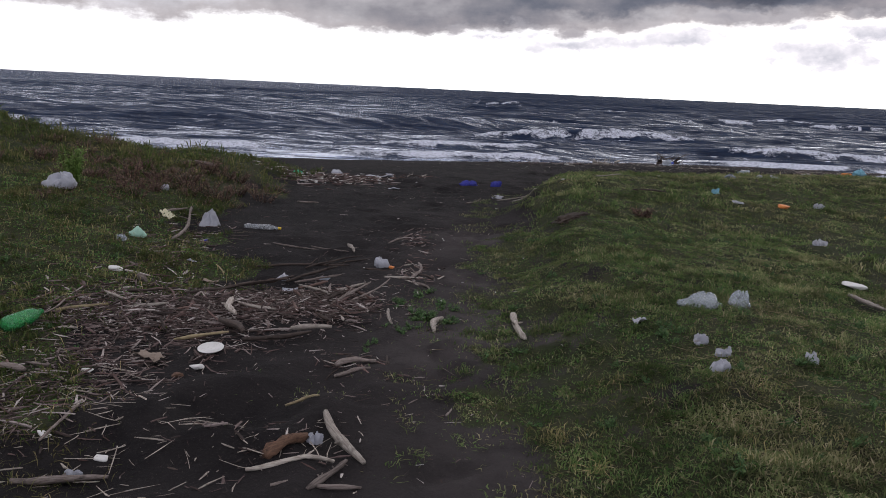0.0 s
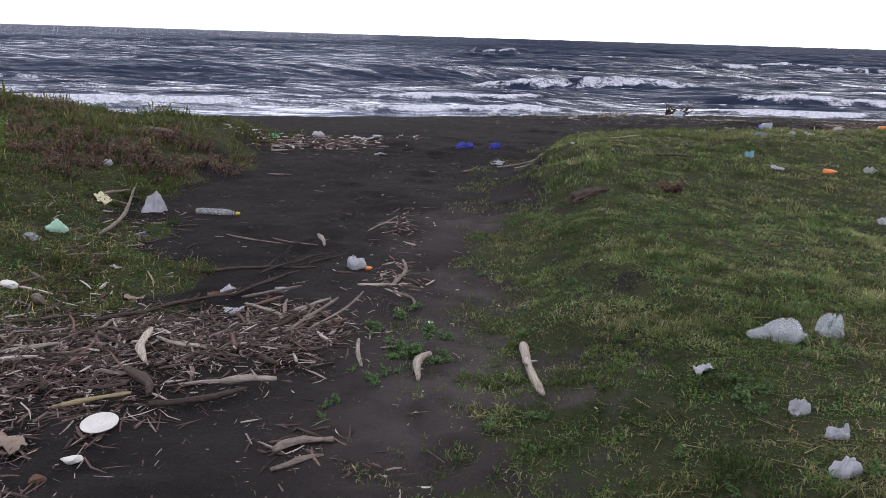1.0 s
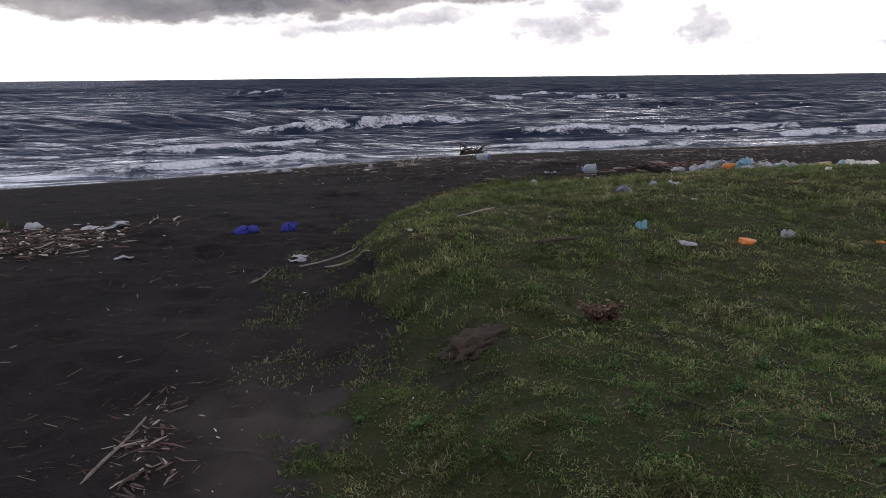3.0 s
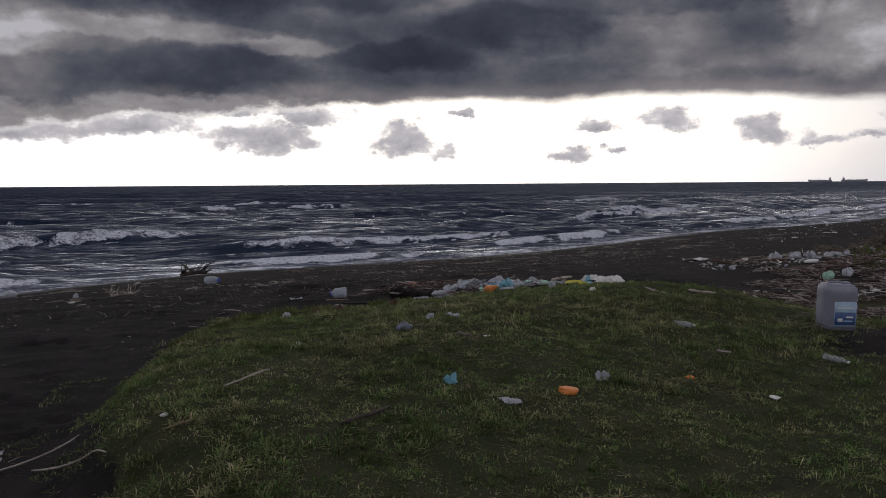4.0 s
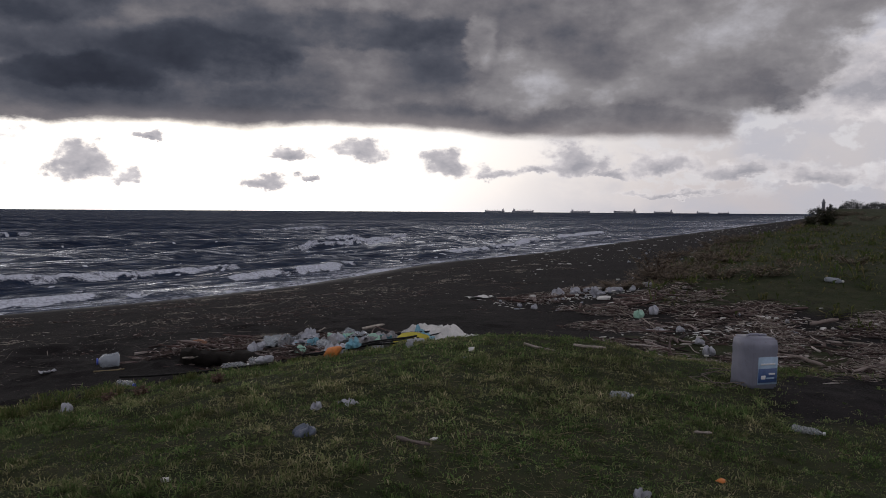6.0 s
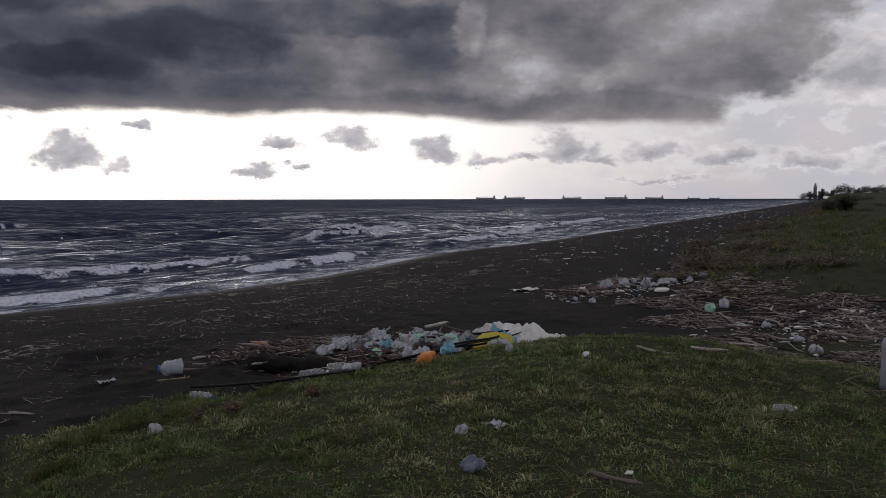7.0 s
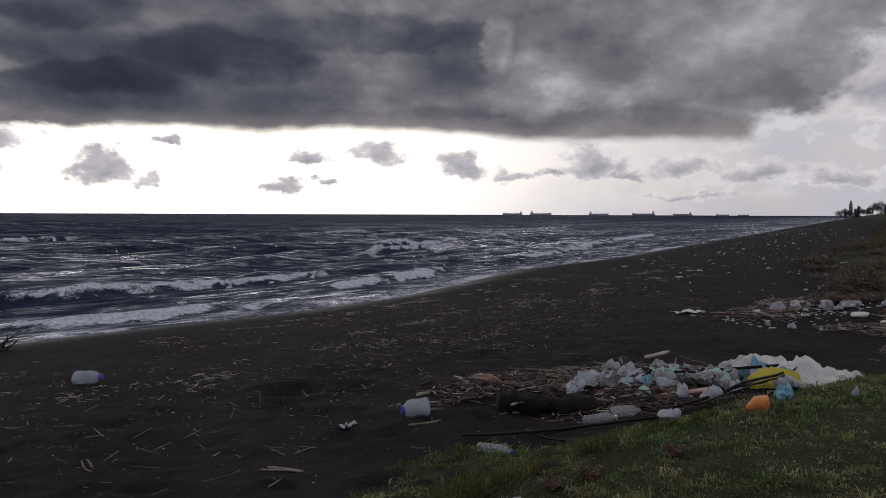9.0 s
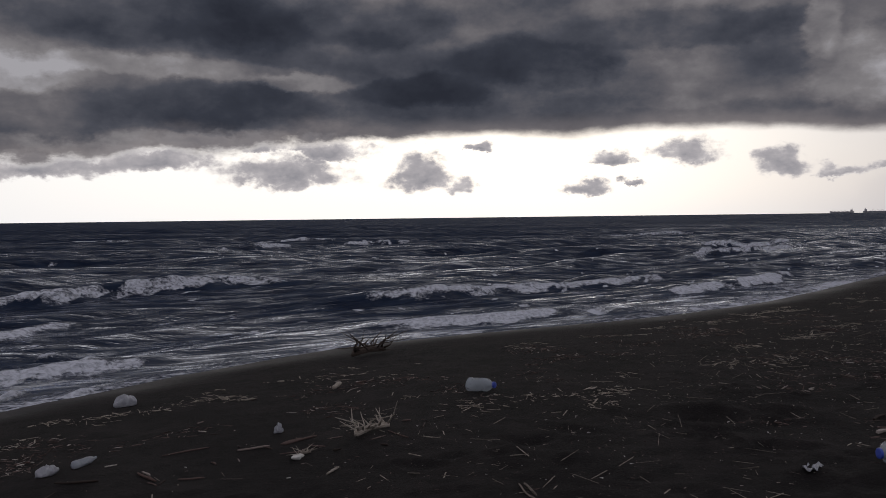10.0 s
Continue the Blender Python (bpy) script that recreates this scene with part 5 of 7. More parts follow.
leafy.matrix_basis = pose(0.1, 4.25, zat(0.1, 4.25))
for k in range(200):
    if k < 16:
        wx, wy = rnd.gauss(-0.38, 0.16), rnd.gauss(4.95, 0.3)
    elif k < 150:
        wx, wy = rnd.uniform(0.3, 2.8), rnd.uniform(2.2, 8.0)
    elif k < 180:
        wx, wy = rnd.uniform(-4.0, -1.9), rnd.uniform(4.0, 8.5)
    else:
        wx, wy = rnd.uniform(-0.7, 0.3), rnd.uniform(3.2, 7.5)
    if 16 <= k < 180 and float(grass_cover(wx, wy)) < 0.55 or k > 186:
        continue
    c = copy_thing(leafy, pose(wx, wy, zat(wx, wy) - 0.005, 0, 0, rnd.uniform(0, 360)))
    s = rnd.uniform(0.28, 0.62)
    c.scale = (s, s, s)
leafy.scale = (0.5, 0.5, 0.5)
dead = weed("dead_plant", 0.10, 0.14, 16, 33, BROWN_LEAF, BROWN_LEAF, "withered brown plant lying flat in grass", "weed", 0.03, 20)
dead.matrix_basis = pose(1.71, 8.2, zat(1.71, 8.2))
for wx, wy, s in ((4.4, 14.9, 0.8), (4.15, 15.0, 0.7), (5.0, 14.6, 0.7)):
    c = copy_thing(dead, pose(wx, wy, zat(wx, wy), 0, 0, 90 * s))
    c.scale = (s, s, s)
for wx, wy, s in ((3.9, 15.5, 0.18), (4.35, 15.4, 0.15), (3.4, 15.3, 0.14), (5.1, 15.2, 0.11), (2.2, 13.8, 0.11), (2.9, 14.8, 0.12), (6.2, 14.8, 0.10)):
    a, r = rng.uniform(0, 6.28, 420), s * 1.3 * np.sqrt(rng.uniform(0, 1, 420))
    tagged(blades("grass_tussock", wx + r * np.cos(a), wy + r * np.sin(a) * 0.7, np.full(420, s * 0.75), 0.004, OLIVE_BLADES, 0.8), "rough tussock of longer grass on the mound's edge", "grass tussock", "tussocks on the mound", "stuff")
for wx, wy, k in ((-0.35, 3.9, 150), (0.02, 4.6, 120), (-0.3, 5.05, 220), (0.3, 3.05, 130), (0.35, 5.3, 110), (-0.75, 3.6, 70), (0.1, 6.6, 60)):
    a, r = rng.uniform(0, 6.28, k), 0.24 * np.abs(rng.normal(0, 1, k))
    tagged(blades("grass_tussock", wx + 1.2 * r * np.cos(a), wy + r * np.sin(a), np.full(k, 0.026), 0.0028, BLADES, 0.9), "sparse green grass sprouting on trodden sand", "grass tussock", "sprouts on the path", "stuff")
# tufts of green and dry grass on the trodden edge and on the littered slope
tuft = random.Random(91)
for k in range(64):
    if k < 38:
        wx, wy, mt = tuft.uniform(0.25, 1.5), tuft.uniform(2.35, 3.7), tuft.choice((BLADES, BLADES, DRY_BLADES))
    elif k < 52:
        wx, wy, mt = tuft.uniform(-2.4, -1.5), tuft.uniform(2.5, 3.9), tuft.choice((OLIVE_BLADES, OLIVE_BLADES, DRY_BLADES))
    else:
        wx, wy, mt = tuft.uniform(-0.1, 0.7), tuft.uniform(3.0, 7.0), BLADES
    many = tuft.randint(40, 120)
    a, r = rng.uniform(0, 6.28, many), tuft.uniform(0.05, 0.13) * np.abs(rng.normal(0, 1, many))
    dry = mt == DRY_BLADES
    tagged(blades("grass_tuft", wx + 1.3 * r * np.cos(a), wy + r * np.sin(a), np.full(many, 0.055 if dry else 0.036), 0.0019 if dry else 0.0026, mt, 0.95), "dry straw-coloured tuft of grass on trodden sand" if dry else "ragged green tuft of grass on trodden sand", "grass tuft", "tufts on the trodden edge", "stuff")
scrub = weed("brown_scrub", 0.55, 0.75, 26, 51, SCRUB_LEAF, SCRUB_LEAF, "brown leafless scrub on the dune's seaward edge", "scrub", 0.055, 24)
tagged(scrub, group="scrub on the dune")
scrub.matrix_basis = pose(19.2, 16.0, zat(19.2, 16.0))
for k in range(170):
    wx = 16.5 + 60 * rnd.random() ** 1.7
    wy = float(shore(wx)) - 12.6 - 1.6 * float(smooth(wx, 30, 60)) - abs(rnd.gauss(0, 1.9)) + 0.6 * rnd.random()
    s = rnd.uniform(0.3, 0.8) * (1 + 0.012 * (wx - 16))
    c = copy_thing(scrub, pose(wx, wy, zat(wx, wy) - 0.03, 0, 0, rnd.uniform(0, 360)))
    c.scale = (s * 1.3, s * 1.3, s * 0.6)
bush = weed("dark_bush", 1.9, 1.2, 60, 61, BUSH_LEAF, BARK, "dense dark green bush standing on the dune", "bush", 0.16, 60)
bush.matrix_basis = pose(45.0, 17.2, zat(45, 17.2) - 0.2)
bush.scale = (0.55, 0.55, 0.48)
for wx, wy, s in ((44.2, 17.8, 0.35),):
    c = copy_thing(bush, pose(wx, wy, zat(wx, wy) - 0.2, 0, 0, 130 * s))
    c.scale = (s, s, s)

# ---- earth on the mound ----
for ex, ey, er, lab in ((0.95, 8.08, 0.16, "small heap of dark brown dung in grass"), (1.08, 8.16, 0.08, "small clod of dark brown dung in grass")):
    bm = bmesh.new()
    bmesh.ops.create_icosphere(bm, subdivisions=4, radius=1.0)
    for v in bm.verts:
        k = 0.6 + 0.8 * folds(v.co, er * 9, 0.42)
        v.co = Vector((v.co.x * k * er, v.co.y * k * er * 0.8, max(v.co.z, -0.2) * k * er * 0.17))
    ob = part("dung_clod", bm, DUNG)
    ob.matrix_basis = on_ground(ex, ey, 0.4, 0.0)
    tagged(ob, lab, "dung")

# ---- root at the waterline and tangle of dry roots ----
def root_ball(x, y, size, mat, label, seed):
    """Washed-up roots: a short stump with many forked arms."""
    r = random.Random(seed)
    thing = empty("driftwood_root", on_ground(x, y, 0.3, -0.01), label, "driftwood")
    bm = bmesh.new()
    tube(bm, ((-size * 0.5, 0, size * 0.10), (0, 0.05 * size, size * 0.16), (size * 0.5, 0, size * 0.12)), (size * 0.06, size * 0.075, size * 0.05), 9, seed, 0.25)
    part("stump", bm, mat, thing)
    for k in range(22):
        u, a = r.uniform(-0.5, 0.5), r.uniform(0, 6.28)
        p = Vector((u * size, 0, size * 0.14))
        d = Vector((0.5 * math.cos(a), 0.6 * math.sin(a), r.uniform(0.12, 0.65)))
        m = p + d * size * 0.32
        e = m + (d + Vector((r.gauss(0, 0.7), r.gauss(0, 0.7), r.uniform(-0.5, 0.4)))) * size * r.uniform(0.2, 0.5)
        e.z = max(e.z, 0.0)
        bm = bmesh.new()
        tube(bm, (p, m, e), (size * 0.028, size * 0.018, size * 0.006), 6, k, 0.2)
        part("root_arm", bm, mat, thing)
    return thing


root_ball(6.1, 26.55, 0.75, DARK_WOOD, "dark washed-up tree root at the waterline", 3)
root_ball(3.1, 20.6, 0.42, PALE_WOOD, "tangle of pale dry roots on black sand", 8)
root_ball(2.3, 20.3, 0.16, PALE_WOOD, "small tangle of pale roots on sand", 11)

# the path's near driftwood
stick("driftwood_stick", -0.59, 3.28, -0.37, 2.86, 0.023, PALE_WOOD, "bleached pale driftwood stick lying on black sand", 0.03, 0.0)
stick("driftwood_stick", 0.29, 5.12, 0.34, 4.45, 0.023, PALE_WOOD, "bleached straight driftwood stick at the grass edge", 0.02, 0.0)
stick("driftwood_stick", -0.15, 4.99, -0.2, 4.67, 0.021, PALE_WOOD, "short curved piece of bleached driftwood on sand", 0.1, 0.0)
stick("driftwood_stick", -0.52, 5.14, -0.46, 4.8, 0.013, PALE_WOOD, "small pale driftwood peg beside the drift pile", 0.02, 0.0)
stick("driftwood_stick", -0.67, 3.98, -0.47, 4.09, 0.021, GREY_WOOD, "weathered split driftwood plank lying on sand", 0.04, 0.0)
stick("driftwood_stick", -0.66, 3.9, -0.48, 3.95, 0.014, GREY_WOOD, "weathered split driftwood slat lying on sand", 0.03, 0.0)
stick("driftwood_stick", -1.02, 4.51, -0.78, 4.51, 0.019, PALE_WOOD, "pale driftwood log lying in the drift pile", 0.03, 0.03)
stick("driftwood_stick", -1.53, 5.05, -1.36, 4.55, 0.023, PALE_WOOD, "pale driftwood log lying across the drift pile", 0.04, 0.05)
stick("driftwood_stick", -1.46, 4.61, -1.25, 4.3, 0.026, DARK_WOOD, "dark wet driftwood log in the drift pile", 0.08, 0.03)
stick("driftwood_stick", -1.24, 4.28, -0.88, 4.42, 0.018, DARK_WOOD, "long dark driftwood branch edging the drift pile", 0.05, 0.02)
stick("driftwood_stick", -1.61, 4.24, -1.33, 4.33, 0.011, STRAW, "thin yellowish cane lying on the drift pile", 0.02, 0.03)
stick("driftwood_stick", -1.7, 6.23, -0.97, 6.42, 0.011, DARK_WOOD, "long thin dark branch lying on sand", 0.05, 0.0)
stick("driftwood_stick", -1.27, 6.19, -0.92, 6.73, 0.009, DARK_WOOD, "thin dark branch crossing another on sand", 0.05, 0.02)
stick("driftwood_stick", -1.12, 6.45, -0.82, 6.85, 0.007, DARK_WOOD, "thin dark twig lying on sand", 0.04, 0.0)
stick("driftwood_stick", -1.88, 5.21, -1.3, 5.81, 0.012, DARK_WOOD, "long dark branch lying along the drift pile", 0.05, 0.03)
stick("driftwood_stick", -1.33, 5.75, -1.02, 6.2, 0.013, DARK_WOOD, "dark branch lying beyond the drift pile", 0.05, 0.02)
stick("driftwood_stick", -1.72, 5.35, -1.28, 5.62, 0.011, DARK_WOOD, "dark branch lying on the drift pile", 0.05, 0.05)
stick("driftwood_stick", -1.26, 5.71, -0.94, 5.81, 0.010, GREY_WOOD, "grey twig lying on the drift pile", 0.04, 0.04)
stick("driftwood_stick", -0.9, 5.14, -0.69, 5.56, 0.012, GREY_WOOD, "grey driftwood branch leaning over the drift pile", 0.04, 0.05)
stick("driftwood_stick", -0.77, 5.17, -0.56, 5.65, 0.008, GREY_WOOD, "thin grey branch leaning over the drift pile", 0.04, 0.06)
stick("driftwood_stick", -0.65, 6.05, -0.42, 6.11, 0.013, PALE_WOOD, "pale driftwood stick lying on sand", 0.02, 0.0)
stick("driftwood_stick", -0.43, 6.11, -0.43, 6.71, 0.015, GREY_WOOD, "knotty grey driftwood branch lying on sand", 0.05, 0.0)
stick("driftwood_stick", -0.4, 6.26, -0.27, 6.14, 0.013, DARK_WOOD, "short dark driftwood branch on sand", 0.1, 0.0)
stick("driftwood_stick", -0.42, 5.96, -0.28, 5.75, 0.012, GREY_WOOD, "short forked driftwood piece on sand", 0.12, 0.0)
stick("driftwood_stick", -1.12, 7.33, -1.02, 7, 0.020, PALE_WOOD, "short pale driftwood stub on sand", 0.03, 0.0)
stick("driftwood_stick", -2.6, 6.86, -2.91, 8.33, 0.017, GREY_WOOD, "grey driftwood branch lying on the grassy bank", 0.04, 0.03)
stick("driftwood_stick", -3.08, 8.03, -2.92, 8.22, 0.013, GREY_WOOD, "thin grey twig lying on the grassy bank", 0.04, 0.04)
stick("driftwood_stick", -1.79, 7.25, -1.29, 7.01, 0.008, GREY_WOOD, "thin pale twig lying on sand", 0.05, 0.0)
stick("driftwood_stick", -1.44, 7.19, -1.07, 7.02, 0.008, GREY_WOOD, "thin pale twig lying on sand", 0.05, 0.0)
stick("driftwood_stick", -1.98, 6.18, -1.84, 5.9, 0.007, STRAW, "thin pale reed lying on sand", 0.03, 0.0)
stick("driftwood_stick", -0.83, 6.33, -0.69, 6.33, 0.011, DARK_WOOD, "short dark stick lying on sand", 0.05, 0.0)
stick("driftwood_stick", -0.78, 7.51, -0.6, 8.24, 0.009, GREY_WOOD, "thin grey twig in the litter strip", 0.06, 0.0)
stick("driftwood_stick", -0.05, 10.74, 0.09, 11.21, 0.011, GREY_WOOD, "thin grey twig on sand", 0.04, 0.0)
stick("driftwood_stick", -0.81, 3.47, -0.65, 3.44, 0.009, STRAW, "yellow cane stub lying on sand", 0.06, 0.0)
stick("driftwood_stick", -0.81, 2.81, -0.48, 2.86, 0.013, PALE_WOOD, "pale forked driftwood branch lying on sand", 0.06, 0.0)
stick("driftwood_stick", -0.75, 2.88, -0.62, 3.03, 0.027, BROWN_WOOD, "brown rotten wood chunk lying on sand", 0.06, 0.0)
stick("driftwood_stick", -0.54, 2.63, -0.44, 2.88, 0.015, GREY_WOOD, "grey driftwood stick lying on sand", 0.05, 0.0)
stick("driftwood_stick", -0.51, 2.66, -0.35, 2.68, 0.012, GREY_WOOD, "grey driftwood stick beside others on sand", 0.05, 0.0)
stick("driftwood_stick", -0.68, 2.67, -0.55, 2.72, 0.010, GREY_WOOD, "short grey driftwood stick on sand", 0.05, 0.0)
stick("driftwood_stick", -1.6, 2.59, -1.31, 2.74, 0.017, GREY_WOOD, "knotty grey driftwood branch on dark sand", 0.08, 0.0)
stick("driftwood_stick", -2.2, 3.58, -2.07, 3.56, 0.021, GREY_WOOD, "thick grey driftwood log at the bank's foot", 0.03, 0.0)
stick("driftwood_stick", -1.65, 2.89, -1.65, 3.21, 0.009, GREY_WOOD, "thin grey branch lying on the litter", 0.06, 0.0)
stick("driftwood_stick", -2.37, 4.44, -2.15, 4.65, 0.012, STRAW, "pale cane lying on grass", 0.02, 0.02)
stick("driftwood_stick", 2.65, 5.65, 2.78, 5.38, 0.019, PALE_WOOD, "pale driftwood stick lying in grass", 0.03, 0.02)
stick("driftwood_stick", -8.03, 12.16, -7.16, 12.02, 0.039, GREY_WOOD, "thick bleached driftwood log lying on the bank", 0.03, 0.02)
stick("driftwood_stick", -2.21, 10.16, -1.94, 10.19, 0.013, GREY_WOOD, "thin twig lying on sand", 0.05, 0.0)
stick("driftwood_stick", -3.92, 11.07, -3.52, 11.03, 0.031, GREY_WOOD, "grey stick lying on the bank", 0.05, 0.03)
stick("driftwood_stick", -14.81, 43.42, -15.58, 46.87, 0.091, GREY_WOOD, "grey branch at the beach crest", 0.05, 0.1)

# driftwood on the mound and at its edge
stick("driftwood_stick", 0.32, 11.2, 0.83, 11.32, 0.008, PALE_WOOD, "long pale stick lying at the grass edge", 0.03, 0.01)
stick("driftwood_stick", 0.53, 11.09, 0.79, 10.28, 0.008, PALE_WOOD, "long pale stick lying at the grass edge", 0.03, 0.01)
stick("driftwood_stick", -0.1, 10.66, 0.03, 10.91, 0.011, GREY_WOOD, "thin twig lying on sand", 0.05, 0.0)
stick("driftwood_stick", 1.57, 10.71, 1.93, 10.9, 0.010, PALE_WOOD, "thin pale stick lying in grass", 0.03, 0.03)
stick("driftwood_stick", 1.87, 9.71, 2.32, 9.97, 0.015, DARK_WOOD, "dark driftwood stick lying in grass", 0.05, 0.02)
stick("driftwood_stick", 1.05, 10.18, 1.17, 10.04, 0.007, STRAW, "thin pale reed lying in grass", 0.03, 0.03)
stick("driftwood_stick", 3.93, 11.61, 3.84, 11.29, 0.016, GREY_WOOD, "grey driftwood piece lying in grass", 0.08, 0.02)
stick("driftwood_stick", 7.52, 12.82, 7.52, 12.45, 0.019, PALE_WOOD, "smooth pale stick lying on sand", 0.02, 0.0)
stick("driftwood_stick", 7.81, 12.4, 7.91, 12.08, 0.020, PALE_WOOD, "smooth pale stick lying on sand", 0.05, 0.0)
stick("driftwood_stick", 5.88, 10.46, 5.96, 10.36, 0.013, PALE_WOOD, "pale wood splinter lying in grass", 0.05, 0.02)
stick("driftwood_stick", 6.53, 9.25, 7.21, 9.25, 0.021, DARK_WOOD, "dark gnarled branch lying in grass", 0.08, 0.03)
stick("driftwood_stick", 13.18, 11.22, 13.45, 10.89, 0.042, GREY_WOOD, "thick grey driftwood log in the drift pile", 0.05, 0.05)
stick("driftwood_stick", 10.45, 10.96, 9.96, 10.39, 0.027, GREY_WOOD, "curved grey branch in the drift pile", 0.1, 0.04)
stick("driftwood_stick", 9.84, 10.07, 11.26, 9.92, 0.023, GREY_WOOD, "grey branch in the drift pile", 0.1, 0.04)

# the litter heap on the beach
stick("driftwood_stick", 7.01, 17.54, 6.87, 17.15, 0.076, RED_WOOD, "reddish brown sawn log end in the heap", 0.02, 0.02)
stick("driftwood_stick", 6.15, 16.70, 6.72, 15.95, 0.11, SHADED_WOOD, "thick rotten log beside the litter heap, black for its shaded hollow", 0.04, -0.02)
stick("driftwood_stick", 6.63, 16.75, 6.01, 16.48, 0.019, PALE_WOOD, "pale splinter leaning on the black log", 0.05, 0.06)
stick("plastic_pipe", 5.15, 16.39, 6.37, 15.03, 0.019, BLACK_PIPE, "long black plastic pipe lying along the heap", 0.02, 0.02)
stick("plastic_pipe", 6.56, 15.18, 9.05, 14.84, 0.020, BLACK_PIPE, "black plastic pipe lying over the heap", 0.03, 0.1)
stick("plastic_pipe", 5.53, 15.87, 6.47, 14.95, 0.012, BLACK_PIPE, "black plastic pipe lying beside another", 0.03, 0.03)
stick("plastic_pipe", 6.45, 14.96, 9.3, 14.87, 0.015, BLACK_PIPE, "bent black plastic pipe lying over the heap", 0.05, 0.13)
stick("plastic_pipe", 5.62, 16.08, 5.31, 15.56, 0.016, BLACK_PIPE, "short grey plastic pipe on sand", 0.02, 0.01)
stick("plastic_pipe", 7.79, 16.28, 8.72, 14.93, 0.025, BLACK_PIPE, "black plastic pipe lying across the heap", 0.02, 0.13)
stick("plastic_pipe", 6.92, 15.16, 8.2, 14.76, 0.022, BLACK_PIPE, "black plastic pipe lying in the heap", 0.03, 0.12)
stick("plastic_tube", 7.22, 15.64, 7.51, 15.24, 0.039, PINK_PLASTIC, "faded pink plastic tube lying in the heap", 0.03, 0.06)
stick("driftwood_stick", 9.33, 16.65, 9.63, 16.47, 0.029, PALE_WOOD, "pale stick behind the litter heap", 0.05, 0.06)
stick("driftwood_stick", 3.7, 17.09, 3.8, 16.8, 0.010, PALE_WOOD, "pale twig lying on sand", 0.1, 0.0)
stick("driftwood_stick", 2.2, 19.6, 2.36, 19.73, 0.013, PALE_WOOD, "pale splinter on sand", 0.05, 0.0)
stick("driftwood_stick", 3.77, 17.11, 3.83, 16.8, 0.010, PALE_WOOD, "thin pale twig on sand", 0.08, 0.0)
stick("driftwood_stick", 3.14, 18.47, 3, 18.07, 0.008, GREY_WOOD, "thin twig on sand", 0.05, 0.0)
stick("driftwood_stick", 5.22, 16.99, 5.53, 16.88, 0.014, STRAW, "pale dry leaf stalk on sand", 0.08, 0.0)
stick("driftwood_stick", 3.86, 23.11, 4.01, 23.21, 0.035, PALE_WOOD, "pale wood stub on sand", 0.05, 0.03)
stick("driftwood_stick", 3.17, 18.45, 3.05, 18.16, 0.011, GREY_WOOD, "thin twig on sand", 0.05, 0.0)

# bottles and canisters
bottle("plastic_bottle", -2.44, 4.03, -2.38, 4.31, 0.043, GREEN_PET, GREEN_CAP, "green plastic bottle lying in grass", neck=False)
bottle("plastic_bottle", -2.25, 7.93, -1.88, 7.91, 0.031, CLEAR_PET, YELLOW_CAP, "clear crushed plastic bottle with yellow cap on sand")
bottle("plastic_bottle", 5.99, 15.76, 6.2, 15.55, 0.044, CLEAR_PET, WHITE_CAP, "clear plastic bottle lying in the heap")
bottle("plastic_bottle", 6.27, 15.64, 6.45, 15.45, 0.051, CLEAR_PET, WHITE_CAP, "clear plastic bottle lying in the heap", neck=False)
bottle("plastic_bottle", 4.95, 16.1, 4.91, 15.75, 0.043, CLEAR_PET, BLUE_CAP, "clear plastic bottle with blue cap on sand")
bottle("plastic_bottle", 5.61, 17.09, 5.39, 17.21, 0.092, JUG_PET, BLUE_CAP, "crumpled clear water jug with blue cap on sand", crush=0.14)
bottle("plastic_bottle", 4.9, 21.73, 5.05, 21.4, 0.083, JUG_PET, BLUE_CAP, "translucent white water jug with blue cap on sand")
bottle("plastic_bottle", 6.24, 11.27, 6.44, 11.16, 0.034, CLEAR_PET, WHITE_CAP, "clear plastic bottle lying in grass")
bottle("plastic_bottle", 6.75, 10, 6.77, 9.76, 0.031, CLEAR_PET, WHITE_CAP, "clear plastic bottle lying on bare soil", crush=0.15)
bottle("plastic_bottle", 0.67, 21.29, 0.9, 21.57, 0.034, WHITE_PET, WHITE_CAP, "white plastic bottle lying on sand", neck=False)
bottle("plastic_bottle", 16.61, 11.71, 16.48, 11.37, 0.052, WHITE_PET, WHITE_CAP, "white plastic bottle lying on the dune grass")
bottle("plastic_bottle", -1.11, 5.87, -1.03, 5.89, 0.017, WHITE_PET, WHITE_CAP, "small white plastic bottle by the branches", neck=False)
bottle("plastic_bottle", 7.53, 15.67, 7.91, 15.71, 0.053, CLEAR_PET, WHITE_CAP, "clear plastic bottle standing up in the heap", crush=0.1)
jug_big("canister", 7.95, 10.62, 0.424, 0.479, CAN_GREY, "grey plastic canister with blue label standing on soil", "canister")

# plate, foam and rigid scraps
plate("foam_plate", -1.36, 4.11, 0.138, 0.075, FOAM, "white foam plate lying by the drift pile", "plate")
lump("foam_piece", -1.36, 3.88, 0.072, 0.040, FOAM, "white foam chunk lying on sand", "litter")
lump("foam_piece", -1.81, 3.64, 0.065, 0.033, FOAM, "white foam chunk on the litter", "litter")
lump("foam_piece", -1.66, 2.94, 0.058, 0.027, FOAM, "white foam chunk on the litter", "litter")
lump("foam_piece", -1.41, 2.9, 0.067, 0.020, FOAM, "thin white foam scrap on sand", "litter")
lump("foam_piece", -2.53, 5.6, 0.120, 0.060, FOAM, "white foam block lying in grass", "litter")
lump("pebble", 1.11, 10.37, 0.051, 0.033, FOAM, "small white pebble in grass", "litter")
lump("pebble", 2.69, 12.16, 0.067, 0.040, FOAM, "white pebble lying in grass", "litter")
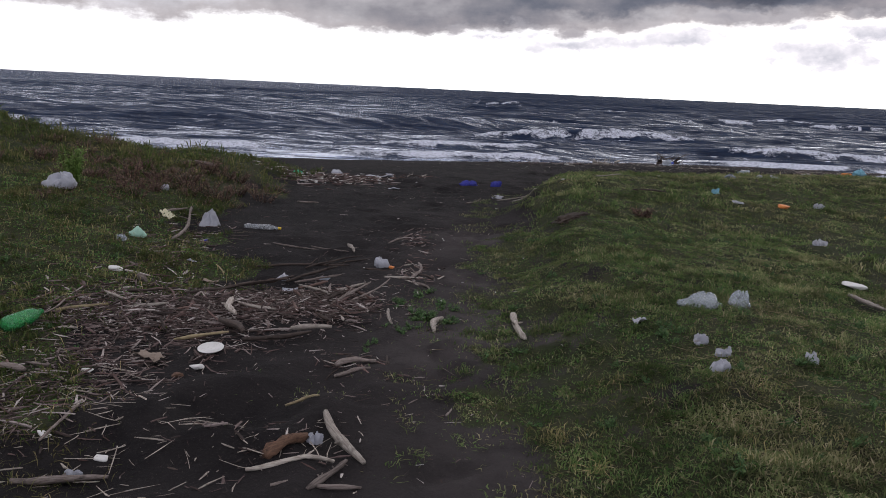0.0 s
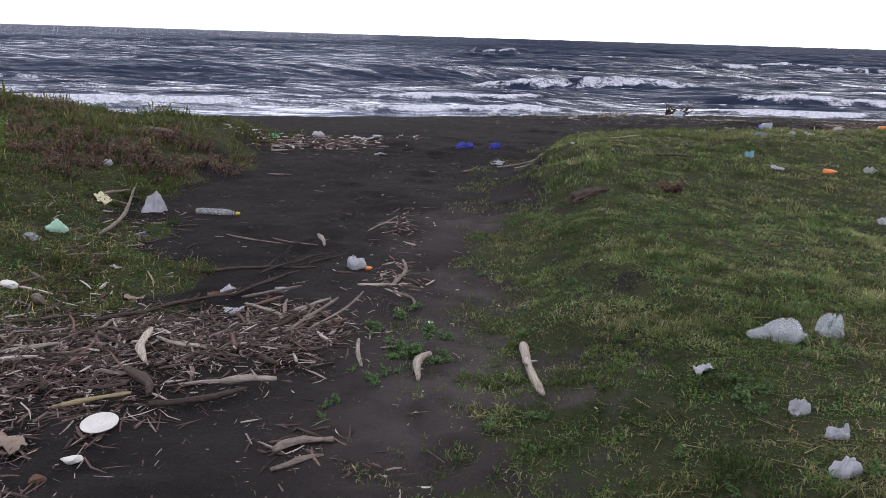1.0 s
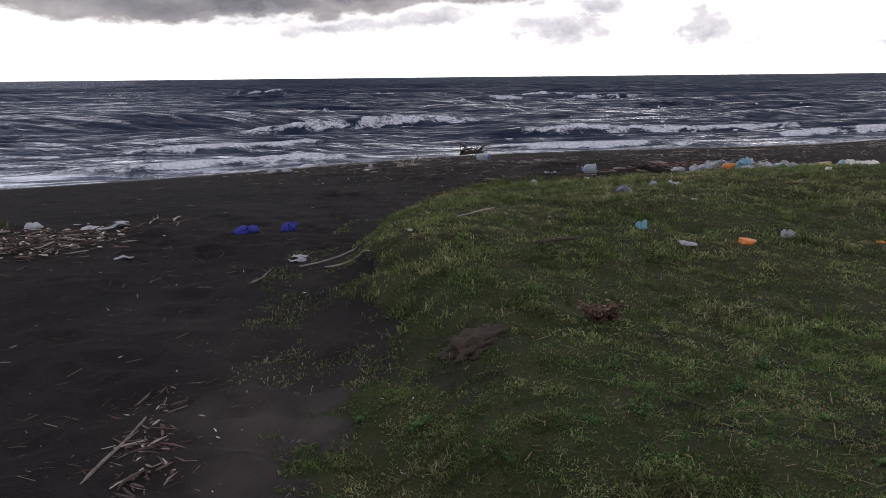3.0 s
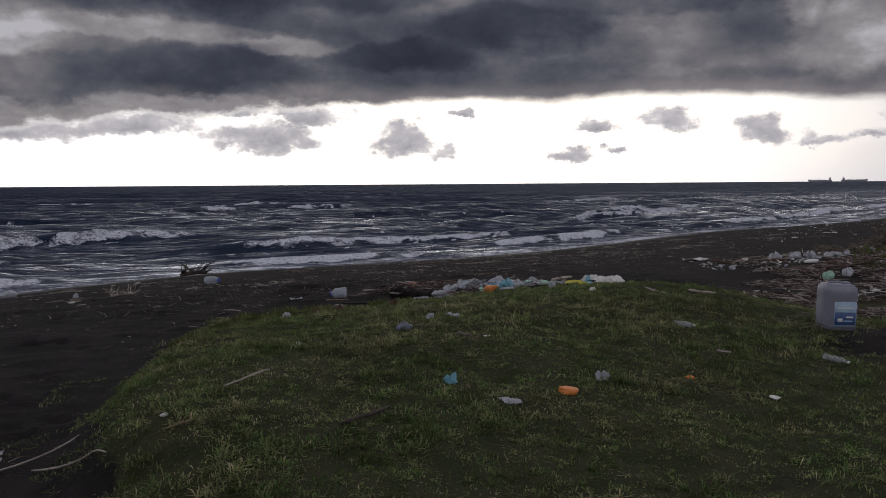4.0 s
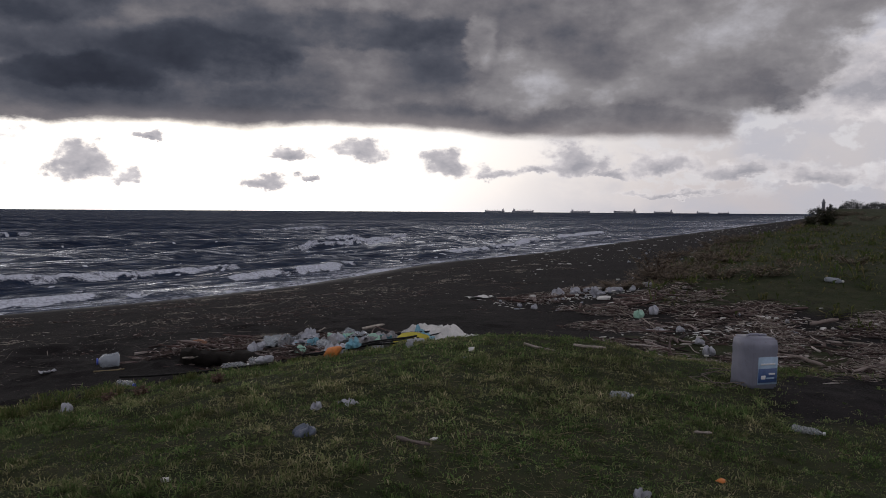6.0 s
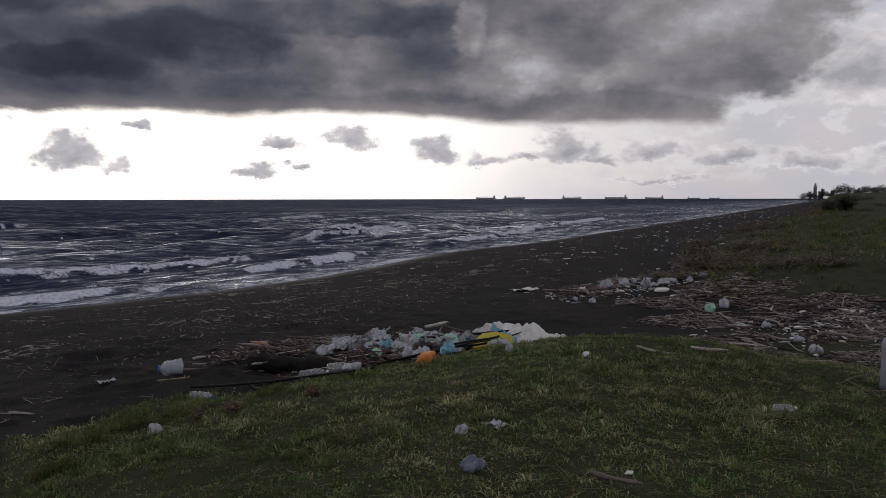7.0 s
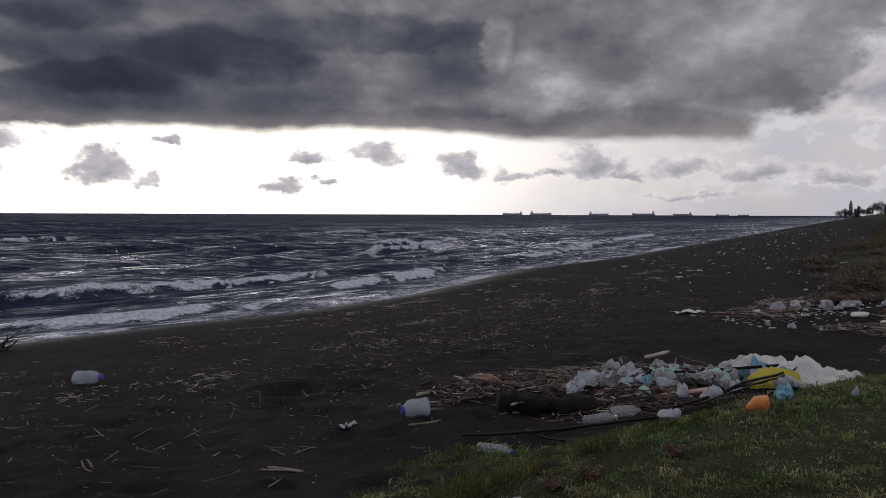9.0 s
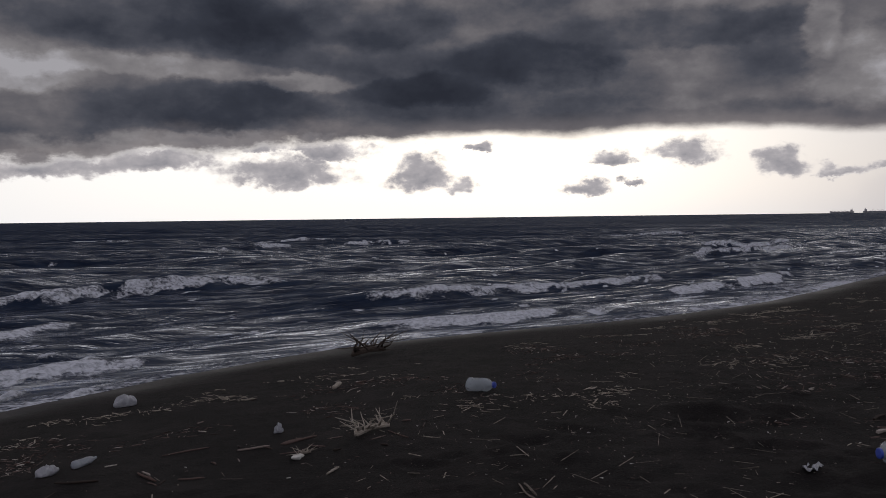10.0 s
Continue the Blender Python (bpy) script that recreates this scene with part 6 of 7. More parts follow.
lump("foam_piece", 6.83, 13.01, 0.098, 0.080, FOAM, "round white foam lump in grass", "litter")
lump("stone", 2.25, 20.27, 0.093, 0.051, FOAM, "white stone lying on sand", "litter")
lump("foam_piece", 14.08, 14.77, 0.205, 0.112, FOAM, "white foam lump at the drift pile", "litter")
lump("foam_piece", 14.85, 15.3, 0.319, 0.130, FOAM, "white foam block on the drift pile", "litter")
lump("foam_piece", -0.7, 5.43, 0.041, 0.021, FOAM, "white foam scrap on the litter", "litter")
lump("foam_piece", 15.03, 13.99, 0.154, 0.087, FOAM, "white foam scrap on dune grass", "litter")
lump("foam_piece", 13.26, 12.53, 0.162, 0.057, FOAM, "white foam scrap on the drift", "litter")
lump("foam_piece", 13.59, 10.4, 0.234, 0.083, FOAM, "white foam lump on the drift pile", "litter")
lump("foam_piece", 4.14, 11.49, 0.066, 0.026, FOAM, "white foam scrap in grass", "litter")
lump("foam_piece", 15.06, 16.99, 0.150, 0.214, FOAM, "white foam piece on the drift pile", "litter")
lump("foam_piece", 5.17, 9.38, 0.108, 0.042, FOAM, "white foam piece lying in grass", "litter")
lump("foam_piece", 15.82, 28.28, 0.105, 0.090, FOAM, "small white float on the beach", "litter")
lump("foam_piece", 2.97, 6.27, 0.183, 0.061, FOAM, "white foam piece lying in grass", "litter")
lump("foam_piece", -0.18, 5.46, 0.033, 0.021, FOAM, "white foam scrap on sand", "litter")
lump("foam_piece", -1.51, 5.14, 0.050, 0.033, FOAM, "white foam lump in the drift pile", "litter")
lump("foam_piece", 2.21, 20.22, 0.095, 0.052, FOAM, "white foam lump on sand", "litter")
lump("orange_float", 3.72, 9.98, 0.205, 0.085, ORANGE, "orange plastic float lying in grass", "float")
lump("orange_scrap", 4.98, 9.98, 0.081, 0.041, ORANGE, "faded orange plastic scrap in grass", "litter")
lump("orange_bucket", 6.37, 14.46, 0.253, 0.197, ORANGE, "orange plastic bucket piece in the heap", "litter")
scrap("cardboard", -1.63, 3.94, 0.154, 0.060, CARD, "tan cardboard piece lying on driftwood", "litter")
lump("wood_block", -2.24, 5.36, 0.079, 0.102, GREY_WOOD, "grey wood block lying in grass", "wood block")
lump("wood_chunk", -1.45, 5.82, 0.080, 0.045, BROWN_WOOD, "orange-brown bark piece on sand", "bark")
lump("orange_leaf", -0.63, 6.48, 0.062, 0.039, ORANGE, "orange plastic scrap on sand", "litter")
lump("wood_chip", -1.41, 3.73, 0.070, 0.042, BROWN_WOOD, "reddish bark piece on sand", "bark")
lump("blue_box", 7.26, 17.12, 0.110, 0.099, BLUE, "blue plastic cube in the heap", "litter")
lump("blue_bottle_cap", -2.37, 7.13, 0.049, 0.049, BLUE, "blue plastic scrap in grass", "litter")

# bags, sheets and rags
crumple("plastic_bag", -2.59, 7.93, 0.172, 0.20, BAG, "white plastic bag standing crumpled on the bank", "bag")
crumple("plastic_bag", -2.88, 6.86, 0.141, 0.155, GREEN_BAG, "pale green plastic bag crumpled in grass", "bag")
crumple("plastic_bag", -4, 7.68, 0.313, 0.168, BAG, "greyish white plastic bag lying on the bank", "bag")
crumple("plastic_bag", -0.72, 6.48, 0.141, 0.101, BAG, "crumpled white plastic bag on sand", "bag")
crumple("plastic_bag", -1.37, 5.84, 0.095, 0.095, BAG, "crumpled white plastic bag by the branches", "bag")
crumple("plastic_bag", -3.47, 9.02, 0.106, 0.087, BAG, "small white plastic bag in brown weeds", "bag")
crumple("plastic_bag", 1.4, 4.78, 0.283, 0.100, CLEAR_BAG, "clear plastic bag lying in grass", "bag")
crumple("plastic_bag", 1.66, 4.9, 0.167, 0.121, CLEAR_BAG, "clear plastic bag bunched up in grass", "bag")
crumple("wrapper", 1.2, 4.04, 0.078, 0.069, BAG, "crumpled white tissue in grass", "litter")
crumple("wrapper", 1.27, 3.88, 0.085, 0.042, BAG, "crumpled white wrapper in grass", "litter")
crumple("plastic_bag", 1.17, 3.6, 0.095, 0.082, BAG, "crumpled bluish white bag in grass", "bag")
crumple("wrapper", 1.69, 3.86, 0.066, 0.061, BAG, "crumpled white wrapper in grass", "litter")
crumple("wrapper", -0.59, 3.02, 0.068, 0.046, BAG, "crumpled white wrapper by the wood chunk", "litter")
crumple("wrapper", -1.45, 2.75, 0.072, 0.038, BAG, "white plastic scrap on sand", "litter")
crumple("plastic_bag", 8.08, 16.48, 0.230, 0.192, BAG, "white plastic bag in the litter heap", "bag")
crumple("plastic_bag", 5.92, 14.97, 0.212, 0.083, BAG, "white plastic bag at the heap's foot", "bag")
crumple("plastic_bag", 7.35, 15.42, 0.190, 0.146, BAG, "white plastic bag in the litter heap", "bag")
crumple("plastic_bag", 8.12, 15.46, 0.364, 0.170, BAG, "white plastic bag in the litter heap", "bag")
crumple("plastic_bag", 7.14, 15.09, 0.214, 0.129, BAG, "crumpled white bag in the litter heap", "bag")
crumple("plastic_bag", 7.83, 15.08, 0.231, 0.127, BAG, "crumpled white bag in the litter heap", "bag")
crumple("plastic_bag", 7.14, 15.72, 0.190, 0.112, GREEN_BAG, "crumpled pale green bag in the heap", "bag")
crumple("plastic_bag", 7.34, 15.99, 0.185, 0.098, CYAN, "crumpled turquoise bag in the heap", "bag")
crumple("wrapper", 6.54, 14.31, 0.199, 0.095, CYAN, "crumpled blue plastic scrap in the heap", "litter")
crumple("wrapper", 7.04, 16.39, 0.230, 0.080, BAG, "white scrap in the litter heap", "litter")
crumple("plastic_bag", 15.9, 15.96, 0.303, 0.303, BAG, "white plastic bag on the beach drift pile", "bag")
crumple("plastic_bag", 16.33, 16.66, 0.385, 0.170, BAG, "white plastic bag on the beach drift pile", "bag")
crumple("plastic_bag", 16.19, 15.72, 0.436, 0.153, BAG, "white plastic bag on the beach drift pile", "bag")
crumple("plastic_bag", 13.49, 13.75, 0.242, 0.173, BAG, "white plastic bag on the drift", "bag")
crumple("plastic_bag", 13.06, 13.86, 0.219, 0.169, GREEN_BAG, "turquoise plastic bag on the drift", "bag")
crumple("plastic_bag", 10.2, 11.77, 0.283, 0.142, BAG, "white plastic bag behind the canister", "bag")
crumple("plastic_bag", 3.72, 12.2, 0.175, 0.078, BLACK_BAG, "crumpled blue-black plastic bag in grass", "bag")
crumple("wrapper", 3.02, 10.37, 0.09, 0.068, CYAN, "crumpled light blue wrapper in grass", "litter")
crumple("wrapper", 4.24, 10.18, 0.139, 0.054, BAG, "crumpled white tissue in grass", "litter")
crumple("wrapper", 3.35, 7.91, 0.132, 0.058, BAG, "crumpled white wrapper in grass", "litter")
crumple("wrapper", 6.95, 13.89, 0.097, 0.068, BAG, "white wrapper in grass", "litter")
crumple("wrapper", 4.3, 12.66, 0.120, 0.057, BAG, "crumpled white wrapper in grass", "litter")
crumple("plastic_bag", 1.79, 24.89, 0.344, 0.172, BAG, "crumpled white bag on the beach", "bag")
crumple("plastic_bag", 0.46, 21.26, 0.174, 0.092, BAG, "crumpled grey bag on sand", "bag")
crumple("plastic_cup", 2.47, 21.32, 0.107, 0.086, BAG, "white plastic cup on sand", "litter")
crumple("plastic_bag", -2.38, 14.23, 0.20, 0.08, BAG, "white plastic bag on the beach litter", "bag")
crumple("wrapper", -2.85, 13.26, 0.165, 0.067, GREEN_CAP, "green plastic scrap on the beach litter", "litter")
crumple("rag", -0.09, 13.09, 0.279, 0.090, BLUE, "crumpled bright blue rag on sand", "litter")
crumple("rag", 0.36, 13.1, 0.154, 0.092, BLUE, "crumpled bright blue rag on sand", "litter")
crumple("plastic_bag", 3.74, 14.98, 0.143, 0.086, BAG, "crumpled white bag in grass", "bag")
crumple("wrapper", -2.85, 6.44, 0.074, 0.080, CLEAR_BAG, "clear plastic wrapper in grass", "litter")
scrap("paper_sheet", -3.03, 7.94, 0.163, 0.147, PAPER, "yellowish paper sheet lying on the bank", "litter")
scrap("paper_sheet", -1.25, 5.52, 0.114, 0.059, BAG, "white paper sheet lying on driftwood", "litter")
scrap("paper_sheet", 0.96, 4.4, 0.076, 0.067, BAG, "torn white paper standing in grass", "litter")
scrap("plastic_scrap", 14.93, 18.24, 0.596, 0.099, FOAM, "flat white foam sheet on sand", "litter")
scrap("plastic_scrap", 12.05, 13.18, 0.594, 0.084, BAG, "white plastic sheet lying on the drift", "litter")
scrap("plastic_scrap", 4.92, 17.41, 0.194, 0.087, BAG, "torn white plastic scrap on sand", "litter")
scrap("plastic_scrap", 0.32, 11.44, 0.139, 0.057, BAG, "white plastic scrap on sand", "litter")
scrap("plastic_scrap", 3.16, 9.9, 0.145, 0.048, BAG, "white plastic strip in grass", "litter")
scrap("paper_sheet", 4.5, 12.53, 0.181, 0.111, BAG, "torn white paper lying in grass", "litter")
scrap("plastic_scrap", -1.61, 14.04, 0.500, 0.094, BAG, "white plastic sheet on the beach litter", "litter")
scrap("plastic_scrap", -1.17, 12.03, 0.155, 0.052, BAG, "white scrap on sand", "litter")
scrap("plastic_scrap", -2.16, 6.14, 0.067, 0.045, BAG, "white scrap lying in grass", "litter")
scrap("plastic_scrap", 13.43, 15.53, 0.203, 0.055, BAG, "white scrap on sand", "litter")
scrap("plastic_scrap", 0.35, 11.57, 0.142, 0.041, BAG, "white scrap at the grass edge", "litter")
scrap("plastic_scrap", -1.87, 5.68, 0.114, 0.035, CARD, "grey bark scrap on sand", "litter")
scrap("plastic_scrap", 6.42, 12.83, 0.083, 0.029, BAG, "white scrap in grass", "litter")
heap("plastic_sheet", 9.57, 15.13, 1.600, 0.354, FOAM, "crumpled white plastic sheeting draped on the litter heap", "plastic sheet")
slab("yellow_float", 8.56, 14.92, 0.602, 0.270, YELLOW, "yellow plastic float panel lying on the heap", "float")


# ---- wire coil on the soil beside the canister ----
bm = bmesh.new()
coil = []
for k in range(40):
    a = 0.35 * k
    r = 0.17 + 0.05 * math.sin(1.7 * a) + 0.004 * k
    wx, wy = 7.8 + 1.3 * r * math.cos(a), 10.88 + 0.8 * r * math.sin(a)
    coil.append((wx, wy, zat(wx, wy) + 0.012 + 0.05 * abs(math.sin(0.8 * a))))
tube(bm, coil, [0.0042] * 40, 6, 2, 0.05)
tagged(part("wire_coil", bm, GREY_WOOD), "loose coil of stiff grey wire on bare soil", "wire")


# ---- more bottles, lumps and bags along the beach ----
beach_bottle = bottle("plastic_bottle", 17.2, 16.9, 17.45, 16.7, 0.04, WHITE_PET, BLUE_CAP, "white plastic bottle lying on the drift pile")
beach_lump = lump("foam_piece", 16.6, 16.2, 0.26, 0.16, FOAM, "white foam chunk lying on the drift pile", "litter")
beach_bag = crumple("plastic_bag", 15.9, 16.9, 0.34, 0.2, BAG, "white plastic bag lying on the drift pile", "bag")
for ob, lab in ((beach_bottle, "bottles on the beach"), (beach_lump, "foam pieces on the beach"), (beach_bag, "bags on the beach")):
    tagged(ob, group=lab)
rnd = random.Random(77)
for k in range(104):
    if k < 34:
        lx, ly = rnd.gauss(15.6, 1.3), rnd.gauss(16.2, 0.7)
    elif k < 52:
        lx, ly = rnd.gauss(12.2, 1.4), rnd.gauss(12.0, 0.7)
    else:
        lx = 20 + 75 * rnd.random() ** 1.6
        ly = float(shore(lx)) - rnd.uniform(8.0, 13.5)
    src = rnd.choice((beach_bottle, beach_lump, beach_lump, beach_bag))
    c = copy_thing(src, on_ground(lx, ly, rnd.uniform(0, 6.28), 0.03))
    s = rnd.uniform(0.2, 0.5)
    c.scale = (s, s, s)
    c["label"] = {beach_bottle: "white plastic bottle", beach_lump: "white foam chunk", beach_bag: "white plastic bag"}[src] + (" lying on the drift pile" if k < 52 else " lying on the dark beach")

# ---- more bags and scraps in the litter heap ----
rnd = random.Random(101)
films = ((BAG, "white"), (BAG, "white"), (DULL_BAG, "dirty grey"), (DULL_BAG, "dirty grey"), (CLEAR_BAG, "clear"), (CLEAR_BAG, "clear"), (GREEN_BAG, "pale green"), (CYAN, "turquoise"))
for k in range(56):
    u = rnd.random() ** 0.8
    hx, hy = 7.25 + 1.6 * u + rnd.gauss(0, 0.14), 16.35 - 1.35 * u + rnd.gauss(0, 0.24)
    mt, word = rnd.choice(films)
    if k % 2:
        crumple("plastic_bag", hx, hy, rnd.uniform(0.14, 0.44), rnd.uniform(0.07, 0.19), mt, word + " plastic bag crumpled in the litter heap", "bag")
    else:
        ob = scrap("plastic_scrap", hx, hy, rnd.uniform(0.12, 0.38), rnd.uniform(0.10, 0.30), mt, word + " torn plastic film lying in the litter heap", "litter")
        ob.matrix_basis = ob.matrix_basis @ pose(0, 0, 0.10, rnd.uniform(-28, 28), rnd.uniform(-28, 28), rnd.uniform(0, 360))

# ---- logs and branches told apart in the drifts ----
def strewn(count, spots, length, radius, lift, seed, where, label=""):
    """Logs, splinters and canes lying crosswise in a drift, each a thing of its own, or all as one growth of wood where a label is given."""
    r = random.Random(seed)
    whole = bmesh.new() if label else None
    woods = ((PALE_WOOD, "bleached"), (ROSY_WOOD, "pinkish brown"), (ROSY_WOOD, "pinkish brown"), (GREY_WOOD, "grey weathered"), (BROWN_DRIFT, "dull brown"), (DARK_WOOD, "dark wet"), (DARK_WOOD, "dark wet"))
    for _ in range(count):
        cx, cy, ra, rb, turn = r.choice(spots)
        a, b = max(-1, min(1, r.gauss(0, 0.5))) * ra, max(-1, min(1, r.gauss(0, 0.5))) * rb
        x, y = cx + a * math.cos(turn) - b * math.sin(turn), cy + a * math.sin(turn) + b * math.cos(turn)
        ln, q = length[0] + (length[1] - length[0]) * r.random() ** 1.8, r.uniform(0, math.pi)
        thick = min(radius[0] + (radius[1] - radius[0]) * r.random() ** 1.5, 0.16 * ln)
        mat, word = r.choice(woods)
        kind = r.choice(("driftwood stick", "split splinter", "driftwood branch", "driftwood piece"))
        dx, dy = 0.5 * ln * math.cos(q), 0.5 * ln * math.sin(q)
        one = stick("driftwood_stick", x - dx, y - dy, x + dx, y + dy, thick, mat, f"{word} {kind} lying {where}", r.uniform(0.01, 0.07), lift * r.random())
        if label:
            one.data.transform(one.matrix_basis)
            whole.from_mesh(one.data)
            bpy.data.objects.remove(one)
    if label:
        tagged(part("driftwood_debris", whole, CHIPS), label, "driftwood", kind="stuff")


strewn(90, ((-1.4, 5.05, 0.9, 0.45, 0.1), (-0.95, 5.2, 0.35, 0.45, 0.0), (-1.9, 4.7, 0.6, 0.4, 0.3)), (0.08, 0.34), (0.005, 0.014), 0.04, 3, "in the drift pile")
strewn(16, ((-0.55, 4.05, 0.3, 0.25, 0.2), (-0.75, 3.0, 0.35, 0.25, 0.1), (-0.3, 3.7, 0.3, 0.4, 0.1)), (0.05, 0.18), (0.004, 0.009), 0.0, 4, "on black sand")
strewn(26, ((-0.5, 7.7, 0.16, 0.8, 0.0), (-0.42, 6.4, 0.2, 0.5, 0.0)), (0.05, 0.18), (0.003, 0.008), 0.005, 5, "on the trodden sand")
strewn(26, ((-2.5, 5.0, 0.5, 0.7, 0.1), (-2.6, 6.9, 0.5, 1.0, 0.2), (-2.1, 3.9, 0.4, 0.6, 0.0)), (0.06, 0.26), (0.004, 0.010), 0.005, 6, "at the bank's foot")
strewn(40, ((-2.4, 13.1, 0.9, 0.7, 0.2), (-1.6, 13.8, 0.8, 0.5, 0.2)), (0.12, 0.5), (0.006, 0.016), 0.03, 7, "on the beach litter")
strewn(80, ((7.0, 17.1, 0.8, 0.45, -0.1), (8.2, 16.2, 0.9, 0.5, -0.5), (7.4, 15.8, 0.9, 0.4, -0.4)), (0.15, 0.7), (0.008, 0.026), 0.11, 8, "in the litter heap", "long branches and canes in the litter heap")
strewn(70, ((15.4, 16.6, 1.8, 0.7, -0.2), (14.2, 14.5, 1.2, 0.5, -0.3), (13.0, 12.7, 1.6, 0.5, -0.4)), (0.25, 1.0), (0.010, 0.034), 0.06, 9, "in the drift below the dune", "long branches and canes in the drift below the dune")
strewn(80, ((11.0, 12.0, 1.6, 0.5, -0.5), (11.8, 10.5, 1.8, 0.5, -0.25), (9.7, 12.6, 0.8, 0.3, -0.5)), (0.2, 0.9), (0.008, 0.026), 0.05, 10, "in the drift", "long branches and canes in the drift behind the canister")
strewn(46, ((1.3, 20.6, 1.4, 0.6, 0.1), (3.2, 20.6, 1.0, 0.5, 0.1), (3.6, 23.0, 1.6, 0.7, 0.2), (12.0, 22.5, 4.0, 1.2, 0.18)), (0.08, 0.42), (0.006, 0.014), 0.0, 11, "on the beach", "pale branches washed up on the dark beach")

# ---- drift: chips, twigs and small litter ----
PILE = ((-1.4, 5.05, 0.8, 0.5, 0.1), (-0.9, 5.2, 0.28, 0.42, 0.0), (-1.9, 4.6, 0.6, 0.45, 0.3))
debris("driftwood_debris", 1300, PILE, (0.04, 0.19), (0.003, 0.0095), 0.05, CHIPS, "larger weathered pieces in the driftwood heap")
debris("driftwood_debris", 130, PILE, (0.15, 0.5), (0.004, 0.008), 0.07, DARK_WOOD, "thin dark branches in the driftwood heap")
debris("driftwood_debris", 7000, PILE, (0.012, 0.09), (0.002, 0.0055), 0.06, CHIPS, "heap of small weathered driftwood chips on black sand")
debris("driftwood_debris", 950, ((-0.55, 4.05, 0.35, 0.3, 0.2), (-0.8, 3.05, 0.45, 0.35, 0.1), (-0.25, 3.7, 0.35, 0.4, 0.1), (-1.9, 3.9, 0.5, 0.6, 0.0), (-2.3, 4.6, 0.6, 0.7, 0.2)), (0.010, 0.10), (0.002, 0.0055), 0.012, CHIPS, "loose driftwood chips and twigs on black sand")
debris("driftwood_debris", 420, ((-0.55, 7.9, 0.20, 0.9, 0.0), (-0.45, 6.3, 0.22, 0.55, 0.0), (-0.42, 7.2, 0.12, 0.2, 0.0)), (0.02, 0.15), (0.003, 0.008), 0.008, CHIPS, "strip of driftwood chips and twigs on sand")
debris("driftwood_debris", 900, ((-2.4, 13.1, 0.9, 0.8, 0.2),), (0.06, 0.25), (0.006, 0.016), 0.05, CHIPS, "patch of driftwood and litter on black sand")
debris("driftwood_debris", 7500, ((7.1, 17.2, 0.85, 0.5, -0.1), (8.2, 16.2, 1.0, 0.6, -0.5), (7.4, 15.7, 1.0, 0.5, -0.4)), (0.03, 0.27), (0.004, 0.014), 0.14, CHIPS, "heap of driftwood and canes under the litter")
# the drifts below the dune and behind the canister: dark chips and bleached canes mixed
DRIFTS = clusters(14.6, 17.4, 18.4, 16.4, 10, 0.45, 0.55, 1) + clusters(13.2, 14.9, 15.2, 14.2, 8, 0.35, 0.45, 2) + clusters(11.6, 13.4, 14.6, 12.0, 10, 0.35, 0.5, 3)
NEAR_DRIFTS = clusters(9.4, 12.9, 12.6, 11.0, 10, 0.25, 0.35, 4) + clusters(10.2, 10.9, 13.6, 10.0, 12, 0.35, 0.5, 5) + clusters(11.4, 12.0, 13.0, 11.4, 6, 0.3, 0.4, 6)
debris("driftwood_debris", 9500, DRIFTS, (0.03, 0.28), (0.005, 0.014), 0.07, CHIPS, "wide drift of sticks and chips below the dune")
debris("driftwood_debris", 2000, DRIFTS, (0.05, 0.42), (0.004, 0.010), 0.09, CHIPS_PALE, "bleached canes strewn over the drift below the dune")
debris("driftwood_debris", 8500, NEAR_DRIFTS, (0.03, 0.28), (0.004, 0.012), 0.07, CHIPS, "wide drift of sticks and chips behind the canister")
debris("driftwood_debris", 2000, NEAR_DRIFTS, (0.05, 0.42), (0.004, 0.009), 0.09, CHIPS_PALE, "bleached canes strewn over the drift behind the canister")
debris("driftwood_debris", 500, clusters(7.2, 17.2, 8.8, 15.0, 8, 0.2, 0.35, 8), (0.06, 0.40), (0.004, 0.010), 0.16, CHIPS_PALE, "bleached canes strewn over the litter heap")
debris("shell_bits", 420, DRIFTS + NEAR_DRIFTS, (0.02, 0.11), (0.008, 0.022), 0.07, FOAM, "white foam crumbs among the drifts", "litter", True)
debris("twigs", 2400, ((-0.6, 5.5, 1.5, 5.0, 0.0), (-1.0, 12.0, 2.0, 4.0, 0.0), (-2.2, 5.5, 0.7, 3.0, 0.0)) + clusters(-1.5, 2.5, -0.2, 8.5, 22, 0.5, 0.2, 11), (0.008, 0.12), (0.0015, 0.004), 0.0, CHIPS, "scattered twigs and chips on black sand", plain=True)
debris("twigs", 2600, clusters(3.0, 20.5, 30.0, 24.0, 60, 0.6, 0.35, 15) + clusters(-1.0, 23.5, 26.0, 27.0, 60, 0.5, 0.35, 16), (0.015, 0.20), (0.003, 0.010), 0.0, CHIPS_PALE, "pale wrack of broken canes on the beach")
debris("twigs", 8500, clusters(-1.0, 22.0, 30.0, 27.0, 90, 0.9, 0.35, 12) + clusters(7.0, 19.5, 22.0, 20.5, 50, 1.3, 0.4, 14), (0.012, 0.13), (0.003, 0.009), 0.0, CHIPS, "wrack of scattered twigs on the beach")
debris("twigs", 900, ((4.0, 18.5, 5.0, 2.5, 0.1), (12.0, 21.0, 9.0, 3.0, 0.15)), (0.02, 0.3), (0.003, 0.008), 0.0, CHIPS_PALE, "pale splinters scattered on the beach", plain=True)
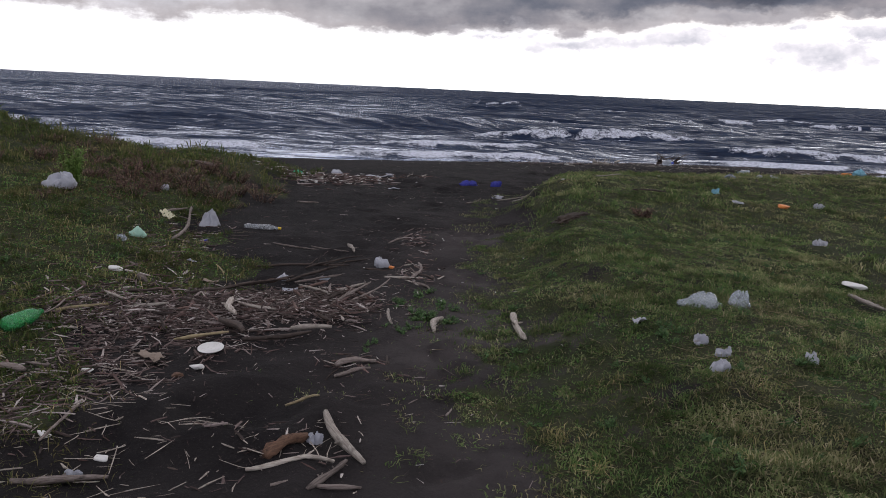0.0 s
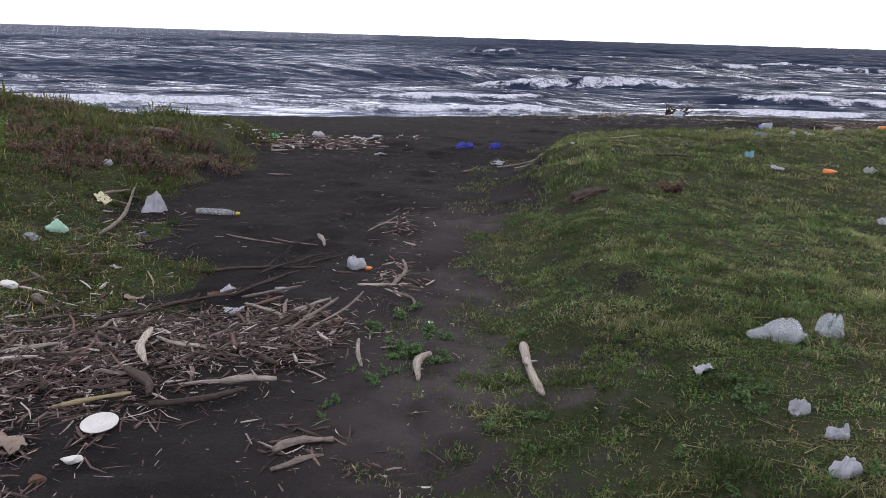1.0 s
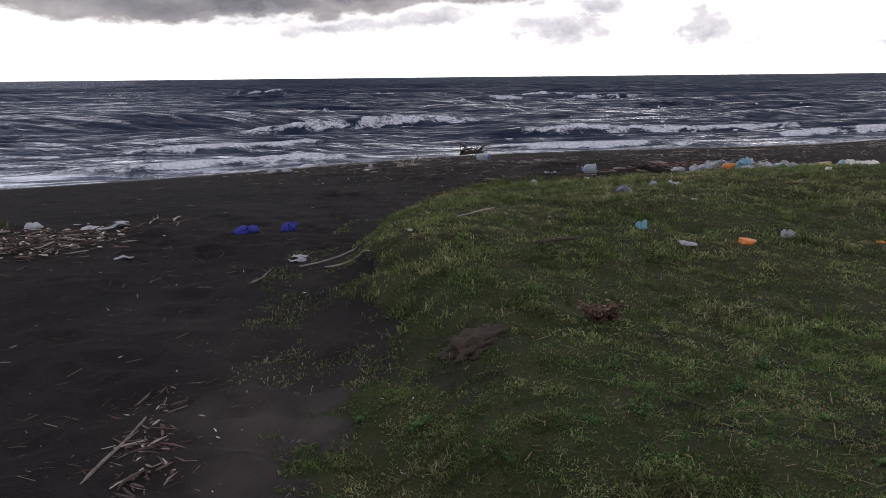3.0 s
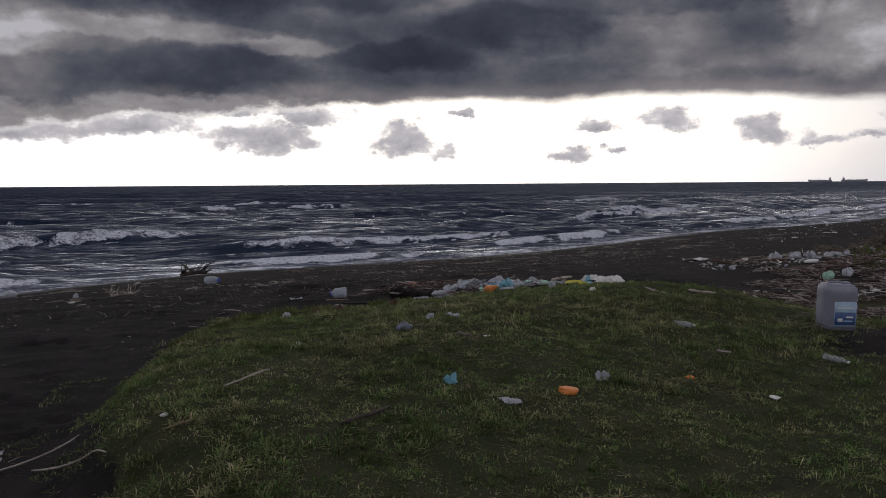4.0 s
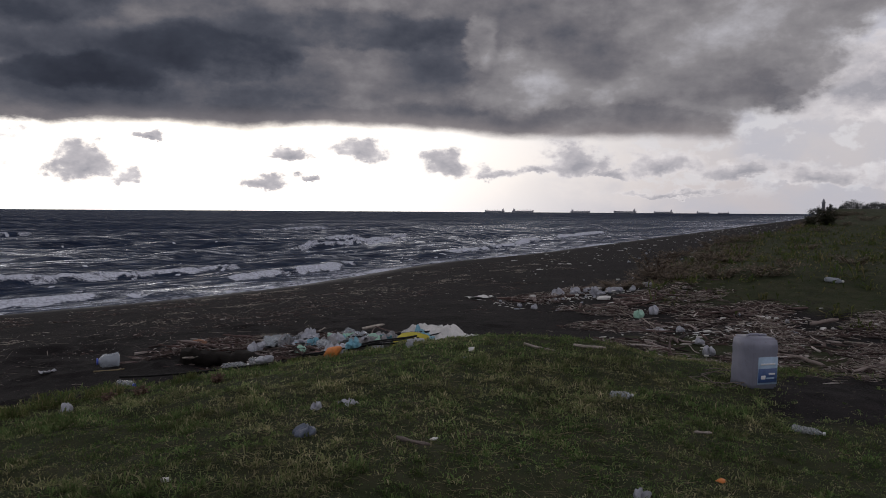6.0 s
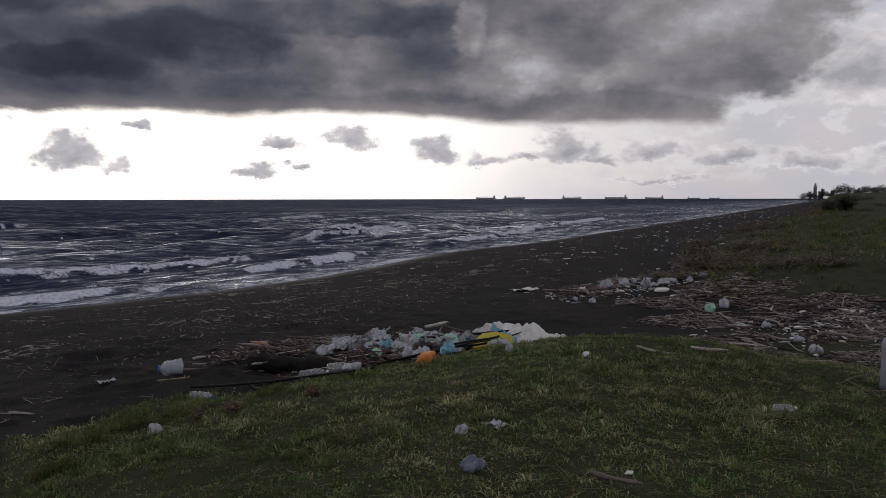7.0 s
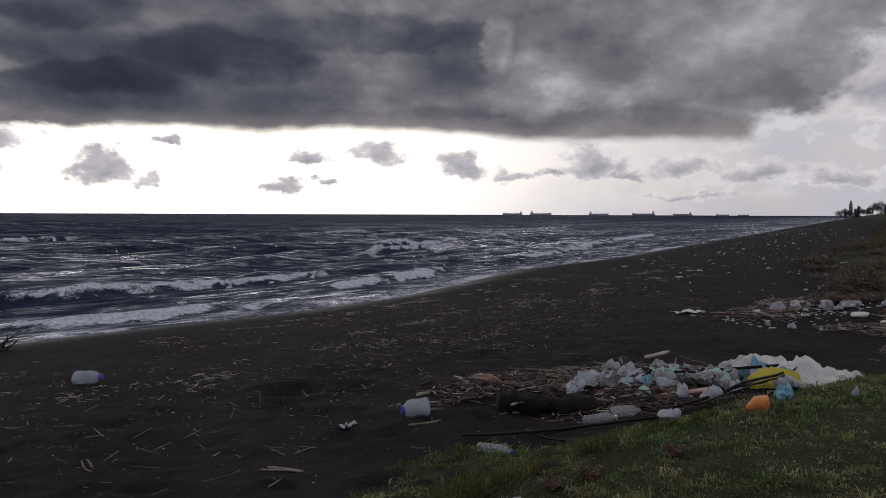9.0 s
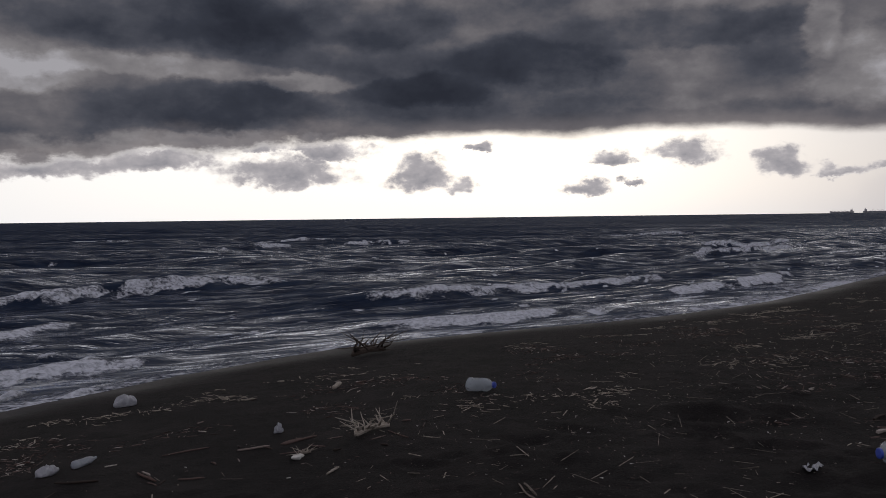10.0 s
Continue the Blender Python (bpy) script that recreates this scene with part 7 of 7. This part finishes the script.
debris("shell_bits", 1500, ((0.0, 6.0, 1.0, 4.0, 0.0), (4.0, 18.5, 5.0, 2.4, 0.1), (11.0, 20.5, 8.0, 3.2, 0.15), (30.0, 23.5, 14.0, 4.0, 0.18)), (0.006, 0.034), (0.003, 0.008), 0.0, FOAM, "tiny white bits of shell and foam on sand", "litter", True)
debris("litter_scraps", 420, ((45.0, 27.0, 26.0, 4.0, 0.18), (100.0, 37.0, 45.0, 6.0, 0.18), (26.0, 22.0, 9.0, 3.0, 0.2), (28.0, 18.5, 7.0, 0.9, 0.2)), (0.05, 0.30), (0.012, 0.035), 0.0, FOAM, "pale litter scattered along the dark beach", "litter")
debris("litter_scraps", 620, ((-2.3, 13.2, 1.2, 0.9, 0.2), (15.5, 16.2, 2.2, 1.1, -0.3), (8.0, 16.0, 1.2, 0.6, -0.6), (7.4, 15.9, 1.0, 0.5, -0.5), (12, 12.0, 2.2, 1.0, -0.4)), (0.03, 0.15), (0.006, 0.02), 0.06, FOAM, "small white litter among the driftwood", "litter")
debris("driftwood_debris", 1500, ((-1.75, 3.75, 0.45, 0.5, 0.4), (-1.55, 4.2, 0.5, 0.25, 0.2), (-2.0, 3.1, 0.4, 0.5, 0.0)), (0.02, 0.16), (0.002, 0.006), 0.02, CHIPS, "fan of splinters and twigs below the drift pile")
debris("twigs", 260, ((-1.7, 3.3, 0.5, 0.9, 0.2), (-1.0, 2.9, 0.7, 0.5, 0.1)), (0.03, 0.20), (0.002, 0.004), 0.012, CHIPS_PALE, "pale curled twigs on dark sand")
debris("twigs", 700, ((-2.3, 5.2, 0.6, 1.6, 0.1), (-2.6, 7.2, 0.6, 1.2, 0.2)), (0.02, 0.2), (0.003, 0.009), 0.02, CHIPS, "splinters and chips lying at the bank's foot")
debris("straw", 9000, ((2.0, 5.2, 1.6, 3.2, 0.0), (4.5, 11.5, 3.5, 2.6, 0.1), (-3.4, 6.5, 1.0, 2.6, 0.0), (1.2, 3.2, 0.5, 1.2, 0.0)), (0.03, 0.13), (0.0008, 0.0022), 0.03, STRAW, "dry straw and stalks lying in the grass", "straw", True)
debris("sand_litter", 7000, ((0.0, 6.0, 1.6, 6.0, 0.0), (-1.4, 4.0, 1.6, 2.4, 0.0), (4.0, 18.5, 5.0, 2.2, 0.1), (9.0, 20.5, 7.0, 3.0, 0.15)), (0.006, 0.035), (0.0015, 0.006), 0.0, CHIPS, "fine shreds of wood and shell on black sand", "litter", True)
